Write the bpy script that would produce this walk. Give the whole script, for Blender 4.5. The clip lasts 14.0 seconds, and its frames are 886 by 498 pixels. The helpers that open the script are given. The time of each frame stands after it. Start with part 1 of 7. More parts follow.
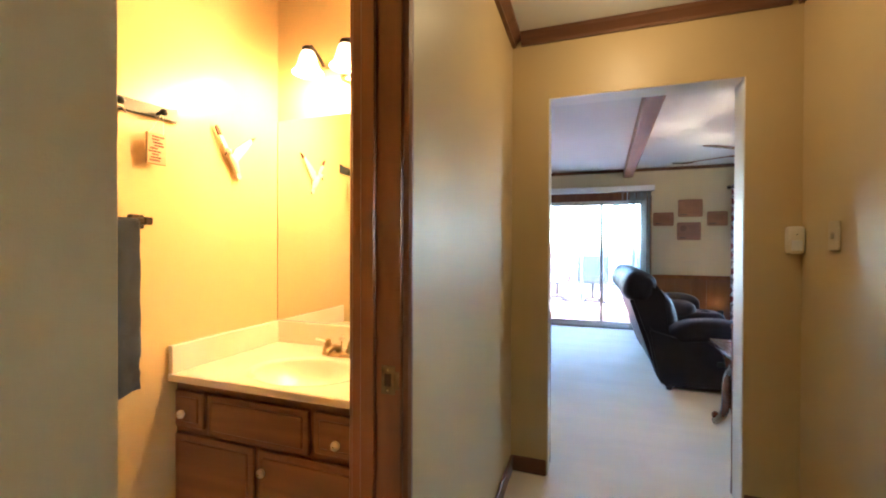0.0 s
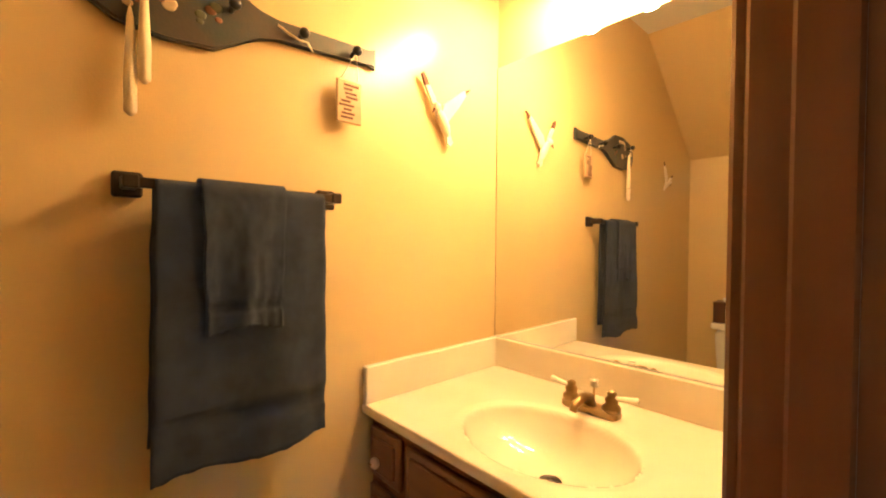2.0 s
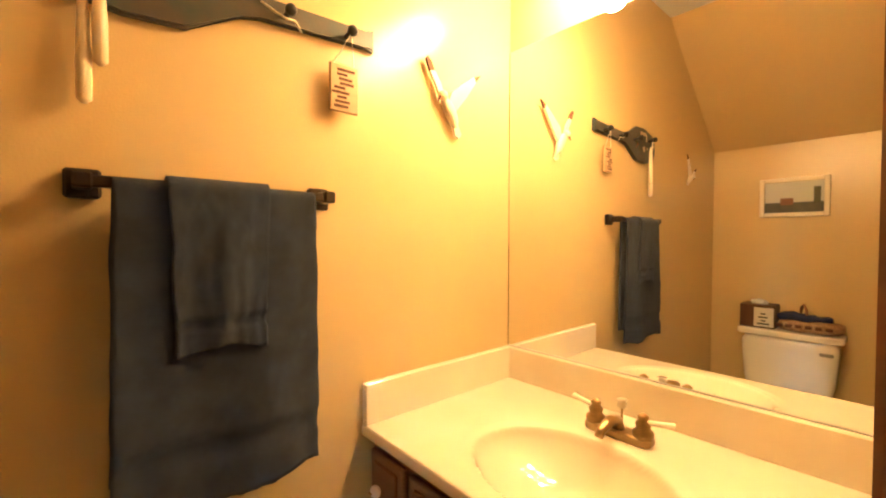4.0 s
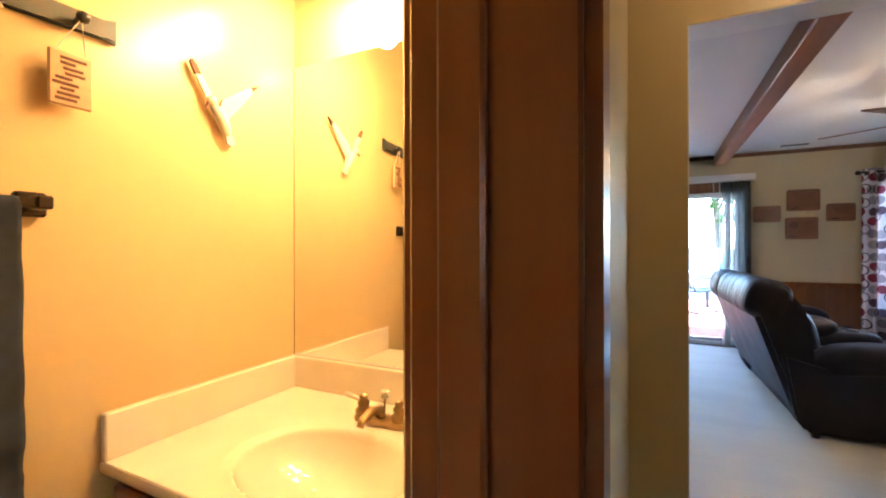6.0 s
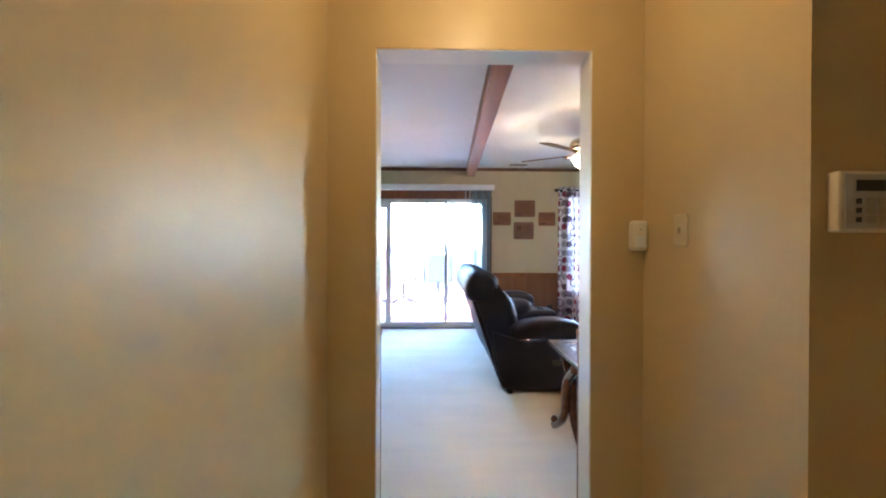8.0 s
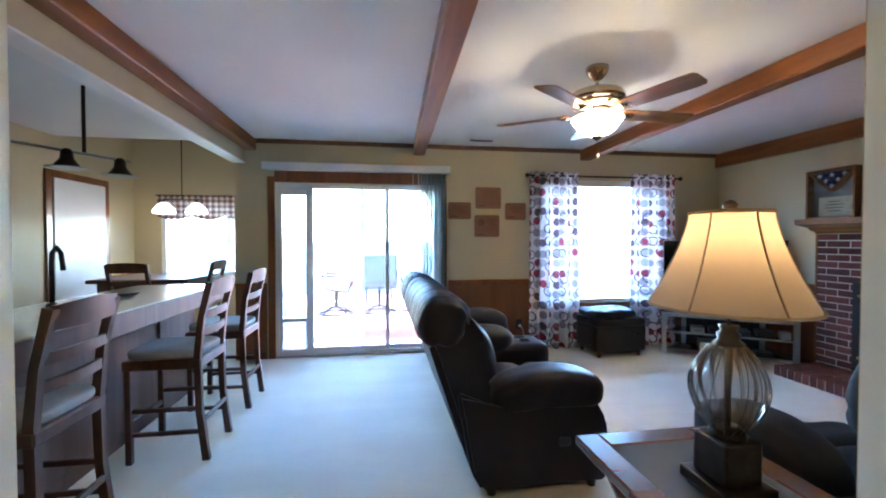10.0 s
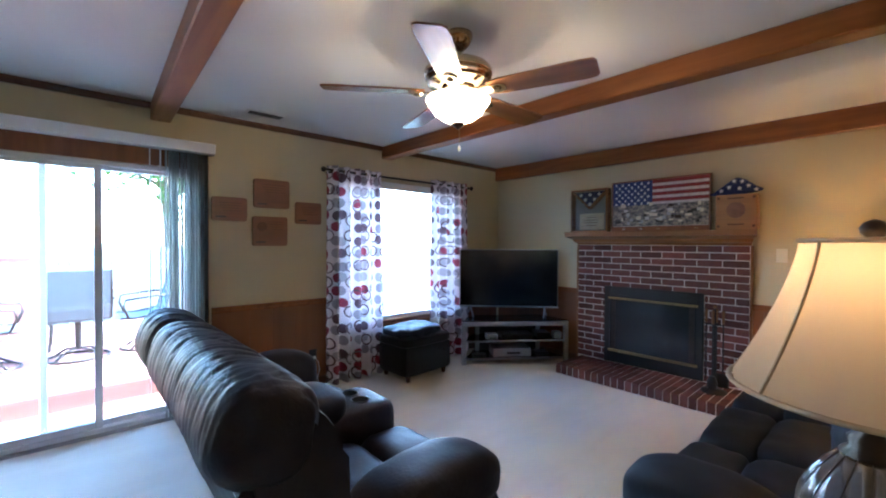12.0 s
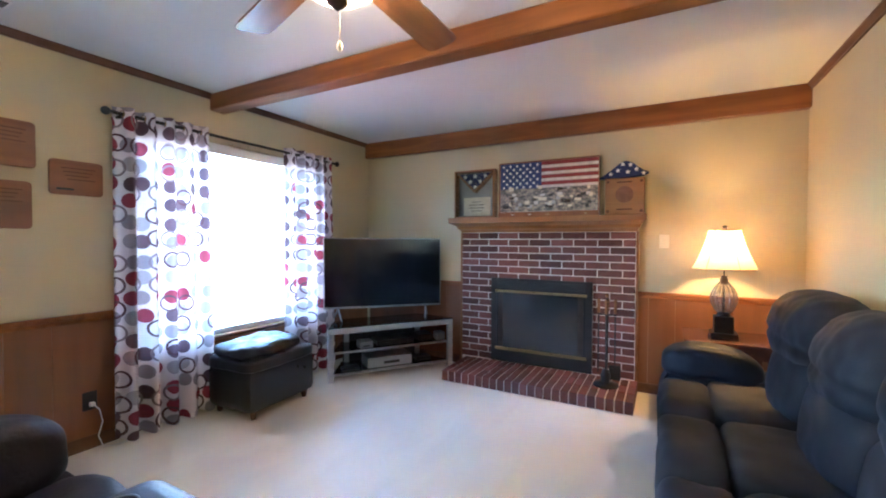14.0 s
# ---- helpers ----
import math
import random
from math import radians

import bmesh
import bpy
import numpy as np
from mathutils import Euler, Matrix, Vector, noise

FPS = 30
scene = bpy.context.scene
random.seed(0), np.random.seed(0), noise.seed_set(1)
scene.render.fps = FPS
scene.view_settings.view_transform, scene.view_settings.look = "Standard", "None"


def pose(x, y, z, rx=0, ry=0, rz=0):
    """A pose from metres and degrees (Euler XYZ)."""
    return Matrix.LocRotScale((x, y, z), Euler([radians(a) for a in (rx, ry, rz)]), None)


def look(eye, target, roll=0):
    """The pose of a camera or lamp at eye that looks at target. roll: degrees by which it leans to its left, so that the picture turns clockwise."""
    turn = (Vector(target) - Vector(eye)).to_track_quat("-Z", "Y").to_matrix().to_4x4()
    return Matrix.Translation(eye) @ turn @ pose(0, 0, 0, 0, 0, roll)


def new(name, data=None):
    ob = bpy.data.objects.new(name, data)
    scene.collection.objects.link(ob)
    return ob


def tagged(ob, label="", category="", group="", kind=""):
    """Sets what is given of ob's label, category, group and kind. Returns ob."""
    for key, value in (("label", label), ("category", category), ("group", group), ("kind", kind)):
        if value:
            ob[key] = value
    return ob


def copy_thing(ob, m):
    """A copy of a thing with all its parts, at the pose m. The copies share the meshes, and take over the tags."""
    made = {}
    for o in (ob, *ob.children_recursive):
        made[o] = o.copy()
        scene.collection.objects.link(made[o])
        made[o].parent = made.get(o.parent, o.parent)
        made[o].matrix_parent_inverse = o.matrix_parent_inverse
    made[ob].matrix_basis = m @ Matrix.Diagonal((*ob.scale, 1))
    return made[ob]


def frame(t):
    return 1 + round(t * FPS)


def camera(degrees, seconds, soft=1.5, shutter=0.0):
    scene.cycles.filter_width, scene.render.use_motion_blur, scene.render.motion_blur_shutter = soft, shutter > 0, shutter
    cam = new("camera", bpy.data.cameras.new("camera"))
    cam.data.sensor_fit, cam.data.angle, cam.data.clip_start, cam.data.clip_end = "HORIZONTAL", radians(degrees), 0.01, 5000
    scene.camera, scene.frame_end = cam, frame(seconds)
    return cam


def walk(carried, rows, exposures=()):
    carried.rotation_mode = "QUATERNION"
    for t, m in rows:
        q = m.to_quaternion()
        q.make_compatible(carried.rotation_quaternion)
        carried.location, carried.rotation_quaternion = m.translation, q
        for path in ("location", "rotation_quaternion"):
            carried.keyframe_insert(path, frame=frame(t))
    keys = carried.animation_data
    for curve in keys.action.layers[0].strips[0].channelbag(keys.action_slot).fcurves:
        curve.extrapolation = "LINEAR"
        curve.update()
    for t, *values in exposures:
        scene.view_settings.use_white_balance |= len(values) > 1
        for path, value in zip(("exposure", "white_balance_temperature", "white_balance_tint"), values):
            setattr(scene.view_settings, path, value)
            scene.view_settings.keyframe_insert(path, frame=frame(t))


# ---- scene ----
cam = camera(94.4, 14.0, soft=2.0)
PATH = [
    (0, (0.206, -2.317, 1.262), (-0.46, -0.431, 1.248), 0.2),
    (0.5, (0.115, -2.163, 1.254), (-0.854, -0.414, 1.237), 0.3),
    (1, (-0.026, -2.039, 1.25), (-1.249, -0.456, 1.218), 0.3),
    (1.5, (-0.144, -1.919, 1.263), (-1.537, -0.485, 1.21), 0.6),
    (2, (-0.251, -1.857, 1.24), (-1.719, -0.499, 1.205), 0.5),
    (2.2, (-0.279, -1.841, 1.234), (-1.77, -0.508, 1.204), 0.4),
    (4.3, (-0.331, -1.76, 1.255), (-1.832, -0.44, 1.203), 0.1),
    (4.5, (-0.325, -1.753, 1.254), (-1.784, -0.386, 1.216), 0.2),
    (5, (-0.262, -1.767, 1.256), (-1.592, -0.273, 1.234), 0.3),
    (5.5, (-0.212, -1.760, 1.253), (-1.333, -0.104, 1.243), 0.1),
    (6, (-0.164, -1.744, 1.255), (-1.024, 0.061, 1.254), -0.1),
    (6.5, (-0.086, -1.748, 1.255), (-0.676, 0.163, 1.252), -0.1),
    (7, (0.036, -1.746, 1.255), (-0.27, 0.23, 1.251), -0.3),
    (7.5, (0.175, -1.76, 1.255), (0.064, 0.237, 1.247), -0.1),
    (8, (0.251, -1.718, 1.247), (0.287, 0.282, 1.235), 0.2),
    (8.2, (0.276, -1.653, 1.241), (0.367, 0.345, 1.226), -0.1),
    (10.3, (0.348, -0.034, 1.334), (0.759, 1.922, 1.288), 0.1),
    (10.5, (0.363, 0.114, 1.342), (0.888, 2.044, 1.302), 0.1),
    (11, (0.315, 0.417, 1.38), (1.139, 2.239, 1.338), 0.3),
    (11.5, (0.309, 0.595, 1.385), (1.419, 2.259, 1.353), 0.3),
    (12, (0.28, 0.726, 1.391), (1.617, 2.213, 1.364), 0.3),
    (12.5, (0.287, 0.849, 1.398), (1.801, 2.156, 1.374), 0.3),
    (13, (0.334, 1.008, 1.388), (1.983, 2.14, 1.36), 0.4),
    (13.2, (0.397, 1.091, 1.373), (2.085, 2.163, 1.335), 0.4),
    (13.5, (0.497, 1.221, 1.335), (2.239, 2.202, 1.298), 0.2),
    (14, (0.815, 1.382, 1.307), (2.574, 2.334, 1.263), 0.2),
]
walk(cam, [(t, look(eye, target, roll)) for t, eye, target, roll in PATH],
     exposures=[(0, 6.2, 5080, 10), (0.6, 5.87, 5250, 10), (1.3, 5.72, 5300, 10), (5.6, 5.75, 5250, 10), (6.4, 5.68, 5350, 18), (7.2, 6.08, 5350, 19), (8.2, 6.42, 5100, 9), (10.4, 5.66, 4950, 6), (11.5, 5.26, 4950, 6), (12.3, 5.68, 5150, 11), (13.2, 6.12, 5200, 11), (14.0, 6.42, 5220, 10)])

# ---- light ----
world = bpy.data.worlds.new("sky")
scene.world = world
world.use_nodes = True
_nt = world.node_tree
_sky = _nt.nodes.new("ShaderNodeTexSky")
_sky.sky_type = "NISHITA"
_sky.sun_disc = False
_sky.sun_elevation = radians(45)
_sky.sun_rotation = radians(93.6)
_bg = _nt.nodes["Background"]
_bg.inputs["Strength"].default_value = 0.15
_nt.links.new(_sky.outputs["Color"], _bg.inputs["Color"])

sun = new("sun", bpy.data.lights.new("sun", "SUN"))
sun.data.energy = 1.5
sun.data.angle = radians(0.6)
sun.data.color = (1.0, 0.95, 0.86)
sun.matrix_world = look((8.0, -0.5, 8.0), (0, 0, 0))


def point_lamp(name, place, watts, colour, radius):
    ob = new(name, bpy.data.lights.new(name, "POINT"))
    ob.location = place
    ob.data.energy, ob.data.color, ob.data.shadow_soft_size = watts, colour, radius
    return ob


WARM = (1.0, 0.58, 0.23)
VERY_WARM = (1.0, 0.55, 0.17)
point_lamp("lamp_bulb", (1.312, 0.755, 1.335), 0.058, WARM, 0.03)
point_lamp("lamp_bulb_far", (4.42, 1.0, 1.26), 0.50, VERY_WARM, 0.03)
point_lamp("fan_bulb", (1.72, 2.22, 2.10), 0.80, (1.0, 0.70, 0.38), 0.045)
for _x in (-0.92, -0.735, -0.55):
    point_lamp("vanity_bulb", (_x, -0.86, 1.965), 0.33, VERY_WARM, 0.04)
for _x in (-2.36, -1.98):
    point_lamp("pendant_bulb", (_x, 5.36, 1.61), 0.14, (1.0, 0.78, 0.52), 0.04)
point_lamp("hall_bulb", (0.42, -0.56, 2.33), 0.19, (1.0, 0.64, 0.26), 0.08)


# ---- materials ----
def node_mat(name):
    m = bpy.data.materials.new(name)
    m.use_nodes = True
    return m, m.node_tree.nodes, m.node_tree.links, m.node_tree.nodes["Principled BSDF"]


def rgb(c):
    return (c[0], c[1], c[2], 1)


def surf(name, c1, c2=None, rough=0.6, metal=0.0, scale=3.0, fine=150.0, bump=0.1, stretch=(1, 1, 1), spread=0.25, rvar=0.1, coat=0.0, coords="Object"):
    """Two scales of variation: broad colour drift and fine relief."""
    m, n, l, p = node_mat(name)
    c2 = c2 or tuple(v * 0.82 for v in c1)
    tc = n.new("ShaderNodeTexCoord")
    mp = n.new("ShaderNodeMapping")
    mp.inputs["Scale"].default_value = stretch
    l.new(tc.outputs[coords], mp.inputs["Vector"])
    a = n.new("ShaderNodeTexNoise")
    a.inputs["Scale"].default_value = scale
    a.inputs["Detail"].default_value = 6
    l.new(mp.outputs["Vector"], a.inputs["Vector"])
    ramp = n.new("ShaderNodeMapRange")
    ramp.inputs["From Min"].default_value = 0.5 - spread
    ramp.inputs["From Max"].default_value = 0.5 + spread
    l.new(a.outputs["Fac"], ramp.inputs["Value"])
    mix = n.new("ShaderNodeMix")
    mix.data_type = "RGBA"
    mix.inputs["A"].default_value, mix.inputs["B"].default_value = rgb(c1), rgb(c2)
    l.new(ramp.outputs["Result"], mix.inputs["Factor"])
    l.new(mix.outputs["Result"], p.inputs["Base Color"])
    b = n.new("ShaderNodeTexNoise")
    b.inputs["Scale"].default_value = fine
    b.inputs["Detail"].default_value = 3
    l.new(mp.outputs["Vector"], b.inputs["Vector"])
    bp = n.new("ShaderNodeBump")
    bp.inputs["Strength"].default_value = bump
    bp.inputs["Distance"].default_value = 0.004
    l.new(b.outputs["Fac"], bp.inputs["Height"])
    l.new(bp.outputs["Normal"], p.inputs["Normal"])
    rr = n.new("ShaderNodeMapRange")
    rr.inputs["To Min"].default_value, rr.inputs["To Max"].default_value = max(rough - rvar, 0.02), min(rough + rvar, 1)
    l.new(a.outputs["Fac"], rr.inputs["Value"])
    l.new(rr.outputs["Result"], p.inputs["Roughness"])
    p.inputs["Metallic"].default_value = metal
    p.inputs["Coat Weight"].default_value = coat
    return m


def wood(name, c1, c2, axis=2, rough=0.4, ring=14.0, coat=0.1):
    """Stained wood with grain along one axis, knots and pores."""
    m, n, l, p = node_mat(name)
    tc = n.new("ShaderNodeTexCoord")
    mp = n.new("ShaderNodeMapping")
    s = [1.0, 1.0, 1.0]
    s[axis] = 0.09
    mp.inputs["Scale"].default_value = s
    l.new(tc.outputs["Object"], mp.inputs["Vector"])
    a = n.new("ShaderNodeTexNoise")
    a.inputs["Scale"].default_value = ring
    a.inputs["Detail"].default_value = 8
    a.inputs["Distortion"].default_value = 0.6
    l.new(mp.outputs["Vector"], a.inputs["Vector"])
    ramp = n.new("ShaderNodeValToRGB")
    e = ramp.color_ramp.elements
    e[0].position, e[0].color = 0.32, rgb(c2)
    e[1].position, e[1].color = 0.66, rgb(c1)
    l.new(a.outputs["Fac"], ramp.inputs["Fac"])
    k = n.new("ShaderNodeTexVoronoi")
    k.inputs["Scale"].default_value = 2.3
    mk = n.new("ShaderNodeMapping")
    s2 = [1.0, 1.0, 1.0]
    s2[axis] = 0.45
    mk.inputs["Scale"].default_value = s2
    l.new(tc.outputs["Object"], mk.inputs["Vector"])
    l.new(mk.outputs["Vector"], k.inputs["Vector"])
    kr = n.new("ShaderNodeMapRange")
    kr.inputs["From Min"].default_value, kr.inputs["From Max"].default_value = 0.02, 0.07
    kr.inputs["To Min"].default_value, kr.inputs["To Max"].default_value = 0.55, 0.0
    l.new(k.outputs["Distance"], kr.inputs["Value"])
    mix = n.new("ShaderNodeMix")
    mix.data_type = "RGBA"
    mix.inputs["B"].default_value = rgb(tuple(v * 0.3 for v in c2))
    l.new(kr.outputs["Result"], mix.inputs["Factor"])
    l.new(ramp.outputs["Color"], mix.inputs["A"])
    l.new(mix.outputs["Result"], p.inputs["Base Color"])
    bp = n.new("ShaderNodeBump")
    bp.inputs["Strength"].default_value = 0.12
    bp.inputs["Distance"].default_value = 0.003
    l.new(a.outputs["Fac"], bp.inputs["Height"])
    l.new(bp.outputs["Normal"], p.inputs["Normal"])
    p.inputs["Roughness"].default_value = rough
    p.inputs["Coat Weight"].default_value = coat
    p.inputs["Coat Roughness"].default_value = 0.25
    return m


def glass_mat(name, tint=(1, 1, 1), rough=0.0):
    m, n, l, p = node_mat(name)
    tr = n.new("ShaderNodeBsdfTransparent")
    tr.inputs["Color"].default_value = rgb(tint)
    gl = n.new("ShaderNodeBsdfGlossy")
    gl.inputs["Roughness"].default_value = rough
    fr = n.new("ShaderNodeFresnel")
    fr.inputs["IOR"].default_value = 1.4
    mx = n.new("ShaderNodeMixShader")
    l.new(fr.outputs["Fac"], mx.inputs["Fac"])
    l.new(tr.outputs["BSDF"], mx.inputs[1])
    l.new(gl.outputs["BSDF"], mx.inputs[2])
    l.new(mx.outputs["Shader"], n["Material Output"].inputs["Surface"])
    return m


def cloth_mat(name, c1, c2, through_amount=0.35, fine=400):
    """Woven cloth that lets some light through."""
    m = surf(name, c1, c2, rough=0.9, scale=6, fine=fine, bump=0.3)
    n, l = m.node_tree.nodes, m.node_tree.links
    p = n["Principled BSDF"]
    t = n.new("ShaderNodeBsdfTranslucent")
    t.inputs["Color"].default_value = rgb(c1)
    mx = n.new("ShaderNodeMixShader")
    mx.inputs["Fac"].default_value = through_amount
    l.new(p.outputs["BSDF"], mx.inputs[1])
    l.new(t.outputs["BSDF"], mx.inputs[2])
    l.new(mx.outputs["Shader"], n["Material Output"].inputs["Surface"])
    return m


def glow_mat(name, colour, strength, base=(0.9, 0.88, 0.82)):
    m, n, l, p = node_mat(name)
    p.inputs["Base Color"].default_value = rgb(base)
    p.inputs["Roughness"].default_value = 0.35
    p.inputs["Emission Color"].default_value = rgb(colour)
    p.inputs["Emission Strength"].default_value = strength
    return m


def random_tint(m, low=0.6, high=1.25):
    """Lets each piece made of this material vary a little from the next."""
    n, l = m.node_tree.nodes, m.node_tree.links
    p = n["Principled BSDF"]
    src = p.inputs["Base Color"].links[0].from_socket
    oi = n.new("ShaderNodeObjectInfo")
    mr = n.new("ShaderNodeMapRange")
    mr.inputs["To Min"].default_value, mr.inputs["To Max"].default_value = low, high
    l.new(oi.outputs["Random"], mr.inputs["Value"])
    hs = n.new("ShaderNodeHueSaturation")
    l.new(mr.outputs["Result"], hs.inputs["Value"])
    l.new(src, hs.inputs["Color"])
    l.new(hs.outputs["Color"], p.inputs["Base Color"])
    return m


M_HALL = surf("gold_paint", (0.525, 0.402, 0.195), (0.495, 0.372, 0.176), rough=0.38, scale=1.2, fine=220, bump=0.12)
M_BATH = surf("yellow_paint", (0.62, 0.475, 0.225), (0.59, 0.445, 0.205), rough=0.24, scale=1.2, fine=220, bump=0.10, rvar=0.04)
M_CREAM = surf("cream_paint", (0.55, 0.465, 0.29), (0.52, 0.435, 0.265), rough=0.55, scale=1.0, fine=220, bump=0.12)
M_REVEAL = surf("white_paint", (0.74, 0.73, 0.70), (0.70, 0.68, 0.64), rough=0.5, scale=2, fine=200, bump=0.08)
M_CEIL = surf("ceiling_paint", (0.69, 0.685, 0.67), (0.65, 0.64, 0.62), rough=0.85, scale=1.5, fine=90, bump=0.35)
M_CARPET = surf("cream_carpet", (0.86, 0.815, 0.715), (0.79, 0.745, 0.645), rough=0.95, scale=2.4, fine=420, bump=0.8, spread=0.3)


def streaks(m, turn, amount):
    """Faint long strokes left in the pile by a vacuum cleaner."""
    n, l = m.node_tree.nodes, m.node_tree.links
    p = n["Principled BSDF"]
    src = p.inputs["Base Color"].links[0].from_socket
    tc = n.new("ShaderNodeTexCoord")
    mp = n.new("ShaderNodeMapping")
    mp.inputs["Rotation"].default_value = (0, 0, radians(turn))
    mp.inputs["Scale"].default_value = (0.5, 2.6, 1)
    l.new(tc.outputs["Object"], mp.inputs["Vector"])
    a = n.new("ShaderNodeTexNoise")
    a.inputs["Scale"].default_value = 1.6
    a.inputs["Detail"].default_value = 3
    a.inputs["Distortion"].default_value = 0.5
    l.new(mp.outputs["Vector"], a.inputs["Vector"])
    mr = n.new("ShaderNodeMapRange")
    mr.inputs["From Min"].default_value, mr.inputs["From Max"].default_value = 0.40, 0.62
    mr.inputs["To Min"].default_value, mr.inputs["To Max"].default_value = 1.0 - amount, 1.0
    l.new(a.outputs["Fac"], mr.inputs["Value"])
    hs = n.new("ShaderNodeHueSaturation")
    l.new(mr.outputs["Result"], hs.inputs["Value"])
    l.new(src, hs.inputs["Color"])
    l.new(hs.outputs["Color"], p.inputs["Base Color"])


streaks(M_CARPET, 24, 0.045)
M_TRIM = wood("brown_trim_wood", (0.16, 0.07, 0.03), (0.09, 0.035, 0.015), axis=0, rough=0.4)
M_JAMB = wood("stained_jamb_wood", (0.235, 0.082, 0.025), (0.145, 0.047, 0.014), axis=2, rough=0.28, coat=0.4)
M_BEAM = wood("beam_wood", (0.275, 0.100, 0.024), (0.17, 0.057, 0.014), axis=1, rough=0.45)
M_BEAM.node_tree.nodes["Principled BSDF"].inputs["Specular IOR Level"].default_value = 0.3
M_PANEL = wood("panel_wood", (0.215, 0.082, 0.026), (0.17, 0.062, 0.019), axis=2, rough=0.36, ring=7)
random_tint(M_PANEL, 0.97, 1.03)
M_WHITE = surf("white_vinyl", (0.78, 0.79, 0.80), (0.72, 0.73, 0.75), rough=0.35, scale=3, bump=0.03)
M_GLASS = glass_mat("window_glass", (0.96, 0.98, 0.98))


# ---- geometry tools ----
def bx(bm, x0, y0, z0, x1, y1, z1, bevel=0.0, seg=1):
    """A box, its edges rounded by bevel."""
    made = bmesh.ops.create_cube(bm, size=1.0, matrix=Matrix.Translation(((x0 + x1) / 2, (y0 + y1) / 2, (z0 + z1) / 2)) @ Matrix.Diagonal((abs(x1 - x0), abs(y1 - y0), abs(z1 - z0), 1)))
    if bevel:
        edges = {e for v in made["verts"] for e in v.link_edges}
        bmesh.ops.bevel(bm, geom=list(edges), offset=bevel, segments=seg, affect="EDGES", profile=0.5)
    return bm


def box_bm(*a, **k):
    return bx(bmesh.new(), *a, **k)


def lathe(bm, profile, at=(0, 0, 0), seg=24, close=True):
    """Turns a profile of (radius, height) round a vertical axis."""
    rings = []
    for r, z in profile:
        rings.append([bm.verts.new((at[0] + r * math.cos(2 * math.pi * i / seg), at[1] + r * math.sin(2 * math.pi * i / seg), at[2] + z)) for i in range(seg)])
    for a, b in zip(rings, rings[1:]):
        for i in range(seg):
            bm.faces.new((a[i], a[(i + 1) % seg], b[(i + 1) % seg], b[i]))
    if close:
        bm.faces.new(list(reversed(rings[0])))
        bm.faces.new(rings[-1])
    return bm


def rod(bm, p0, p1, r0, r1=None, seg=10):
    """A round bar between two points."""
    p0, p1 = Vector(p0), Vector(p1)
    r1 = r0 if r1 is None else r1
    q = (p1 - p0).to_track_quat("Z", "Y")
    ends = []
    for p, r in ((p0, r0), (p1, r1)):
        ends.append([bm.verts.new(p + q @ Vector((r * math.cos(2 * math.pi * i / seg), r * math.sin(2 * math.pi * i / seg), 0))) for i in range(seg)])
    for i in range(seg):
        bm.faces.new((ends[0][i], ends[0][(i + 1) % seg], ends[1][(i + 1) % seg], ends[1][i]))
    bm.faces.new(list(reversed(ends[0])))
    bm.faces.new(ends[1])
    return bm


def pipe(bm, pts, r, seg=8):
    """A bent round bar through points."""
    pts = [Vector(p) for p in pts]
    rings = []
    for i, p in enumerate(pts):
        d = (pts[min(i + 1, len(pts) - 1)] - pts[max(i - 1, 0)]).normalized()
        side = d.cross(Vector((0.13, 0.31, 0.94))).normalized()
        up = side.cross(d)
        rr = r[i] if isinstance(r, (list, tuple)) else r
        rings.append([bm.verts.new(p + rr * (side * math.cos(2 * math.pi * k / seg) + up * math.sin(2 * math.pi * k / seg))) for k in range(seg)])
    for a, b in zip(rings, rings[1:]):
        for k in range(seg):
            bm.faces.new((a[k], a[(k + 1) % seg], b[(k + 1) % seg], b[k]))
    bm.faces.new(list(reversed(rings[0])))
    bm.faces.new(rings[-1])
    return bm


def extrude_poly(bm, pts, a0, a1, axis="y"):
    """A flat outline pushed through from a0 to a1. pts are the other two coordinates in order."""
    def put(p, a):
        return {"x": (a, p[0], p[1]), "y": (p[0], a, p[1]), "z": (p[0], p[1], a)}[axis]
    lo = [bm.verts.new(put(p, a0)) for p in pts]
    hi = [bm.verts.new(put(p, a1)) for p in pts]
    k = len(pts)
    for i in range(k):
        bm.faces.new((lo[i], lo[(i + 1) % k], hi[(i + 1) % k], hi[i]))
    bm.faces.new(list(reversed(lo)))
    bm.faces.new(hi)
    return bm


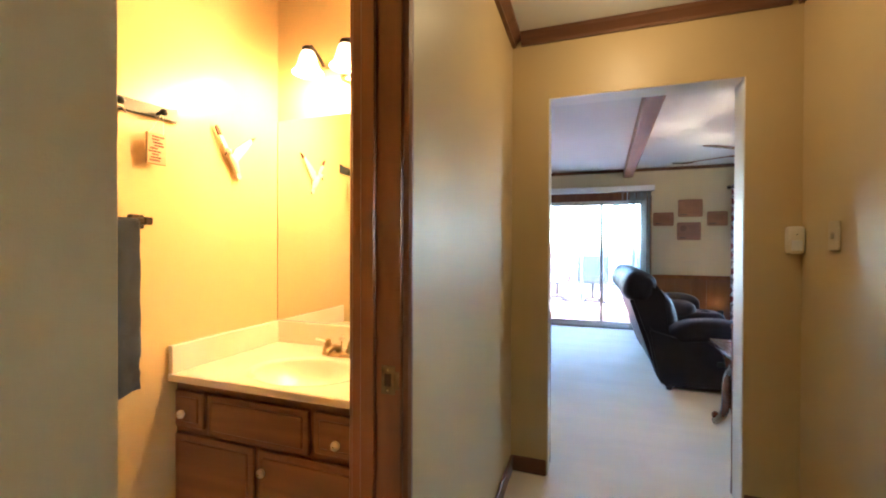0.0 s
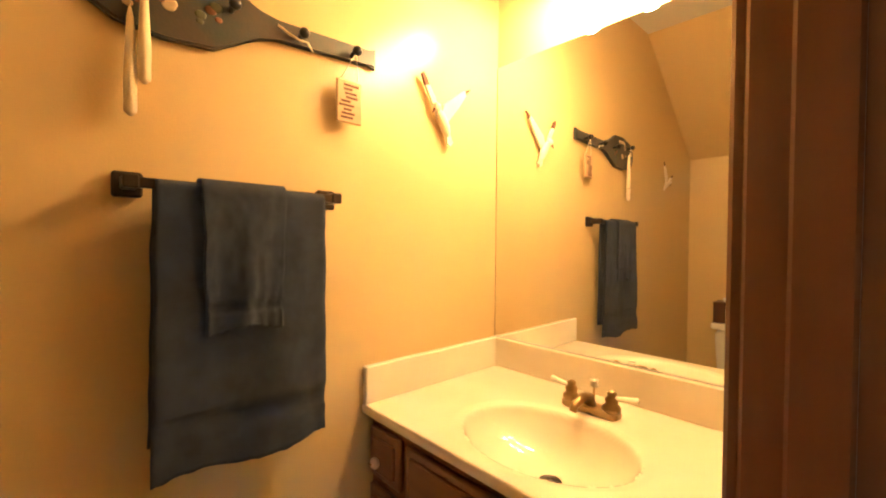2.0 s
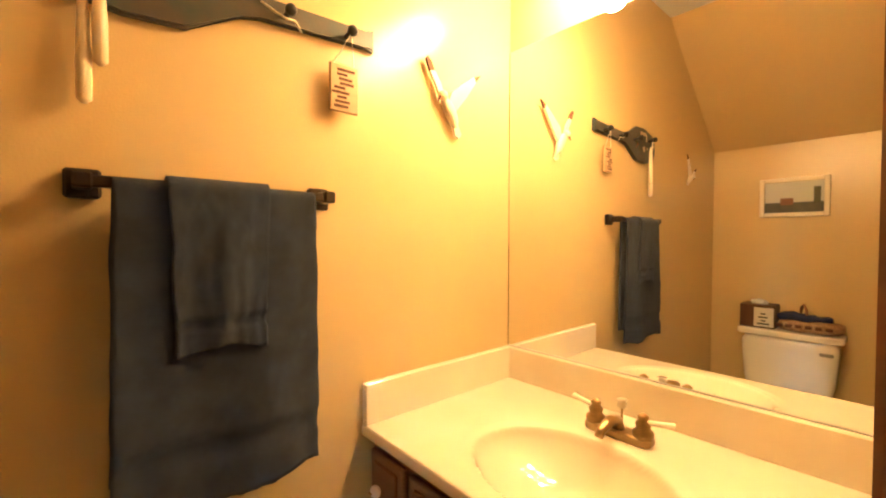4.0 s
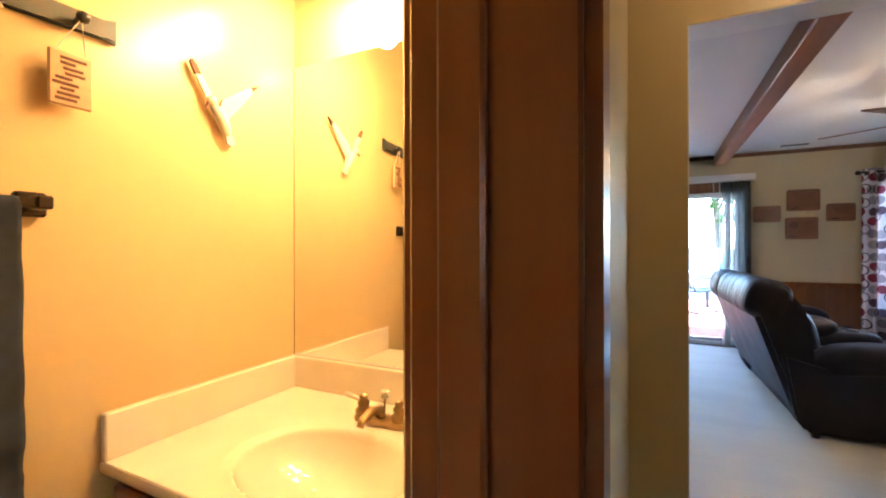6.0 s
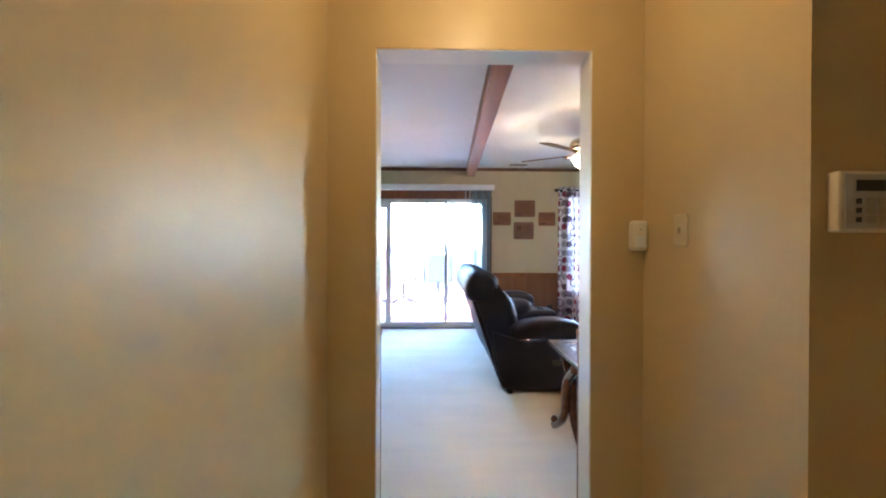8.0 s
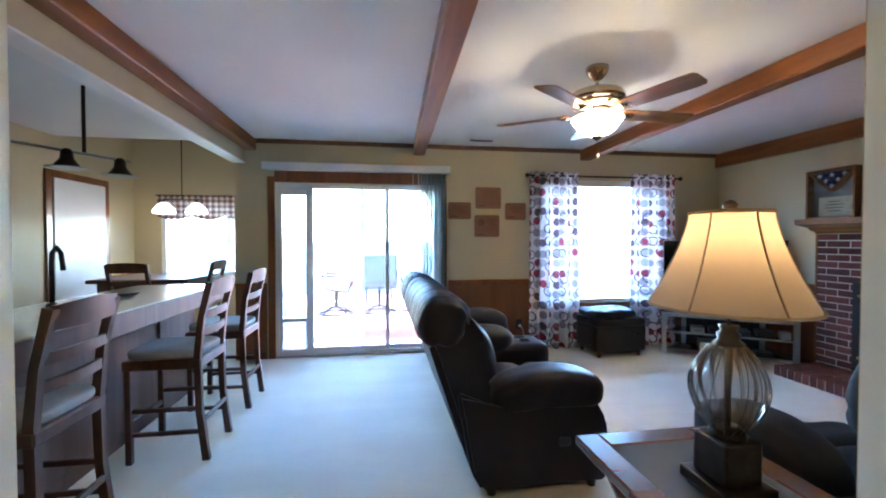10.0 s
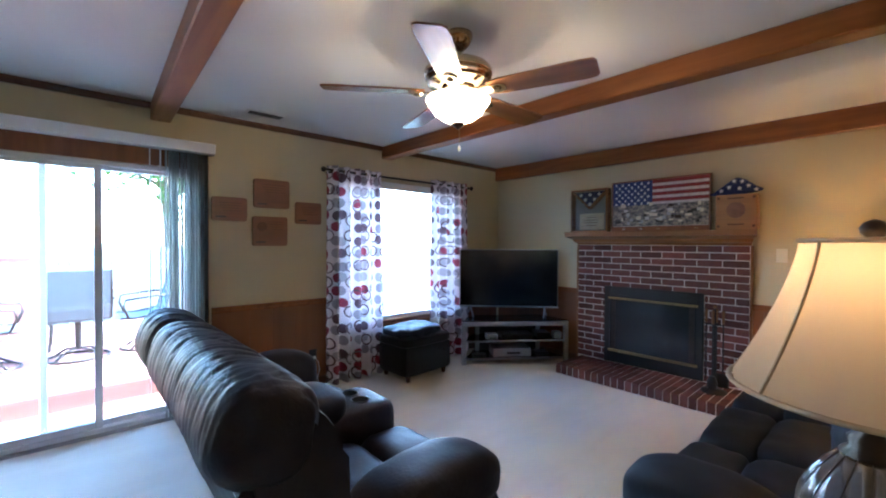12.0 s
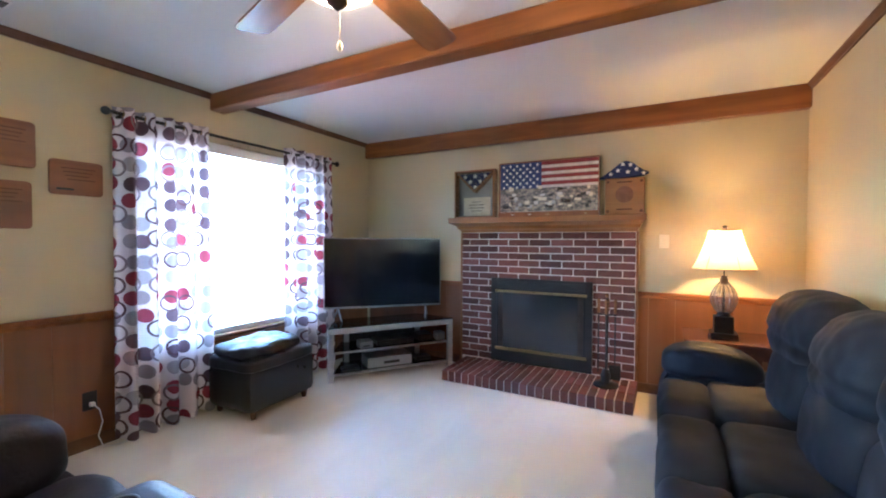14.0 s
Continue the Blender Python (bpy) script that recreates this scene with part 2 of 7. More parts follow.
def puff(bm, x0, y0, z0, x1, y1, z1, power=3.0, bulge=0.0, wrinkle=0.0, n=14, seed=0, freq=7.0):
    """A stuffed cushion: a superellipsoid that fills the box, with creases."""
    c = Vector(((x0 + x1) / 2, (y0 + y1) / 2, (z0 + z1) / 2))
    h = Vector((abs(x1 - x0) / 2, abs(y1 - y0) / 2, abs(z1 - z0) / 2))
    before = set(bm.verts)
    tmp = bmesh.ops.create_cube(bm, size=2.0)
    bmesh.ops.subdivide_edges(bm, edges=list({e for v in tmp["verts"] for e in v.link_edges}), cuts=n, use_grid_fill=True)
    vs = [v for v in bm.verts if v not in before]
    for v in vs:
        p = v.co
        k = (abs(p.x) ** power + abs(p.y) ** power + abs(p.z) ** power) ** (1 / power)
        q = Vector((p.x / k, p.y / k, p.z / k))
        w = Vector((q.x * h.x, q.y * h.y, q.z * h.z))
        if wrinkle:
            d = noise.noise(Vector((w.x * freq + seed * 7.1, w.y * freq, w.z * freq))) + 0.5 * noise.noise(Vector((w.x * freq * 2.7, w.y * freq * 2.7 + seed, w.z * freq * 2.7)))
            w += q.normalized() * wrinkle * d
        v.co = c + w
    return bm


def link(name, bm, material, parent=None, label="", smooth=False, angle=None):
    me = bpy.data.meshes.new(name)
    bmesh.ops.recalc_face_normals(bm, faces=bm.faces)
    bm.to_mesh(me)
    bm.free()
    me.materials.append(material)
    if smooth:
        me.polygons.foreach_set("use_smooth", [True] * len(me.polygons))
        if angle:
            me.set_sharp_from_angle(angle=radians(angle))
    ob = new(name, me)
    if parent:
        ob.parent = parent
    if label:
        ob["label"] = label
    return ob


def part(name, bm, material, parent, label="", smooth=False, angle=None):
    return link(name, bm, material, parent, label, smooth, angle)


def thing(name, label, category, group="", kind="", at=(0, 0, 0)):
    ob = new(name)
    ob.empty_display_size = 0.1
    ob.location = at
    return tagged(ob, label, category, group, kind)


def structure(name, bm, material, label, category, smooth=False):
    return tagged(link(name, bm, material, smooth=smooth), label, category, kind="structure")


def wall_bm(axis, a0, a1, u0, u1, z0, z1, holes=()):
    """A wall slab along x (axis 'y') or along y (axis 'x') with holes (u0, u1, z0, z1)."""
    bm = bmesh.new()
    us = sorted({u0, u1, *[h[0] for h in holes], *[h[1] for h in holes]})
    zs = sorted({z0, z1, *[h[2] for h in holes], *[h[3] for h in holes]})
    for ua, ub in zip(us, us[1:]):
        for za, zb in zip(zs, zs[1:]):
            um, zm = (ua + ub) / 2, (za + zb) / 2
            if any(h[0] < um < h[1] and h[2] < zm < h[3] for h in holes):
                continue
            if axis == "y":
                bx(bm, ua, a0, za, ub, a1, zb)
            else:
                bx(bm, a0, ua, za, a1, ub, zb)
    return bm


# ---- plan ----
CEIL, HIGH = 2.44, 3.15                            # rooms, raised kitchen and dining ceiling
HALL_L, HALL_R = -0.20, 1.13
BATH_W, BATH_M, BATH_B = -1.20, -0.72, -2.84      # towel wall, mirror wall, toilet wall
OPEN_X, OPEN_Z = 0.908, 2.073
LR_Y, LR_X = 4.52, 4.73                            # wall with the sliding door, fireplace wall
SOFA_Y = 0.47

_f = bmesh.new()
bx(_f, -1.33, -3.6, -0.15, 3.3, 0.0, 0.0)
bx(_f, -3.22, 0.0, -0.15, 4.85, 4.66, 0.0)
bx(_f, -3.22, 4.66, -0.15, -1.13, 6.22, 0.0)
structure("floor", _f, M_CARPET, "cream cut-pile carpet with vacuum marks", "carpet")

_c = bmesh.new()
bx(_c, -0.327, -3.6, CEIL, 4.9, 4.66, CEIL + 0.1)
bx(_c, -1.327, -2.06, CEIL, -0.327, 0.10, CEIL + 0.1)
bx(_c, -1.20, 0.10, CEIL, -0.327, 4.60, CEIL + 0.1)
bx(_c, -3.22, 0.0, CEIL, -1.20, 4.70, CEIL + 0.1)
bx(_c, -3.22, 4.60, CEIL + 0.1, -1.13, 4.70, HIGH)
bx(_c, -3.22, 4.60, HIGH, -1.13, 6.22, HIGH + 0.1)
structure("ceiling", _c, M_CEIL, "white textured plaster ceiling", "ceiling")
_s = bmesh.new()
extrude_poly(_s, [(BATH_B - 0.12, 1.70), (BATH_B - 0.12, 1.85), (-2.06, 2.54), (-2.06, 2.44), (BATH_B, 1.83)], -1.327, -0.327, "x")
structure("ceiling_slope", _s, M_BATH, "sloping painted bathroom ceiling under the stairs", "ceiling")

structure("wall_hall_left", wall_bm("x", -0.327, HALL_L, -3.6, 0.0, 0, CEIL, [(-2.062, -1.44, 0, 2.06)]), M_HALL, "gold painted hallway wall with the bathroom doorway", "wall")
structure("wall_opening", wall_bm("y", 0.0, 0.14, -4.2, 1.6, 0, CEIL, [(0.0, OPEN_X, 0, OPEN_Z)]), M_HALL, "gold painted wall with an open passage to the family room", "wall")
structure("wall_hall_right", wall_bm("x", HALL_R, HALL_R + 0.12, -0.77, 0.0, 0, CEIL), M_HALL, "gold painted short hallway wall", "wall")
structure("wall_alarm", wall_bm("y", -0.77, -0.65, HALL_R + 0.12, 3.2, 0, CEIL), M_HALL, "gold painted wall with the alarm keypad", "wall")
# Out of view; the small hole is added to let daylight into the hall.
structure("wall_hall_end", wall_bm("x", 3.2, 3.3, -3.6, -0.65, 0, CEIL, [(-3.38, -3.20, 1.25, 1.80)]), M_HALL, "gold painted end wall of the entry", "wall")
# Unseen wall, added to keep entry daylight off the keypad wall.
structure("wall_light_stop", wall_bm("x", 1.9, 2.0, -2.4, -0.77, 0, CEIL), M_HALL, "gold painted unseen wall added to block entry daylight", "wall")
structure("wall_hall_back", wall_bm("y", -3.6, -3.5, HALL_L, 3.2, 0, CEIL), M_HALL, "gold painted wall behind the hallway", "wall")
structure("wall_towel", wall_bm("x", BATH_W - 0.127, BATH_W, BATH_B, BATH_M, 0, CEIL), M_BATH, "yellow painted bathroom wall", "wall")
structure("wall_mirror", wall_bm("y", BATH_M, -0.60, BATH_W - 0.127, -0.327, 0, CEIL), M_BATH, "yellow painted bathroom wall above the vanity", "wall")
structure("wall_toilet", wall_bm("y", BATH_B - 0.12, BATH_B, BATH_W - 0.127, -0.327, 0, 1.9), M_BATH, "yellow painted bathroom wall behind the toilet", "wall")

structure("wall_jog", wall_bm("x", 1.5, 1.6, 0.14, 0.35, 0, CEIL), M_CREAM, "cream painted short return wall", "wall")
structure("wall_sofa", wall_bm("y", 0.35, SOFA_Y, 1.5, LR_X, 0, CEIL), M_CREAM, "cream painted wall behind the sofa", "wall")
structure("wall_fireplace", wall_bm("x", LR_X, LR_X + 0.12, 0.35, 4.65, 0, CEIL), M_CREAM, "cream painted wall with the brick fireplace", "wall")
DOOR = (-0.83, 1.03, 0.02, 1.97)
WIN = (2.28, 3.93, 0.54, 2.07)
structure("wall_windows", wall_bm("y", LR_Y, LR_Y + 0.13, -1.25, LR_X, 0, CEIL, [DOOR, WIN]), M_CREAM, "cream painted wall with sliding door and window", "wall")

# dining area beyond the header
DIN_Y, DIN_X = 6.1, -3.1
DWIN = (-2.75, -1.45, 0.82, 1.95)
structure("wall_dining_window", wall_bm("y", DIN_Y, DIN_Y + 0.12, -3.22, -1.13, 0, HIGH, [DWIN]), M_CREAM, "cream dining room wall with a window", "wall")
structure("wall_dining_side", wall_bm("x", -1.25, -1.13, LR_Y + 0.13, DIN_Y, 0, HIGH), M_CREAM, "cream dining room side wall", "wall")
structure("wall_kitchen", wall_bm("x", DIN_X - 0.12, DIN_X, 0.14, DIN_Y, 0, HIGH), M_CREAM, "cream kitchen wall", "wall")
structure("wall_over_door", box_bm(-1.248, LR_Y + 0.002, CEIL + 0.1, -1.135, LR_Y + 0.13, HIGH), M_CREAM, "cream wall above the dining corner", "wall")
structure("header", box_bm(-1.27, 0.14, 2.186, -1.14, LR_Y, CEIL), M_CREAM, "cream painted header over the kitchen opening", "header")
# Thin strip that makes the header's underside whiter than its sides.
structure("trim_header", box_bm(-1.272, 0.142, 2.172, -1.138, LR_Y - 0.002, 2.186, bevel=0.003), M_REVEAL, "thin white strip under the header", "trim")

# white painted lining of the passage
_r = bmesh.new()
bx(_r, -0.002, 0.004, 0, 0.004, 0.136, OPEN_Z)
bx(_r, OPEN_X - 0.004, 0.004, 0, OPEN_X + 0.002, 0.136, OPEN_Z)
bx(_r, 0.004, 0.004, OPEN_Z - 0.004, OPEN_X - 0.004, 0.136, OPEN_Z + 0.002)
structure("trim_passage", _r, M_REVEAL, "pale painted lining of the passage", "trim")


# ---- beams and trim ----
def beam(name, x0, y0, z0, x1, y1, z1):
    ob = link(name, box_bm(x0, y0, z0, x1, y1, z1, bevel=0.008), M_BEAM)
    return tagged(ob, "brown stained wooden ceiling beam with knots", "beam", "ceiling beams", "structure")


beam("beam_1", -1.14, 0.14, 2.315, -1.02, LR_Y, CEIL)
_b2 = beam("beam_2", -0.065, 0.0, 2.31, 0.065, LR_Y - 0.16, CEIL)
_b2.matrix_basis = pose(0.625, 0.155, 0, 0, 0, -2.0)
beam("beam_3", 2.78, SOFA_Y, 2.31, 2.905, LR_Y, CEIL)
beam("beam_4", LR_X - 0.07, SOFA_Y, 2.265, LR_X, LR_Y, CEIL)


def crown_y(name, x0, x1, y, side, h=0.045, d=0.03):
    """Ceiling trim along x, on the wall face at y, facing side."""
    bm = bmesh.new()
    s = side
    extrude_poly(bm, [(y, CEIL), (y + s * d, CEIL), (y + s * d, CEIL - h * 0.3), (y + s * d * 0.4, CEIL - h * 0.8), (y + s * d * 0.4, CEIL - h), (y, CEIL - h)], x0, x1, "x")
    return structure(name, bm, M_TRIM, "dark brown wooden ceiling trim", "trim")


def crown_x(name, y0, y1, x, side, h=0.045, d=0.03):
    bm = bmesh.new()
    s = side
    extrude_poly(bm, [(x, CEIL), (x + s * d, CEIL), (x + s * d, CEIL - h * 0.3), (x + s * d * 0.4, CEIL - h * 0.8), (x + s * d * 0.4, CEIL - h), (x, CEIL - h)], y0, y1, "y")
    return structure(name, bm, M_TRIM, "dark brown wooden ceiling trim", "trim")


crown_y("trim_ceiling_1", -1.02, 0.712, LR_Y, -1)
crown_y("trim_ceiling_2", 0.842, 2.78, LR_Y, -1)
crown_y("trim_ceiling_3", 2.905, LR_X - 0.07, LR_Y, -1)
crown_y("trim_ceiling_4", 1.6, 2.78, SOFA_Y, 1)
crown_y("trim_ceiling_5", 2.905, LR_X - 0.07, SOFA_Y, 1)
crown_y("trim_hall_1", HALL_L + 0.05, HALL_R - 0.05, 0.0, -1, h=0.065, d=0.05)
crown_x("trim_hall_2", -3.5, 0.0, HALL_L, 1, h=0.065, d=0.05)
crown_x("trim_hall_3", -0.77, 0.0, HALL_R, -1, h=0.065, d=0.05)


def baseboard(name, x0, y0, x1, y1):
    return structure(name, box_bm(x0, y0, 0, x1, y1, 0.085, bevel=0.004), M_TRIM, "brown wooden baseboard", "baseboard")


baseboard("baseboard_1", HALL_L, -1.40, HALL_L + 0.014, -0.002)
baseboard("baseboard_2", HALL_L + 0.014, -0.016, -0.004, -0.002)
baseboard("baseboard_3", OPEN_X + 0.004, -0.016, HALL_R - 0.002, -0.002)
baseboard("baseboard_4", HALL_R - 0.014, -0.77, HALL_R, -0.016)
baseboard("baseboard_5", HALL_L, -3.5, HALL_L + 0.014, -2.06)


def wainscot(name, axis, a, side, u0, u1, top=0.85):
    """Wood panelling: planks of uneven width with grooves, a cap rail and a base, on the wall face at a."""
    root = thing(name, "brown wood panelling with a cap rail below the painted wall", "wainscot", kind="structure")
    rnd = random.Random(name)
    u = u0
    while u < u1 - 0.01:
        w = min(rnd.choice((0.2, 0.3, 0.4)), u1 - u)
        if u1 - u - w < 0.05:
            w = u1 - u
        lo, hi = sorted((a, a + side * 0.010))
        bm = box_bm(u + 0.0006, lo, 0, u + w - 0.0006, hi, top - 0.03, bevel=0.001) if axis == "y" else box_bm(lo, u + 0.0006, 0, hi, u + w - 0.0006, top - 0.03, bevel=0.001)
        part("plank", bm, M_PANEL, root)
        u += w
    for nm, d, z0, z1 in (("cap_rail", 0.028, top - 0.03, top), ("cap_moulding", 0.018, top - 0.055, top - 0.03), ("base_rail", 0.018, 0, 0.085)):
        lo, hi = sorted((a, a + side * d))
        bm = box_bm(u0, lo, z0, u1, hi, z1, bevel=0.005) if axis == "y" else box_bm(lo, u0, z0, hi, u1, z1, bevel=0.005)
        part(nm, bm, M_BEAM if nm != "base_rail" else M_TRIM, root)
    return root


wainscot("wainscot_1", "y", LR_Y, -1, -1.25, -0.92)
wainscot("wainscot_2", "y", LR_Y, -1, 1.12, WIN[0] - 0.03)
wainscot("wainscot_8", "y", LR_Y, -1, WIN[0] - 0.028, WIN[1] + 0.028, WIN[2] - 0.032)
wainscot("wainscot_9", "y", LR_Y, -1, WIN[1] + 0.03, LR_X - 0.03)
wainscot("wainscot_3", "x", LR_X, -1, SOFA_Y + 0.03, 1.60, 0.87)
wainscot("wainscot_4", "x", LR_X, -1, 3.25, LR_Y - 0.03, 0.87)
wainscot("wainscot_5", "y", SOFA_Y, 1, 1.6, LR_X - 0.03, 0.87)
wainscot("wainscot_6", "y", 0.14, 1, -0.9, 0.006, 0.87)
wainscot("wainscot_7", "y", 0.14, 1, OPEN_X - 0.006, 1.5, 0.87)

# ---- bathroom doorway ----
_d = thing("door_1", "brown stained wooden door frame of the bathroom", "door frame", kind="structure")
part("jamb", box_bm(-0.330, -1.46, 0, -0.197, -1.44, 2.06, bevel=0.003), M_JAMB, _d)
part("jamb", box_bm(-0.325, -2.062, 0, -0.25, -2.052, 2.06, bevel=0.003), M_JAMB, _d)
part("head", box_bm(-0.330, -2.062, 2.04, -0.197, -1.44, 2.06), M_JAMB, _d)
part("stop", box_bm(-0.300, -1.472, 0, -0.262, -1.46, 2.04, bevel=0.003), M_JAMB, _d)
_b = bmesh.new()
extrude_poly(_b, [(-0.1995, -1.452), (-0.185, -1.449), (-0.182, -1.435), (-0.188, -1.42), (-0.190, -1.41), (-0.1995, -1.403)], 0, 2.06, "z")
part("casing", _b, M_JAMB, _d)
part("casing", box_bm(-0.342, -1.452, 0, -0.328, -1.395, 2.06, bevel=0.004), M_JAMB, _d)
part("casing", box_bm(-0.1995, -2.062, 2.045, -0.186, -1.403, 2.105, bevel=0.004), M_JAMB, _d)
M_BRONZE = surf("dark_bronze", (0.06, 0.045, 0.035), (0.03, 0.022, 0.018), rough=0.35, metal=0.7, scale=20, bump=0.1)
M_BRASS = surf("aged_brass", (0.46, 0.34, 0.16), (0.30, 0.21, 0.09), rough=0.3, metal=1.0, scale=30, bump=0.05)
M_TARNISH = surf("tarnished_brass", (0.24, 0.17, 0.10), (0.11, 0.075, 0.045), rough=0.4, metal=0.9, scale=45, bump=0.1)
_b = bmesh.new()
bx(_b, -0.247, -1.4625, 0.917, -0.240, -1.4605, 0.983)
bx(_b, -0.222, -1.4625, 0.917, -0.213, -1.4605, 0.983)
bx(_b, -0.240, -1.4625, 0.917, -0.222, -1.4605, 0.935)
bx(_b, -0.240, -1.4625, 0.965, -0.222, -1.4605, 0.983)
bx(_b, -0.213, -1.4615, 0.930, -0.203, -1.4590, 0.970)
_p = part("strike_plate", _b, M_TARNISH, _d, "small tarnished strike plate with a latch hole")
# The jamb is not hollowed; a dark box draws the shade of the hole.
part("latch_shade", box_bm(-0.240, -1.4612, 0.935, -0.222, -1.4603, 0.965), M_BRONZE, _p, "dark inset drawing the shade in the latch hole")
for _z in (0.926, 0.974):
    part("screw", lathe(bmesh.new(), [(0.0, 0.0012), (0.0022, 0.001), (0.003, 0.0)], (-0.231, 0, 0), 10), M_BRASS, _p).matrix_basis = pose(0, -1.4625, _z) @ pose(0, 0, 0, 90)

# ---- more materials ----
M_LEATHER = surf("dark_leather", (0.027, 0.0245, 0.036), (0.018, 0.016, 0.025), rough=0.5, scale=5, fine=75, bump=0.35)
M_LEATHER.node_tree.nodes["Principled BSDF"].inputs["Specular IOR Level"].default_value = 0.17
M_SUEDE = surf("slate_leather", (0.022, 0.027, 0.042), (0.016, 0.0195, 0.031), rough=0.6, scale=5, fine=180, bump=0.25)
M_SUEDE.node_tree.nodes["Principled BSDF"].inputs["Specular IOR Level"].default_value = 0.2
M_BLACKL = surf("black_leather", (0.018, 0.017, 0.018), (0.012, 0.012, 0.013), rough=0.3, scale=6, fine=180, bump=0.2)
M_BLACK = surf("black_plastic", (0.012, 0.012, 0.013), (0.018, 0.018, 0.02), rough=0.35, scale=8, bump=0.03)
M_SCREEN = surf("dark_screen", (0.006, 0.007, 0.009), (0.007, 0.008, 0.010), rough=0.12, scale=1, bump=0.0, rvar=0.02)
M_SILVER = surf("grey_metal_paint", (0.40, 0.40, 0.41), (0.34, 0.34, 0.35), rough=0.35, metal=0.6, scale=8, bump=0.03)
M_IRON = surf("black_iron", (0.02, 0.02, 0.02), (0.03, 0.027, 0.025), rough=0.5, metal=0.4, scale=30, bump=0.2)
M_NICKEL = surf("polished_bronze_metal", (0.55, 0.45, 0.33), (0.42, 0.33, 0.22), rough=0.18, metal=1.0, scale=12, bump=0.02)
M_OAK = wood("oak_wood", (0.29, 0.13, 0.042), (0.20, 0.082, 0.025), axis=1, rough=0.4)
M_PLAQUE = wood("plaque_wood", (0.235, 0.098, 0.048), (0.165, 0.065, 0.031), axis=0, rough=0.5, ring=10)
M_DARKWOOD = wood("dark_chair_wood", (0.115, 0.048, 0.022), (0.058, 0.023, 0.011), axis=2, rough=0.42, coat=0.12)
M_CHERRY = wood("cherry_table_wood", (0.13, 0.045, 0.025), (0.07, 0.024, 0.014), axis=0, rough=0.2, coat=0.5)
M_BURN = surf("burnt_engraving", (0.09, 0.03, 0.015), (0.13, 0.05, 0.02), rough=0.7, scale=60)
M_BLIND = cloth_mat("grey_blind_vane", (0.40, 0.425, 0.395), (0.36, 0.385, 0.355), 0.08)
M_IVORY = surf("ivory_plastic", (0.72, 0.67, 0.54), (0.68, 0.62, 0.50), rough=0.4, scale=5, bump=0.02)
M_MORTAR = surf("grey_mortar", (0.78, 0.70, 0.63), (0.66, 0.58, 0.52), rough=0.95, scale=20, fine=300, bump=0.6)
M_BRICK = random_tint(surf("red_brick", (0.20, 0.066, 0.050), (0.135, 0.045, 0.036), rough=0.85, scale=9, fine=220, bump=0.6), 0.42, 1.2)
M_PAPER = surf("cream_paper", (0.72, 0.66, 0.52), (0.60, 0.52, 0.38), rough=0.7, scale=12)
M_NAVY = surf("navy_flag_cloth", (0.022, 0.036, 0.13), (0.015, 0.025, 0.09), rough=0.9, scale=20, fine=500, bump=0.4)
M_RED = surf("red_flag_paint", (0.25, 0.022, 0.026), (0.17, 0.016, 0.02), rough=0.55, scale=25, bump=0.1)
M_STAR = surf("white_star_cloth", (0.80, 0.79, 0.77), (0.74, 0.73, 0.71), rough=0.8, scale=20)
M_FLAGWHITE = surf("white_flag_paint", (0.70, 0.67, 0.63), (0.46, 0.43, 0.40), rough=0.6, scale=30, bump=0.1)


def collage_mat():
    """Grey and cream torn patches, too small to make out."""
    m, n, l, p = node_mat("photo_collage")
    tc = n.new("ShaderNodeTexCoord")
    mp = n.new("ShaderNodeMapping")
    mp.inputs["Scale"].default_value = (1, 18, 34)
    l.new(tc.outputs["Object"], mp.inputs["Vector"])
    v = n.new("ShaderNodeTexNoise")
    v.inputs["Scale"].default_value = 1.6
    v.inputs["Detail"].default_value = 5
    v.inputs["Roughness"].default_value = 0.7
    l.new(mp.outputs["Vector"], v.inputs["Vector"])
    r = n.new("ShaderNodeValToRGB")
    e = r.color_ramp.elements
    e[0].position, e[0].color = 0.36, (0.03, 0.028, 0.03, 1)
    e[1].position, e[1].color = 0.70, (0.40, 0.36, 0.31, 1)
    k = e.new(0.50)
    k.color = (0.16, 0.15, 0.15, 1)
    k = e.new(0.56)
    k.color = (0.34, 0.28, 0.22, 1)
    l.new(v.outputs["Fac"], r.inputs["Fac"])
    l.new(r.outputs["Color"], p.inputs["Base Color"])
    p.inputs["Roughness"].default_value = 0.35
    return m


M_COLLAGE = collage_mat()


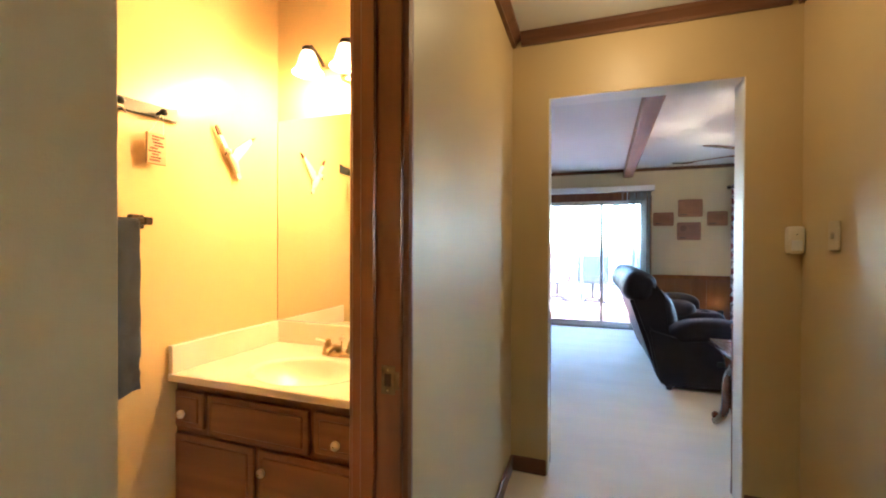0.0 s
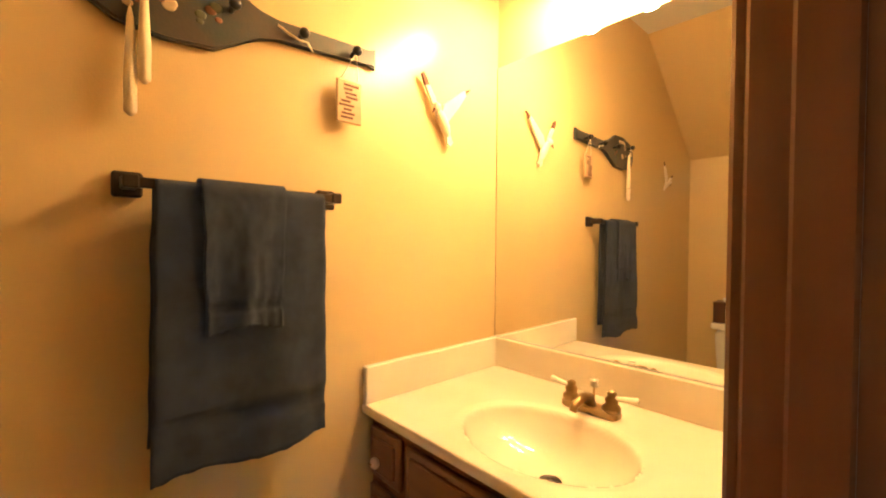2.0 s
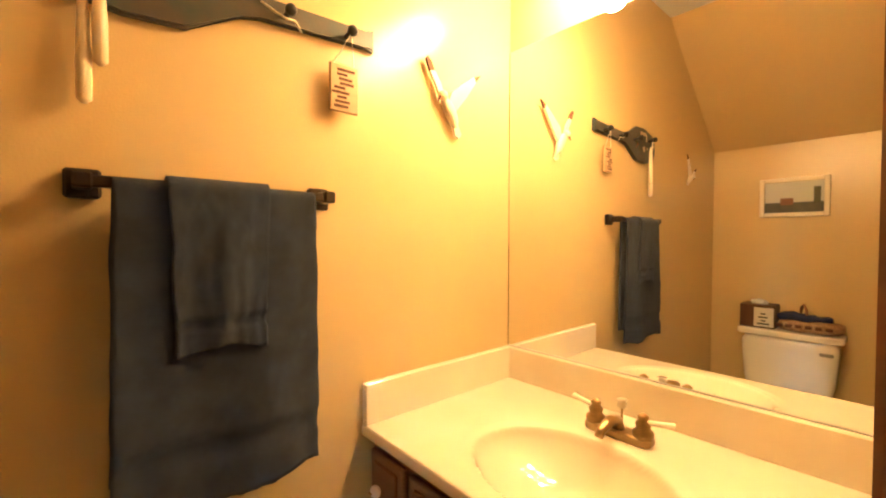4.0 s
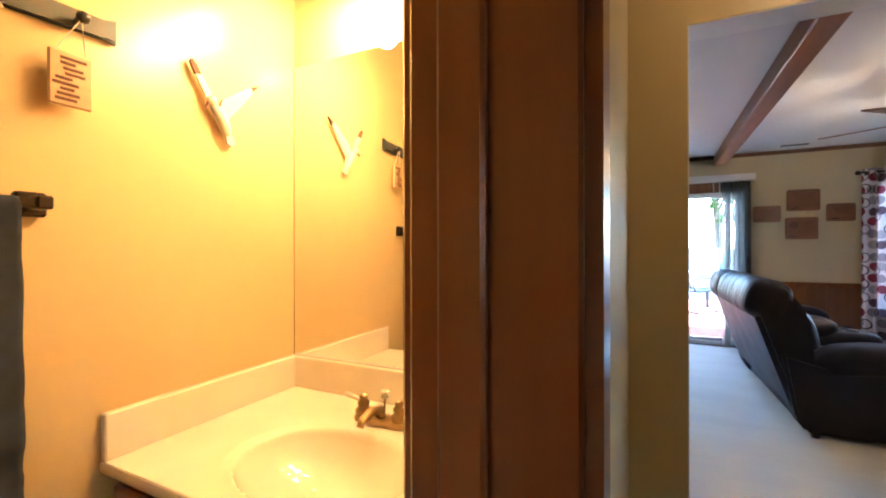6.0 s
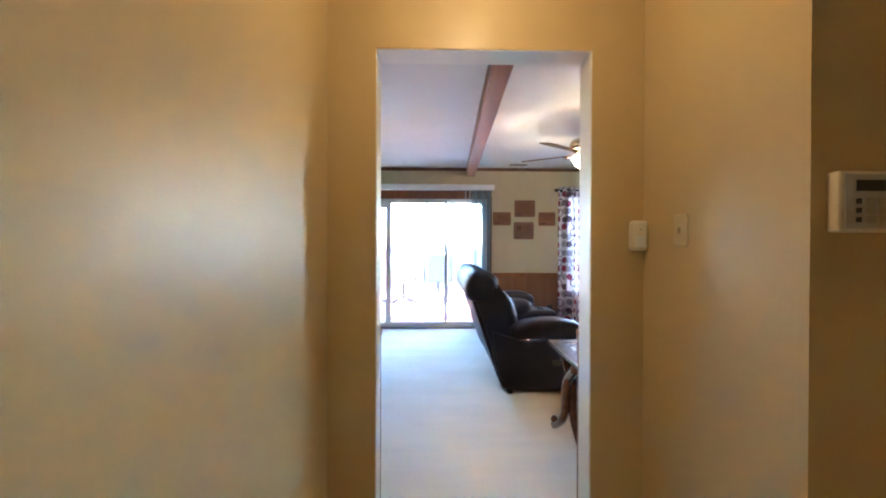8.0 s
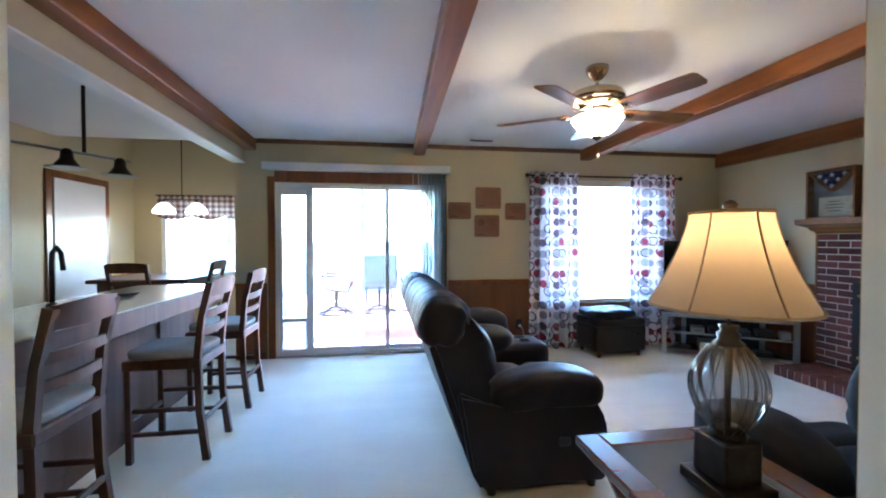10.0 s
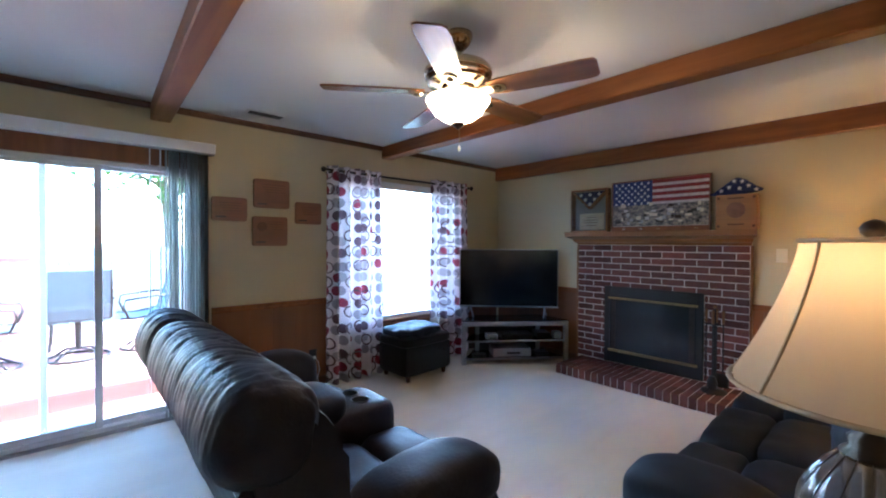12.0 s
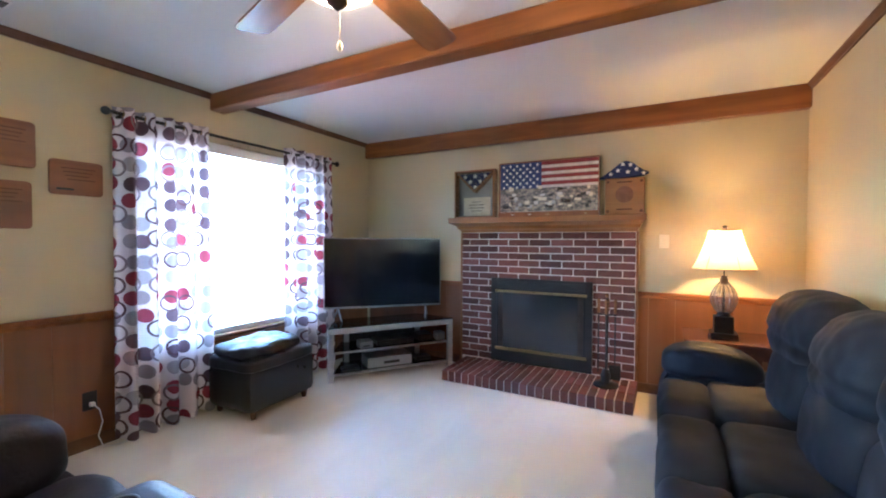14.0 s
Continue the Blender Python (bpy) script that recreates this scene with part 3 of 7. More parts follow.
def circle_cloth():
    """White cloth printed with grey, maroon and outlined circles, which lets daylight through."""
    m, n, l, p = node_mat("circle_print_cloth")
    uv = n.new("ShaderNodeTexCoord")

    def layer(scale, shift, r_out, r_in, skip, palette):
        mp = n.new("ShaderNodeMapping")
        mp.inputs["Scale"].default_value = (scale, scale, scale)
        mp.inputs["Location"].default_value = shift
        l.new(uv.outputs["UV"], mp.inputs["Vector"])
        v = n.new("ShaderNodeTexVoronoi")
        v.voronoi_dimensions = "2D"
        v.inputs["Scale"].default_value = 1.0
        v.inputs["Randomness"].default_value = 0.22
        l.new(mp.outputs["Vector"], v.inputs["Vector"])
        inside = n.new("ShaderNodeMath")
        inside.operation = "LESS_THAN"
        inside.inputs[1].default_value = r_out
        l.new(v.outputs["Distance"], inside.inputs[0])
        mask = inside.outputs[0]
        if r_in:
            out = n.new("ShaderNodeMath")
            out.operation = "GREATER_THAN"
            out.inputs[1].default_value = r_in
            l.new(v.outputs["Distance"], out.inputs[0])
            both = n.new("ShaderNodeMath")
            both.operation = "MULTIPLY"
            l.new(mask, both.inputs[0])
            l.new(out.outputs[0], both.inputs[1])
            mask = both.outputs[0]
        sep = n.new("ShaderNodeSeparateColor")
        l.new(v.outputs["Color"], sep.inputs["Color"])
        some = n.new("ShaderNodeMath")
        some.operation = "GREATER_THAN"
        some.inputs[1].default_value = skip
        l.new(sep.outputs["Green"], some.inputs[0])
        kept = n.new("ShaderNodeMath")
        kept.operation = "MULTIPLY"
        l.new(mask, kept.inputs[0])
        l.new(some.outputs[0], kept.inputs[1])
        mask = kept.outputs[0]
        ramp = n.new("ShaderNodeValToRGB")
        ramp.color_ramp.interpolation = "CONSTANT"
        e = ramp.color_ramp.elements
        e[0].position, e[0].color = 0.0, rgb(palette[0])
        e[1].position, e[1].color = 1.0 / len(palette), rgb(palette[1])
        for i in range(2, len(palette)):
            k = e.new(i / len(palette))
            k.color = rgb(palette[i])
        l.new(sep.outputs["Red"], ramp.inputs["Fac"])
        return mask, ramp.outputs["Color"]

    white = (0.74, 0.69, 0.71)
    last = None
    for args in ((8.0, (0.0, 0, 0), 0.38, 0, 0.04, [(0.32, 0.29, 0.32), (0.30, 0.055, 0.085), (0.40, 0.37, 0.40), (0.13, 0.085, 0.105), (0.26, 0.045, 0.07), (0.30, 0.27, 0.30)]),
                 (6.6, (3.3, 1.7, 0), 0.38, 0.29, 0.40, [(0.12, 0.07, 0.08), (0.25, 0.2, 0.22), (0.10, 0.05, 0.06)])):
        mask, colour = layer(*args)
        mx = n.new("ShaderNodeMix")
        mx.data_type = "RGBA"
        if last is None:
            mx.inputs["A"].default_value = rgb(white)
        else:
            l.new(last, mx.inputs["A"])
        l.new(mask, mx.inputs["Factor"])
        l.new(colour, mx.inputs["B"])
        last = mx.outputs["Result"]
    l.new(last, p.inputs["Base Color"])
    p.inputs["Roughness"].default_value = 0.9
    t = n.new("ShaderNodeBsdfTranslucent")
    l.new(last, t.inputs["Color"])
    ms = n.new("ShaderNodeMixShader")
    ms.inputs["Fac"].default_value = 0.4
    l.new(p.outputs["BSDF"], ms.inputs[1])
    l.new(t.outputs["BSDF"], ms.inputs[2])
    l.new(ms.outputs["Shader"], n["Material Output"].inputs["Surface"])
    return m


M_CURTAIN = circle_cloth()


# ---- sliding door ----
def frame_bm(x0, z0, x1, z1, y0, y1, w):
    bm = bmesh.new()
    bx(bm, x0, y0, z0, x0 + w, y1, z1, bevel=0.004)
    bx(bm, x1 - w, y0, z0, x1, y1, z1, bevel=0.004)
    bx(bm, x0 + w, y0, z0, x1 - w, y1, z0 + w, bevel=0.004)
    bx(bm, x0 + w, y0, z1 - w, x1 - w, y1, z1, bevel=0.004)
    return bm


def pane(x0, z0, x1, z1, y, parent):
    ob = part("pane", box_bm(x0, y - 0.003, z0, x1, y + 0.003, z1), M_GLASS, parent, "clear glass pane")
    ob.visible_shadow = False
    return ob


sd = thing("door_2", "white sliding glass door with a pet door panel", "sliding door", kind="structure")
part("door_frame", frame_bm(-0.83, 0.02, 1.03, 1.97, LR_Y + 0.01, LR_Y + 0.12, 0.035), M_WHITE, sd)
insert = part("pet_panel", frame_bm(-0.795, 0.055, -0.47, 1.935, LR_Y + 0.02, LR_Y + 0.06, 0.035), M_WHITE, sd, "white narrow panel with a pet flap")
part("panel_top", box_bm(-0.76, LR_Y + 0.022, 1.83, -0.505, LR_Y + 0.058, 1.90, bevel=0.003), M_WHITE, insert)
part("cross_bar", box_bm(-0.76, LR_Y + 0.022, 0.40, -0.505, LR_Y + 0.058, 0.44, bevel=0.003), M_SILVER, insert)
part("flap", box_bm(-0.76, LR_Y + 0.030, 0.092, -0.505, LR_Y + 0.045, 0.40, bevel=0.003), cloth_mat("flap_vinyl", (0.72, 0.76, 0.82), (0.65, 0.69, 0.75), 0.5), insert, "translucent white pet flap")
pane(-0.76, 0.44, -0.505, 1.83, LR_Y + 0.04, insert)
slider = part("sliding_panel", frame_bm(-0.47, 0.055, 0.43, 1.95, LR_Y + 0.02, LR_Y + 0.055, 0.045), M_WHITE, sd)
pane(-0.425, 0.10, 0.385, 1.905, LR_Y + 0.038, slider)
part("door_handle", box_bm(-0.465, LR_Y - 0.02, 0.92, -0.445, LR_Y + 0.02, 1.10, bevel=0.006, seg=2), M_WHITE, slider)
fixed = part("fixed_panel", frame_bm(0.10, 0.055, 0.995, 1.95, LR_Y + 0.065, LR_Y + 0.10, 0.04), M_WHITE, sd)
pane(0.14, 0.095, 0.955, 1.91, LR_Y + 0.082, fixed)
part("track", box_bm(-0.83, LR_Y - 0.012, 0.0, 1.03, LR_Y + 0.01, 0.022, bevel=0.003), M_SILVER, sd)
_b = bmesh.new()
bx(_b, -0.905, LR_Y - 0.018, 0, -0.832, LR_Y - 0.001, 2.03, bevel=0.004)
part("casing", _b, M_JAMB, sd)
part("casing", box_bm(1.032, LR_Y - 0.018, 0, 1.10, LR_Y - 0.001, 2.03, bevel=0.004), M_JAMB, sd)
part("casing", box_bm(-0.832, LR_Y - 0.018, 1.97, 1.032, LR_Y - 0.001, 2.10, bevel=0.004), M_JAMB, sd)

blind = thing("vertical_blind", "grey vertical blind drawn aside under a white valance", "blind")
part("valance", box_bm(-0.94, LR_Y - 0.115, 2.095, 1.13, LR_Y - 0.019, 2.175, bevel=0.004), M_WHITE, blind)
for i in range(17):
    x = 0.80 + 0.0172 * i
    _b = bmesh.new()
    n_ = 6
    cols = [[_b.verts.new((x + 0.012 * math.sin(math.pi * k / n_) * (0.6 + 0.4 * math.sin(i * 2.3)) + 0.006 * math.sin(i), LR_Y - 0.11 + 0.088 * k / n_, z)) for k in range(n_ + 1)] for z in (0.03, 2.09)]
    for k in range(n_):
        _b.faces.new((cols[0][k], cols[0][k + 1], cols[1][k + 1], cols[1][k]))
    v = part("vane", _b, M_BLIND, blind, smooth=True)
part("wand", rod(bmesh.new(), (0.765, LR_Y - 0.09, 0.7), (0.765, LR_Y - 0.07, 2.09), 0.005), M_WHITE, blind)
part("chain", rod(bmesh.new(), (0.70, LR_Y - 0.08, 0.25), (0.70, LR_Y - 0.07, 2.09), 0.003), M_WHITE, blind)

# ---- window and curtains ----
wn = thing("window_1", "white framed window behind the curtains", "window", kind="structure")
part("window_frame", frame_bm(WIN[0], WIN[2], WIN[1], WIN[3], LR_Y + 0.03, LR_Y + 0.11, 0.045), M_WHITE, wn)
pane(WIN[0] + 0.045, WIN[2] + 0.045, WIN[1] - 0.045, WIN[3] - 0.045, LR_Y + 0.07, wn)
part("head_rail", box_bm(WIN[0] + 0.004, LR_Y + 0.004, WIN[3] - 0.085, WIN[1] - 0.004, LR_Y + 0.028, WIN[3] - 0.004, bevel=0.006), M_REVEAL, wn, "white blind head rail")
part("window_sill", box_bm(WIN[0] - 0.03, LR_Y - 0.03, WIN[2] - 0.03, WIN[1] + 0.03, LR_Y + 0.03, WIN[2] - 0.002, bevel=0.006), M_TRIM, wn)

ROD_Y, ROD_Z = 4.43, 2.10
crod = thing("curtain_rod", "black metal curtain rod with ball ends", "curtain rod")
part("rod", rod(bmesh.new(), (2.08, ROD_Y, ROD_Z), (4.08, ROD_Y, ROD_Z), 0.011, seg=12), M_IRON, crod)
for x in (2.065, 4.095):
    _b = bmesh.new()
    bmesh.ops.create_uvsphere(_b, u_segments=14, v_segments=10, radius=0.026, matrix=Matrix.Translation((x, ROD_Y, ROD_Z)))
    part("finial", _b, M_IRON, crod, smooth=True)
for x in (2.14, 4.02):
    part("bracket", box_bm(x - 0.01, ROD_Y, ROD_Z - 0.03, x + 0.01, LR_Y - 0.001, ROD_Z - 0.011, bevel=0.002), M_IRON, crod)


def curtain(x0, x1, folds, seed):
    """A hanging panel with deep folds; the print follows the cloth."""
    root = thing("curtain", "white curtain printed with grey and maroon circles", "curtain", "curtains at the window")
    bm = bmesh.new()
    uvl = bm.loops.layers.uv.new("UVMap")
    rnd = random.Random(seed)
    nx, nz = folds * 14, 40
    top, low = ROD_Z + 0.045, 0.025
    ph = [rnd.uniform(-0.5, 0.5) for _ in range(6)]
    def place(i, k):
        s, h = i / nx, k / nz
        a = 2 * math.pi * folds * s + ph[0] + 0.5 * math.sin(3 * s + ph[1]) * (1 - h)
        depth = (0.030 + 0.014 * (1 - h)) * (1 + 0.35 * math.sin(5 * s + ph[2]))
        spread = 1 + 0.04 * (1 - h)
        x = (x0 + x1) / 2 + (s - 0.5) * (x1 - x0) * spread - 0.003 * math.sin(2 * a)
        z = low + (top - low) * h + (0.012 * math.sin(a * 1.0 + 1) if k == 0 else 0)
        return Vector((x, ROD_Y - 0.03 * (1 - h) + depth * math.sin(a), z))
    grid = [[bm.verts.new(place(i, k)) for k in range(nz + 1)] for i in range(nx + 1)]
    cloth_w = (x1 - x0) * 1.55
    for i in range(nx):
        for k in range(nz):
            f = bm.faces.new((grid[i][k], grid[i + 1][k], grid[i + 1][k + 1], grid[i][k + 1]))
            for lp, (a, b) in zip(f.loops, ((i, k), (i + 1, k), (i + 1, k + 1), (i, k + 1))):
                lp[uvl].uv = (a / nx * cloth_w + seed * 0.37, b / nz * (top - low))
    part("panel", bm, M_CURTAIN, root, smooth=True)
    for i in range(folds):
        _b = bmesh.new()
        x = x0 + (i + 0.5) * (x1 - x0) / folds
        bmesh.ops.create_cone(_b, cap_ends=False, segments=14, radius1=0.024, radius2=0.024, depth=0.010, matrix=Matrix.Translation((x, ROD_Y, ROD_Z)) @ Matrix.Rotation(radians(90), 4, "Y"))
        part("grommet", _b, M_NICKEL, root)
    return root


curtain(2.09, 2.71, 5, 1)
curtain(3.42, 4.02, 5, 2)


# ---- wooden plaques ----
def round_rect(x0, z0, x1, z1, r, seg=4):
    pts = []
    for cx, cz, a0 in ((x1 - r, z1 - r, 0), (x0 + r, z1 - r, 90), (x0 + r, z0 + r, 180), (x1 - r, z0 + r, 270)):
        for i in range(seg + 1):
            a = radians(a0 + 90 * i / seg)
            pts.append((cx + r * math.cos(a), cz + r * math.sin(a)))
    return pts


for x0, z0, x1, z1, extra in ((1.12, 1.572, 1.394, 1.772, "lines"), (1.45, 1.70, 1.762, 1.954, "lines"), (1.438, 1.361, 1.743, 1.623, "seal"), (1.818, 1.567, 2.074, 1.773, "slot")):
    pl = thing("wall_plaque", "reddish wooden plaque with rounded corners and burnt drawing", "plaque", "plaques on the wall")
    part("board", extrude_poly(bmesh.new(), round_rect(x0, z0, x1, z1, 0.022), LR_Y - 0.020, LR_Y - 0.001, "y"), M_PLAQUE, pl)
    part("name_slot", box_bm(x0 + 0.03, LR_Y - 0.023, z0 + 0.028, x0 + 0.11, LR_Y - 0.020, z0 + 0.040), M_BLACK, pl)
    w = x1 - x0
    if extra == "seal":
        _b = bmesh.new()
        bmesh.ops.create_cone(_b, cap_ends=True, segments=24, radius1=0.042, radius2=0.042, depth=0.004, matrix=Matrix.Translation((x0 + 0.08, LR_Y - 0.022, z1 - 0.09)) @ Matrix.Rotation(radians(90), 4, "X"))
        part("burnt_seal", _b, M_BURN, pl)
    for k in range(4):
        zz = z1 - 0.05 - 0.022 * k
        part("burnt_line", box_bm(x0 + w * (0.45 if extra == "seal" else 0.2) + 0.01 * k, LR_Y - 0.0225, zz, x1 - 0.04 - 0.014 * ((k * 7) % 3), LR_Y - 0.020, zz + 0.006), M_BURN, pl)

vent = thing("ceiling_vent", "white slotted ceiling air vent", "vent")
part("frame", box_bm(1.30, 4.14, 2.430, 1.585, 4.24, 2.4395, bevel=0.003), M_REVEAL, vent)
# Black bars on the solid plate draw the shade in the vent's slots.
for k in range(5):
    part("slat", box_bm(1.315, 4.152 + 0.017 * k, 2.426, 1.57, 4.160 + 0.017 * k, 2.430), M_BLACK, vent)

ol = thing("wall_outlet", "black outlet plate with a white cord plugged in", "outlet")
part("plate", box_bm(1.955, LR_Y - 0.018, 0.245, 2.03, LR_Y - 0.0105, 0.36, bevel=0.003), M_BLACK, ol)
part("plug", box_bm(1.985, LR_Y - 0.045, 0.27, 2.012, LR_Y - 0.018, 0.295, bevel=0.004), M_WHITE, ol)
cord = link("power_cord", pipe(bmesh.new(), [(1.998, LR_Y - 0.047, 0.282), (2.02, LR_Y - 0.07, 0.25), (2.035, LR_Y - 0.07, 0.17), (2.01, LR_Y - 0.075, 0.09), (2.03, LR_Y - 0.09, 0.02), (2.09, LR_Y - 0.10, 0.006), (2.18, LR_Y - 0.11, 0.006)], 0.0035), M_WHITE, smooth=True)
tagged(cord, "thin white power cord hanging to the carpet", "cord")


# ---- recliner sofas ----
M_STEEL = surf("dull_steel_rim", (0.13, 0.13, 0.14), (0.10, 0.10, 0.11), rough=0.45, metal=0.7, scale=20, bump=0.02)
# Near-black that paints the shade of the cup wells.
M_WELL_SHADE = surf("cup_shade_black", (0.006, 0.006, 0.006), (0.01, 0.01, 0.01), rough=0.95, bump=0.02, rvar=0.02)
M_WELL_SHADE.node_tree.nodes["Principled BSDF"].inputs["Specular IOR Level"].default_value = 0.1
def fold_roll(bm, cx, cz, ax, az, y0, y1, tilt=0.0, folds=11, amp=0.016, ny=150, na=36, seed=0, end=0.10):
    """A long stuffed roll with gathered folds across it and rounded ends."""
    rings = []
    for j in range(ny + 1):
        s = j / ny
        y = y0 + (y1 - y0) * s
        d = min(y - y0, y1 - y)
        taper = math.sqrt(max(1 - (1 - min(d / end, 1)) ** 2, 0.0)) if d < end else 1.0
        taper = 0.5 + 0.5 * taper
        ring = []
        for i in range(na):
            a = 2 * math.pi * i / na
            ca, sa = math.cos(a), math.sin(a)
            r = (abs(ca) ** 2.6 + abs(sa) ** 2.6) ** (-1 / 2.6)
            w = 0.5 + 0.5 * math.sin(2 * math.pi * folds * s + 2.4 * math.cos(a) + 1.1 * math.sin(a + seed) + 8.5 * noise.noise(Vector((s * 4.5, a * 0.9, seed))))
            gain = 0.35 + 1.3 * abs(noise.noise(Vector((s * 7 + 3, a * 0.9, seed + 2))))
            crease = -amp * gain * (1 - w) ** 4 * (0.55 + 0.45 * math.sin(a + 0.9)) + 0.18 * amp * noise.noise(Vector((s * 60 * (y1 - y0) + seed, a * 0.9, 1.7))) - 0.0025 * (0.5 + 0.5 * math.sin(2 * math.pi * folds * 2.6 * s + 2.0 * math.sin(a * 1.3 + seed) + 6 * noise.noise(Vector((s * 9, a * 0.5, seed + 5))))) ** 8
            px, pz = (ax * r * ca + crease * ca) * taper, (az * r * sa + crease * sa) * taper
            ct, st = math.cos(tilt), math.sin(tilt)
            ring.append(bm.verts.new((cx + px * ct - pz * st, y, cz + px * st + pz * ct)))
        rings.append(ring)
    for p, q in zip(rings, rings[1:]):
        for i in range(na):
            bm.faces.new((p[i], p[(i + 1) % na], q[(i + 1) % na], q[i]))
    bm.faces.new(list(reversed(rings[0])))
    bm.faces.new(rings[-1])
    return bm


def recliner(label, length, depth, seats, console, leather, m, split_head, cw=0.34):
    """Local: x from the back (0) to the front (depth), y along the length."""
    k = depth / 1.12
    root = thing("sofa", label, "sofa")
    def X(v):
        return v * k
    arm = 0.26
    lift = 0.045 if console else 0.0
    # body under the seats, the side panels and the sloping back panel
    part("base", box_bm(X(0.36), arm - 0.03, 0.04, X(1.06), length - arm + 0.03, 0.30, bevel=0.02, seg=2), leather, root, smooth=True, angle=40)
    for y0, y1 in ((0.0, arm), (length - arm, length)):
        b = bmesh.new()
        extrude_poly(b, [(X(0.30), 0.13), (X(0.36), 0.035), (X(1.10), 0.035), (X(1.115), 0.20), (X(1.10), 0.36), (X(1.04), 0.46), (X(0.50), 0.44), (X(0.22), 0.55)], y0 + 0.02, y1 - 0.02, "y")
        bmesh.ops.bevel(b, geom=list(b.edges), offset=0.018, segments=2, affect="EDGES")
        side = part("side_panel", b, leather, root, smooth=True, angle=50)
        b = bmesh.new()
        rise, reach = ((-0.012, 0.02) if y0 == 0.0 else (0.06, -0.04)) if console else (0.0, 0.0)
        puff(b, X(0.42), y0 - 0.012, 0.42, X(1.085) + reach, y1 + 0.012, 0.635 + rise, power=3.3, wrinkle=0.007, n=18, seed=y0 + 3, freq=5)
        for v in b.verts:
            t = (v.co.x - X(0.42)) / (X(1.10) - X(0.42))
            v.co.z += 0.03 * math.sin(math.pi * min(max(t, 0), 1)) - 0.02 * t * t - (0.05 * (1 - t) ** 2)
        part("armrest", b, leather, root, smooth=True)
    lever_y = 0.012
    part("lever_recess", box_bm(X(0.80), lever_y, 0.245, X(0.87), 0.022, 0.29, bevel=0.004), M_BLACK, root, "black recliner release")
    b = bmesh.new()
    wedge = [(0.20, 0.80), (0.26, 0.40)] if split_head else [(X(0.22), 1.0), (X(0.30), 0.935), (X(0.40), 0.80), (X(0.41), 0.56), (X(0.44), 0.40)]
    extrude_poly(b, [(X(0.30), 0.14), (X(0.06), 0.80), (X(0.12), 0.86), *wedge, (X(0.42), 0.14)], 0.05, length - 0.05, "y")
    bmesh.ops.bevel(b, geom=list(b.edges), offset=0.02 if split_head else 0.035, segments=2, affect="EDGES")
    part("back_panel", b, leather, root, smooth=True, angle=50)
    # gathered head rolls
    cuts = [0.03]
    inner = length - 2 * arm
    if console:
        cuts.append(length - 0.50)
    if split_head:
        for s in range(1, seats):
            cuts.append(arm + inner * s / seats)
    cuts.append(length - 0.03)
    for a, c in zip(cuts, cuts[1:]):
        b = bmesh.new()
        if split_head:
            puff(b, 0.0, a + 0.004, 0.64, 0.33, c - 0.004, 1.045, power=2.7, wrinkle=0.014, n=28, seed=a * 3, freq=6)
            for v in b.verts:
                v.co.x += 0.045 * math.sin((1.0 - v.co.z) * 5) - 0.012 * math.exp(-((v.co.z - 0.80) / 0.02) ** 2)
            part("headrest", b, leather, root, smooth=True)
            continue
        fold_roll(b, X(0.158), 0.895, X(0.152), 0.145, a + 0.004, c - 0.004, tilt=-0.25, folds=max(3, round((c - a) * 7)), seed=a * 5, end=min(0.12, (c - a) * 0.42))
        part("headrest", b, leather, root, smooth=True)
    # seats, lower back cushions
    spans = []
    if console:
        sw = (inner - cw) / 2
        spans = [(arm, arm + sw), (arm + sw + cw, length - arm)]
        cy0, cy1 = arm + sw, arm + sw + cw
        b = bmesh.new()
        puff(b, X(0.55), cy0 + 0.005, 0.16, X(1.08), cy1 - 0.005, 0.555 + lift, power=9, n=10)
        c = part("console", b, leather, root, smooth=True)
        for yy in (cy0 + 0.115, cy1 - 0.115):
            part("cup_holder", lathe(bmesh.new(), [(0.045, 0.0), (0.048, 0.004), (0.044, 0.0055), (0.041, 0.002)], (X(0.91), yy, 0.5565 + lift), 24, close=False), M_STEEL, c, "round metal rimmed cup holder", smooth=True)
            # The console is solid: a flat black disc draws the shade inside the cup.
            part("well_shade_disc", lathe(bmesh.new(), [(0.0, 0.0), (0.042, 0.001)], (X(0.91), yy, 0.5585 + lift), 24, close=False), M_WELL_SHADE, c)
        b = bmesh.new()
        puff(b, X(0.36), cy0 - 0.012, 0.52, X(0.82), cy1 + 0.012, 0.66 + lift, power=2.8, wrinkle=0.008, n=12, seed=9)
        part("console_pad", b, leather, root, smooth=True)
    else:
        sw = inner / seats
        spans = [(arm + sw * i, arm + sw * (i + 1)) for i in range(seats)]
    for j, (a, c) in enumerate(spans):
        grow = 0.0 if split_head else 0.05
        b = bmesh.new()
        puff(b, X(0.30 if split_head else 0.42), a + 0.002, 0.27, X(0.80), c - 0.002, 0.475 + lift, power=6.0 if split_head else 4.0, wrinkle=0.012, n=12, seed=j + 1)
        part("seat_cushion", b, leather, root, smooth=True)
        b = bmesh.new()
        puff(b, X(0.775), a + 0.002, 0.10, X(1.10), c - 0.002, 0.468 + lift, power=5.0 if split_head else 4.0, wrinkle=0.012, n=12, seed=j + 4)
        part("footrest", b, leather, root, smooth=True)
        b = bmesh.new()
        x0, x1, top = (0.06, 0.385, 0.80) if split_head else (X(0.24), X(0.53), 0.86)
        puff(b, x0, a + 0.003 - grow, 0.40 if split_head else 0.44, x1, c - 0.003 + grow, top, power=3.2 if split_head else 2.8, wrinkle=0.012, n=20, seed=j + 7, freq=5)
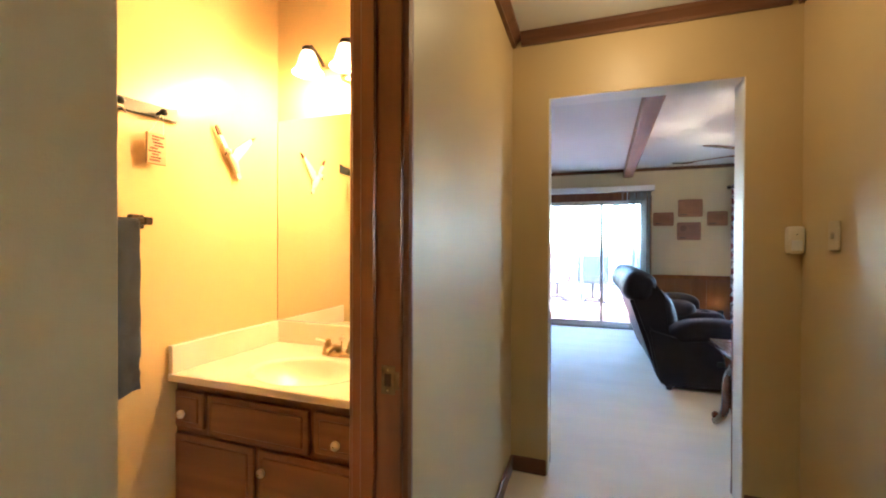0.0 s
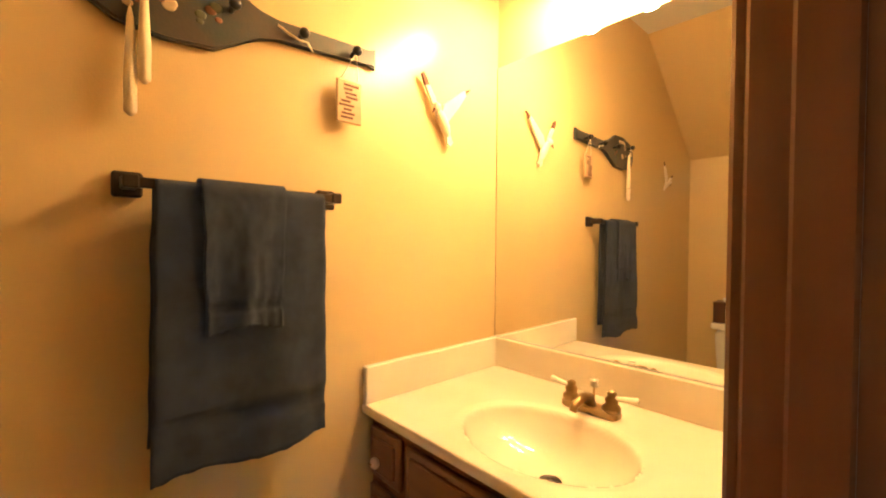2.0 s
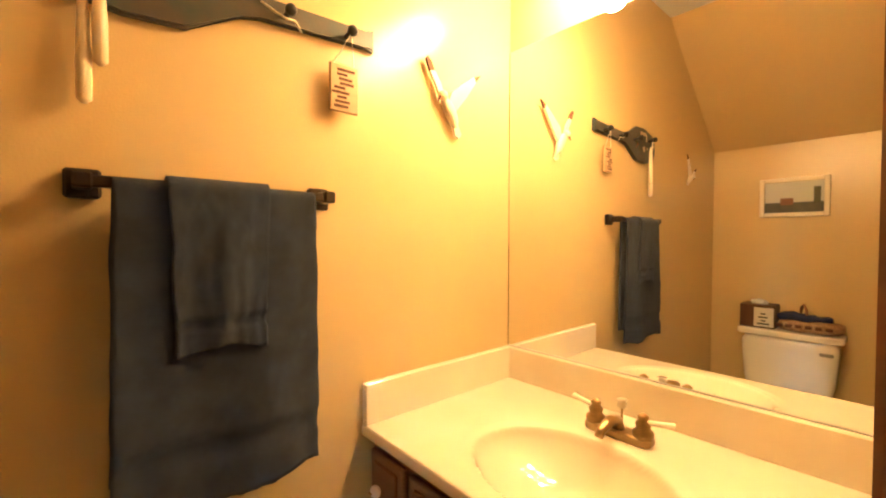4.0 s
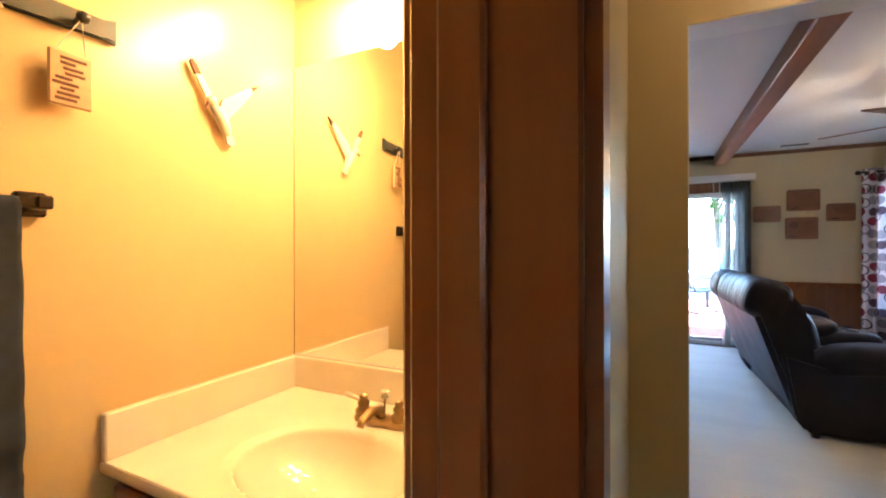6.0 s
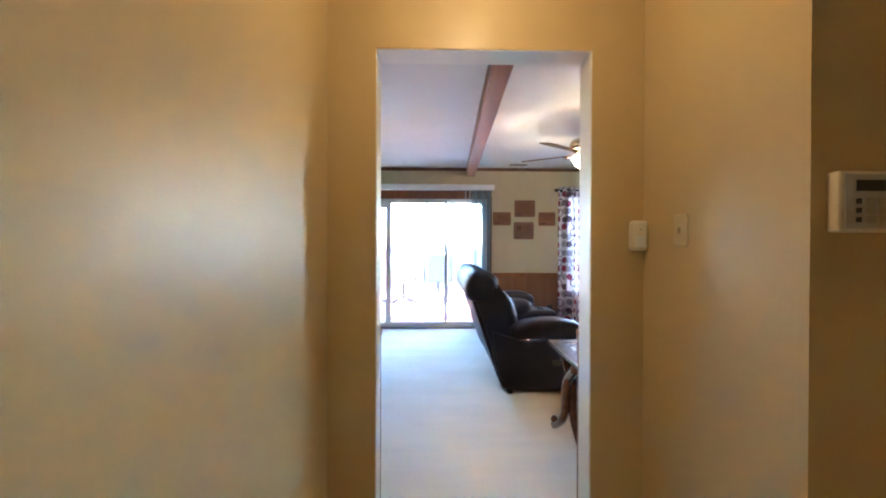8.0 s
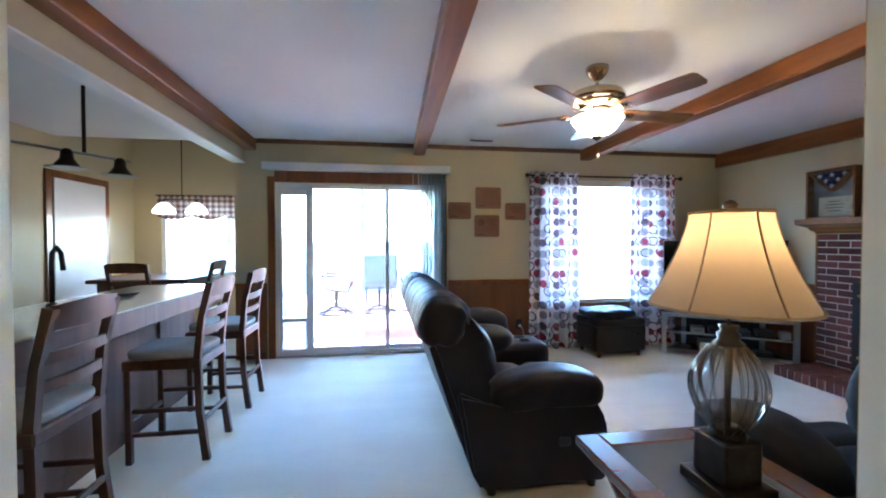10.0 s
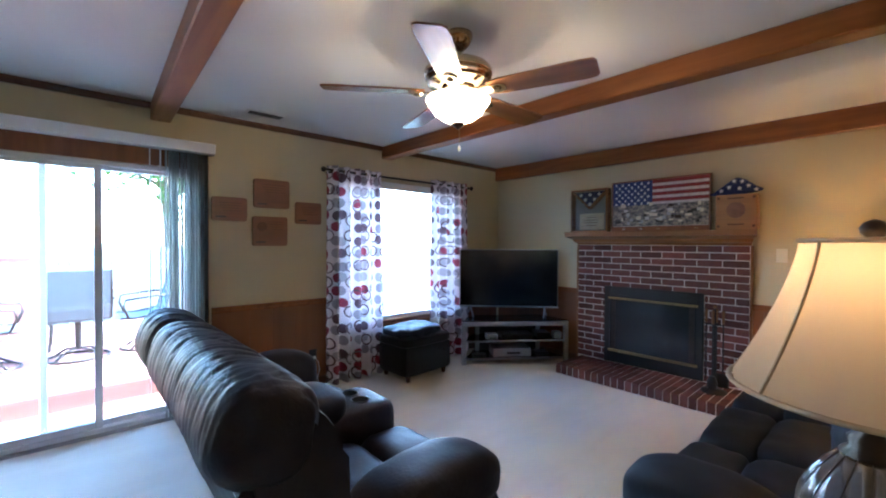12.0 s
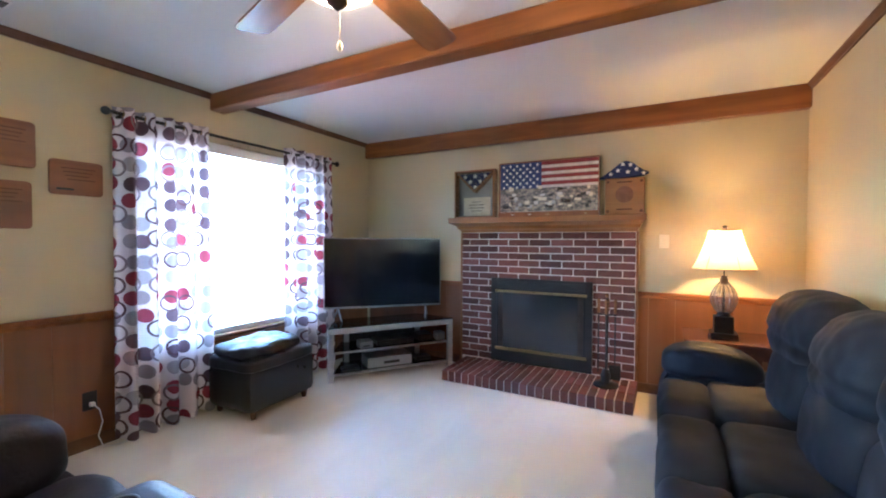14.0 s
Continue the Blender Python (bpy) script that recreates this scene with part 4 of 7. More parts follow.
        for v in b.verts:
            v.co.x -= (v.co.z - 0.44) * (0.16 if split_head else 0.30 * k) - (0.02 if split_head else 0.06 * k)
        part("back_cushion", b, leather, root, smooth=True)
    for xx in (0.42, 1.02):
        for yy in (0.06, length - 0.06):
            part("foot", lathe(bmesh.new(), [(0.022, 0.0), (0.028, 0.045)], (X(xx), yy, 0.0), 10), M_BLACK, root)
    root.matrix_basis = m
    return root


recliner("dark brown leather reclining loveseat with a cup holder console", 1.75, 1.035, 2, True, M_LEATHER, pose(0.505, 1.71, 0), False)
recliner("slate grey leather reclining sofa with puffy back cushions", 2.36, 0.92, 3, False, M_SUEDE, pose(4.05, 0.50, 0, 0, 0, 90), True)


# ---- ottoman ----
ot = thing("ottoman", "black leather storage ottoman with a quilted top and wooden feet", "ottoman")
b = bmesh.new()
puff(b, -0.32, -0.235, 0.06, 0.32, 0.235, 0.36, power=16, n=8)
part("body", b, M_BLACKL, ot, smooth=True, angle=50)
b = bmesh.new()
puff(b, -0.33, -0.245, 0.345, 0.33, 0.245, 0.435, power=8, wrinkle=0.006, n=12)
part("lid", b, M_BLACKL, ot, smooth=True)
for sx in (-1, 1):
    for sy in (-1, 1):
        part("foot", lathe(bmesh.new(), [(0.018, 0.0), (0.028, 0.065)], (sx * 0.25, sy * 0.18, 0), 10), M_DARKWOOD, ot)
ot.matrix_basis = pose(2.995, 4.185, 0, 0, 0, 3)
b = bmesh.new()
puff(b, -0.31, -0.21, 0.0, 0.29, 0.21, 0.10, power=4.0, wrinkle=0.022, n=20, seed=5, freq=8)
bl = tagged(link("folded_blanket", b, surf("charcoal_fleece", (0.013, 0.014, 0.018), (0.009, 0.010, 0.013), rough=0.55, scale=10, fine=300, bump=0.5), smooth=True), "dark folded blanket lying on the ottoman", "blanket")
bl.matrix_basis = pose(2.975, 4.195, 0.428, 0, 0, 4)

# ---- television on its stand ----
ST = pose(3.565, 4.045, 0, 0, 0, -36.0)
SL = 1.26
st = thing("tv_stand", "grey metal corner television stand with black glass shelves", "tv stand")
M_SMOKE = surf("black_glass", (0.008, 0.008, 0.009), (0.010, 0.010, 0.011), rough=0.06, scale=2, bump=0.0, rvar=0.02)
for x in (0.0, SL - 0.05):
    part("post", box_bm(x, 0.0, 0.0, x + 0.05, 0.05, 0.44, bevel=0.004), M_SILVER, st)
for x in (0.22, SL - 0.27):
    part("post", box_bm(x, 0.36, 0.0, x + 0.05, 0.40, 0.44, bevel=0.004), M_SILVER, st)
part("front_rail", box_bm(0.0, 0.0, 0.44, SL, 0.05, 0.49, bevel=0.004), M_SILVER, st)
for nm, z, t in (("top_shelf", 0.491, 0.012), ("middle_shelf", 0.262, 0.01), ("bottom_shelf", 0.06, 0.01)):
    b = bmesh.new()
    i = 0.0 if nm == "top_shelf" else 0.03
    extrude_poly(b, [(i, 0.01), (SL - i, 0.01), (SL - 0.24, 0.40), (0.20, 0.40)], z, z + t, "z")
    part(nm, b, M_SMOKE, st)
# Black panel added to darken the inside of the stand.
part("inner_shade_panel", box_bm(0.21, 0.385, 0.06, SL - 0.25, 0.392, 0.48), M_BLACK, st)
for z in (0.255, 0.053):
    part("shelf_edge", box_bm(0.05, 0.004, z, SL - 0.05, 0.012, z + 0.022, bevel=0.002), M_SILVER, st)
st.matrix_basis = ST

tv = thing("television", "large flat black television with a thin silver edge", "television")
TW = 1.19
part("bezel", box_bm(0.0, 0.0, 0.62, TW, 0.035, 1.325, bevel=0.005), M_SILVER, tv)
part("screen", box_bm(0.010, -0.002, 0.640, TW - 0.010, 0.001, 1.316), M_SCREEN, tv, "dark switched-off screen")
part("back_shell", box_bm(0.15, 0.035, 0.66, TW - 0.15, 0.075, 1.15, bevel=0.01), M_BLACK, tv)
for x, s in ((0.14, -1), (TW - 0.16, 1)):
    b = bmesh.new()
    rod(b, (x, 0.015, 0.622), (x - s * 0.03, -0.09, 0.511), 0.009)
    rod(b, (x, 0.015, 0.622), (x + s * 0.04, 0.12, 0.511), 0.009)
    part("foot", b, M_SILVER, tv)
tv.matrix_basis = pose(3.775, 4.31, 0, 0, 0, -45.0)


def device(name, label, category, x0, y0, z0, x1, y1, z1, material, front=None):
    t = thing(name, label, category)
    part("case", box_bm(x0, y0, z0, x1, y1, z1, bevel=0.004), material, t)
    if front:
        part("front_slot", box_bm(*front), M_BLACK, t)
    t.matrix_basis = ST
    return t


device("disc_player", "silver disc player on the lower glass shelf", "disc player", 0.38, 0.06, 0.0705, 0.83, 0.30, 0.165, M_SILVER, (0.54, 0.056, 0.10, 0.70, 0.061, 0.125))
device("cable_box", "black cable box on the middle glass shelf", "cable box", 0.48, 0.08, 0.2725, 0.86, 0.30, 0.325, M_BLACK, (0.50, 0.076, 0.29, 0.60, 0.081, 0.30))
device("media_box", "small silver media box on the shelf", "media box", 0.30, 0.05, 0.2725, 0.43, 0.18, 0.335, M_SILVER, (0.33, 0.046, 0.29, 0.40, 0.051, 0.30))
device("game_console", "dark grey game console on the shelf", "game console", 0.92, 0.10, 0.2725, 1.08, 0.30, 0.335, M_BLACK)
device("small_speaker", "small grey speaker beside the console", "speaker", 1.11, 0.06, 0.2725, 1.20, 0.16, 0.35, M_SILVER)
device("router_box", "black router on the lower glass shelf", "router", 0.90, 0.10, 0.0705, 1.06, 0.24, 0.105, M_BLACK)
device("remote_case", "small black case on the lower glass shelf", "case", 0.14, 0.06, 0.0705, 0.30, 0.16, 0.10, M_BLACK)

# ---- fireplace ----
FX, HX, HZ = 4.70, 4.15, 0.098           # brick face, hearth front, hearth top
FY0, FY1, FTOP = 1.60, 3.25, 1.385
BOX = (1.95, 2.92, 0.10, 0.93)
fp = thing("fireplace", "red brick fireplace with raised brick hearth and oak mantel", "fireplace")
part("mortar_bed", wall_bm("x", FX + 0.006, LR_X - 0.001, FY0, FY1, 0.0, FTOP, [(BOX[0], BOX[1], 0.0, BOX[3])]), M_MORTAR, fp)
part("hearth_core", box_bm(HX + 0.008, 1.578, 0.0, FX + 0.006, 3.192, HZ - 0.006), M_MORTAR, fp)

# mantel with a moulded, mitred underside
b = bmesh.new()
rings = []
for x, z in ((4.729, 1.386), (4.665, 1.386), (4.655, 1.405), (4.62, 1.42), (4.60, 1.445), (4.53, 1.468), (4.50, 1.475), (4.495, 1.522), (4.50, 1.527), (4.729, 1.527)):
    o = (4.70 - x) * 0.42 if x < 4.70 else 0.0
    rings.append((b.verts.new((x, FY0 - o, z)), b.verts.new((x, FY1 - 0.02 + o, z))))
for (a, c), (d, e) in zip(rings, rings[1:] + rings[:1]):
    b.faces.new((a, c, e, d))
b.faces.new([r[0] for r in rings])
b.faces.new([r[1] for r in reversed(rings)])
part("mantel", b, M_OAK, fp, "moulded oak mantel shelf")
for y in (FY0 - 0.022, FY1 + 0.001):
    part("side_trim", box_bm(FX - 0.004, y, 0.0, LR_X - 0.001, y + 0.02, 1.385, bevel=0.003), M_OAK, fp)

fb = part("firebox", wall_bm("x", 4.685, 4.699, BOX[0], BOX[1], BOX[2], BOX[3], [(BOX[0] + 0.06, BOX[1] - 0.06, 0.235, 0.795)]), M_IRON, fp, "black metal firebox surround")
part("brass_strip", box_bm(4.678, BOX[0] + 0.045, 0.79, 4.687, BOX[1] - 0.045, 0.815, bevel=0.003), M_BRASS, fb)
part("brass_strip", box_bm(4.678, BOX[0] + 0.045, 0.215, 4.687, BOX[1] - 0.045, 0.245, bevel=0.003), M_BRASS, fb)
part("glass_door", box_bm(4.690, BOX[0] + 0.06, 0.236, 4.695, BOX[1] - 0.06, 0.794), surf("firebox_glass", (0.020, 0.021, 0.023), (0.028, 0.029, 0.031), rough=0.045, scale=3, bump=0.0, rvar=0.02, coat=0.15), fb, "smoked reflective glass door")
for y in (BOX[0] + 0.075, BOX[1] - 0.125):
    part("mesh_edge", box_bm(4.6885, y, 0.25, 4.6898, y + 0.05, 0.785), M_BRONZE, fb, "gathered metal mesh at the side")
for k in range(7):
    part("louvre", box_bm(4.680, BOX[0] + 0.06, 0.835 + k * 0.0115, 4.685, BOX[1] - 0.06, 0.841 + k * 0.0115), M_BLACK, fb)


# ---- on the mantel ----
def star(bm, x, y, z, r, t=0.002):
    pts = []
    for i in range(10):
        a = math.pi / 2 + i * math.pi / 5
        q = r if i % 2 == 0 else r * 0.42
        pts.append((y + q * math.cos(a), z + q * math.sin(a)))
    return extrude_poly(bm, pts, x - t, x, "x")


MZ = 1.5275
fc = thing("flag_case", "wooden display case with a folded flag and a certificate", "display case")
part("backing", box_bm(4.690, 2.875, MZ, 4.705, 3.295, MZ + 0.475), surf("grey_backing", (0.30, 0.31, 0.31), (0.24, 0.25, 0.25), rough=0.8), fc)
for a in ((2.865, MZ, 2.885, MZ + 0.485), (3.285, MZ, 3.305, MZ + 0.485), (2.885, MZ, 3.285, MZ + 0.02), (2.885, MZ + 0.465, 3.285, MZ + 0.485)):
    part("frame_bar", box_bm(4.61, a[0], a[1], 4.69, a[2], a[3], bevel=0.004), M_OAK, fc)
b = bmesh.new()
extrude_poly(b, [(2.89, MZ + 0.455), (3.085, MZ + 0.27), (3.28, MZ + 0.455)], 4.645, 4.688, "x")
bmesh.ops.bevel(b, geom=list(b.edges), offset=0.012, segments=2, affect="EDGES")
tri = part("folded_flag", b, M_NAVY, fc, "navy folded flag with white stars")
for y, z in ((2.975, 0.425), (3.085, 0.425), (3.195, 0.425), (3.03, 0.372), (3.14, 0.372), (3.085, 0.318)):
    part("star", star(bmesh.new(), 4.644, y, MZ + z, 0.028), M_STAR, tri)
for s in (-1, 1):
    b = bmesh.new()
    y0, y1 = 3.085, 3.085 + s * 0.195
    extrude_poly(b, [(y0, MZ + 0.262), (y0, MZ + 0.280), (y1, MZ + 0.465), (y1, MZ + 0.445)], 4.62, 4.69, "x")
    part("divider", b, M_OAK, fc)
cert = part("certificate", box_bm(4.672, 2.935, MZ + 0.03, 4.688, 3.225, MZ + 0.215, bevel=0.002), M_PAPER, fc, "framed cream certificate")
for k, w in enumerate((0.10, 0.16, 0.16, 0.12)):
    part("writing", box_bm(4.670, 3.08 - w / 2, MZ + 0.165 - 0.03 * k, 4.672, 3.08 + w / 2, MZ + 0.172 - 0.03 * k), M_BLACK, cert)
gl_ = part("glass", box_bm(4.612, 2.886, MZ + 0.021, 4.615, 3.284, MZ + 0.464), M_GLASS, fc)
gl_.visible_shadow = False

fa = thing("flag_art", "framed flag picture with a photo collage in its lower half", "picture")
AY0, AY1, AZ0, AZ1 = 1.905, 2.815, MZ, 2.045
part("board", box_bm(4.655, AY0, AZ0, 4.675, AY1, AZ1), M_FLAGWHITE, fa)
for a in ((AY0 - 0.012, AZ0, AY0, AZ1 + 0.012), (AY1, AZ0, AY1 + 0.012, AZ1 + 0.012), (AY0, AZ1, AY1, AZ1 + 0.012)):
    part("frame_bar", box_bm(4.640, a[0], a[1], 4.682, a[2], a[3], bevel=0.002), M_JAMB, fa)
canton = part("canton", box_bm(4.651, 2.41, 1.80, 4.655, AY1, AZ1), surf("blue_flag_paint", (0.016, 0.040, 0.17), (0.011, 0.026, 0.11), rough=0.5, scale=25), fa, "blue field with white stars")
for r_ in range(7):
    for c_ in range(6 if r_ % 2 == 0 else 5):
        part("star", star(bmesh.new(), 4.651, AY1 - 0.035 - 0.066 * c_ - (0.033 if r_ % 2 else 0), AZ1 - 0.025 - 0.034 * r_, 0.0165, 0.0015), M_STAR, canton)
for k in range(5):
    z1 = AZ1 - 0.062 * k
    part("stripe", box_bm(4.652, AY0, z1 - 0.034, 4.655, 2.41, z1), M_RED, fa)
part("collage", box_bm(4.650, AY0, AZ0 + 0.055, 4.6545, AY1, 1.80), M_COLLAGE, fa, "grey and cream collage of small photographs")
rnd = random.Random(4)
for k in range(46):
    y, z = rnd.uniform(AY0 + 0.03, AY1 - 0.05), rnd.uniform(AZ0 + 0.07, 1.79)
    part("photo", box_bm(4.646, y, z, 4.650, y + rnd.uniform(0.02, 0.06), z + rnd.uniform(0.015, 0.035)), rnd.choice((M_PAPER, M_BLACK, M_SILVER, M_FLAGWHITE, M_BRONZE)), fa)
part("lower_rail", box_bm(4.62, AY0 - 0.012, AZ0, 4.682, AY1 + 0.012, AZ0 + 0.05, bevel=0.003), M_JAMB, fa)
for k in range(5):
    part("medal", lathe(bmesh.new(), [(0.001, 0), (0.016, 0.001), (0.016, 0.006), (0.001, 0.007)], (4.612, 2.0 + 0.17 * k, AZ0 + 0.02), 12), rnd.choice((M_NICKEL, M_FLAGWHITE, M_BRASS)), fa)

wc = thing("wooden_plaque_box", "light wooden plaque box with an engraved round seal", "plaque")
part("box", box_bm(4.60, 1.535, MZ, 4.70, 1.845, MZ + 0.31, bevel=0.006), wood("light_box_wood", (0.34, 0.15, 0.05), (0.26, 0.11, 0.035), axis=1, rough=0.4), wc)
b = bmesh.new()
bmesh.ops.create_cone(b, cap_ends=True, segments=28, radius1=0.07, radius2=0.07, depth=0.004, matrix=Matrix.Translation((4.599, 1.69, MZ + 0.17)) @ Matrix.Rotation(radians(90), 4, "Y"))
part("seal", b, M_PLAQUE, wc)
for k in (0.275, 0.045):
    part("writing", box_bm(4.597, 1.63, MZ + k - 0.006, 4.60, 1.75, MZ + k + 0.006), M_BURN, wc)
for y in (1.55, 1.81):
    for z in (0.02, 0.27):
        part("corner", box_bm(4.597, y, MZ + z, 4.60, y + 0.02, MZ + z + 0.02), M_BURN, wc)
ff = thing("folded_flag", "navy folded flag with white stars on a wooden plaque", "flag")
b = bmesh.new()
pts = [(1.50, 1.875), (1.56, 1.895), (1.63, 1.965), (1.69, 1.985), (1.74, 1.955), (1.80, 1.895), (1.90, 1.845), (1.88, 1.839), (1.70, 1.839), (1.54, 1.852)]
extrude_poly(b, pts, 4.60, 4.68, "x")
bmesh.ops.bevel(b, geom=list(b.edges), offset=0.008, segments=2, affect="EDGES")
cl = part("cloth", b, M_NAVY, ff, smooth=True, angle=60)
for y, z in ((1.545, 1.868), (1.60, 1.905), (1.645, 1.945), (1.665, 1.885), (1.705, 1.952), (1.742, 1.900), (1.80, 1.872)):
    part("star", star(bmesh.new(), 4.599, y, z, 0.022), M_STAR, cl)

# ---- fire tools ----
ft = thing("fire_tools", "black iron fireplace tool set with wooden handles", "fire tools")
TX, TY = 4.46, 1.80
part("stand_base", lathe(bmesh.new(), [(0.10, 0.0), (0.10, 0.012), (0.085, 0.022), (0.03, 0.032), (0.012, 0.05)], (TX, TY, HZ), 24), M_IRON, ft, smooth=True, angle=40)
part("pole", rod(bmesh.new(), (TX, TY, HZ + 0.04), (TX, TY, 0.83), 0.009), M_IRON, ft)
b = bmesh.new()
rod(b, (TX, TY - 0.07, 0.69), (TX, TY + 0.07, 0.69), 0.007)
rod(b, (TX - 0.06, TY, 0.69), (TX + 0.06, TY, 0.69), 0.007)
part("hook_bar", b, M_IRON, ft)
part("knob", lathe(bmesh.new(), [(0.002, 0), (0.014, 0.006), (0.016, 0.02), (0.006, 0.035)], (TX, TY, 0.83), 14), M_OAK, ft, smooth=True)
for dx, dy, kind in ((0.0, 0.065, "poker"), (0.0, -0.065, "shovel"), (-0.055, 0.0, "brush"), (0.055, 0.0, "tongs")):
    x, y = TX + dx, TY + dy
    t = part(kind, rod(bmesh.new(), (x, y, 0.20), (x, y, 0.70), 0.0055), M_IRON, ft)
    part("handle", lathe(bmesh.new(), [(0.008, 0), (0.013, 0.02), (0.010, 0.07), (0.014, 0.11), (0.004, 0.125)], (x, y, 0.70), 12), M_OAK, t, "turned wooden handle", smooth=True)
    if kind == "shovel":
        part("pan", box_bm(x - 0.01, y - 0.045, 0.15, x + 0.012, y + 0.045, 0.27, bevel=0.008), M_IRON, t)
    if kind == "brush":
        part("bristles", lathe(bmesh.new(), [(0.035, 0), (0.04, 0.06), (0.02, 0.11)], (x, y, 0.14), 14), M_BLACK, t)

ws = thing("wall_switch", "ivory light switch plate on the cream wall", "switch")
part("plate", box_bm(LR_X - 0.008, 1.35, 1.245, LR_X - 0.001, 1.425, 1.36, bevel=0.003), M_IVORY, ws)
part("toggle", box_bm(LR_X - 0.018, 1.382, 1.295, LR_X - 0.008, 1.394, 1.315, bevel=0.002), M_IVORY, ws)

# ---- framed mirror over the sofa ----
mf = thing("wall_mirror", "wall mirror in a dark wooden frame with a gilt edge", "mirror")
M_EBONY = wood("ebonised_frame_wood", (0.040, 0.020, 0.011), (0.022, 0.011, 0.007), axis=2, rough=0.4, coat=0.15)
MX0, MX1, MZ0, MZ1 = 2.20, 3.11, 1.29, 1.99
M_MIRROR = surf("silvered_mirror", (0.86, 0.87, 0.86), (0.85, 0.86, 0.85), rough=0.01, metal=1.0, bump=0.0, rvar=0.0)
for a in ((MX0, MZ0, MX0 + 0.07, MZ1), (MX1 - 0.07, MZ0, MX1, MZ1), (MX0 + 0.07, MZ0, MX1 - 0.07, MZ0 + 0.07), (MX0 + 0.07, MZ1 - 0.07, MX1 - 0.07, MZ1)):
    part("frame_bar", box_bm(a[0], SOFA_Y + 0.001, a[1], a[2], SOFA_Y + 0.035, a[3], bevel=0.010, seg=2), M_EBONY, mf)
for a in ((MX0 + 0.07, MZ0 + 0.07, MX0 + 0.082, MZ1 - 0.07), (MX1 - 0.082, MZ0 + 0.07, MX1 - 0.07, MZ1 - 0.07), (MX0 + 0.082, MZ0 + 0.07, MX1 - 0.082, MZ0 + 0.082), (MX0 + 0.082, MZ1 - 0.082, MX1 - 0.082, MZ1 - 0.07)):
    part("gilt_edge", box_bm(a[0], SOFA_Y + 0.006, a[1], a[2], SOFA_Y + 0.022, a[3], bevel=0.003), M_BRASS, mf)
part("glass", box_bm(MX0 + 0.075, SOFA_Y + 0.002, MZ0 + 0.075, MX1 - 0.075, SOFA_Y + 0.010, MZ1 - 0.075), M_MIRROR, mf)


# ---- table lamps and their tables ----
def shade_mat():
    m = cloth_mat("lamp_shade_silk", (0.64, 0.52, 0.37), (0.58, 0.46, 0.32), 0.55, fine=500)
    return m


M_SHADE = shade_mat()
M_PIPING = surf("shade_trim", (0.46, 0.34, 0.22), (0.38, 0.27, 0.17), rough=0.8, scale=30)


def ribbed_glass():
    """Thin smoky glass: partly clear, partly grey, with bright reflections."""
    m = glass_mat("smoky_ribbed_glass", (0.93, 0.92, 0.92), 0.03)
    n, l = m.node_tree.nodes, m.node_tree.links
    out = n["Material Output"]
    clear = out.inputs["Surface"].links[0].from_socket
    p = n["Principled BSDF"]
    p.inputs["Base Color"].default_value = (0.30, 0.29, 0.30, 1)
    p.inputs["Roughness"].default_value = 0.12
    p.inputs["Metallic"].default_value = 0.35
    mx = n.new("ShaderNodeMixShader")
    mx.inputs["Fac"].default_value = 0.30
    l.new(clear, mx.inputs[1])
    l.new(p.outputs["BSDF"], mx.inputs[2])
    l.new(mx.outputs["Shader"], out.inputs["Surface"])
    return m


M_RIBGLASS = ribbed_glass()


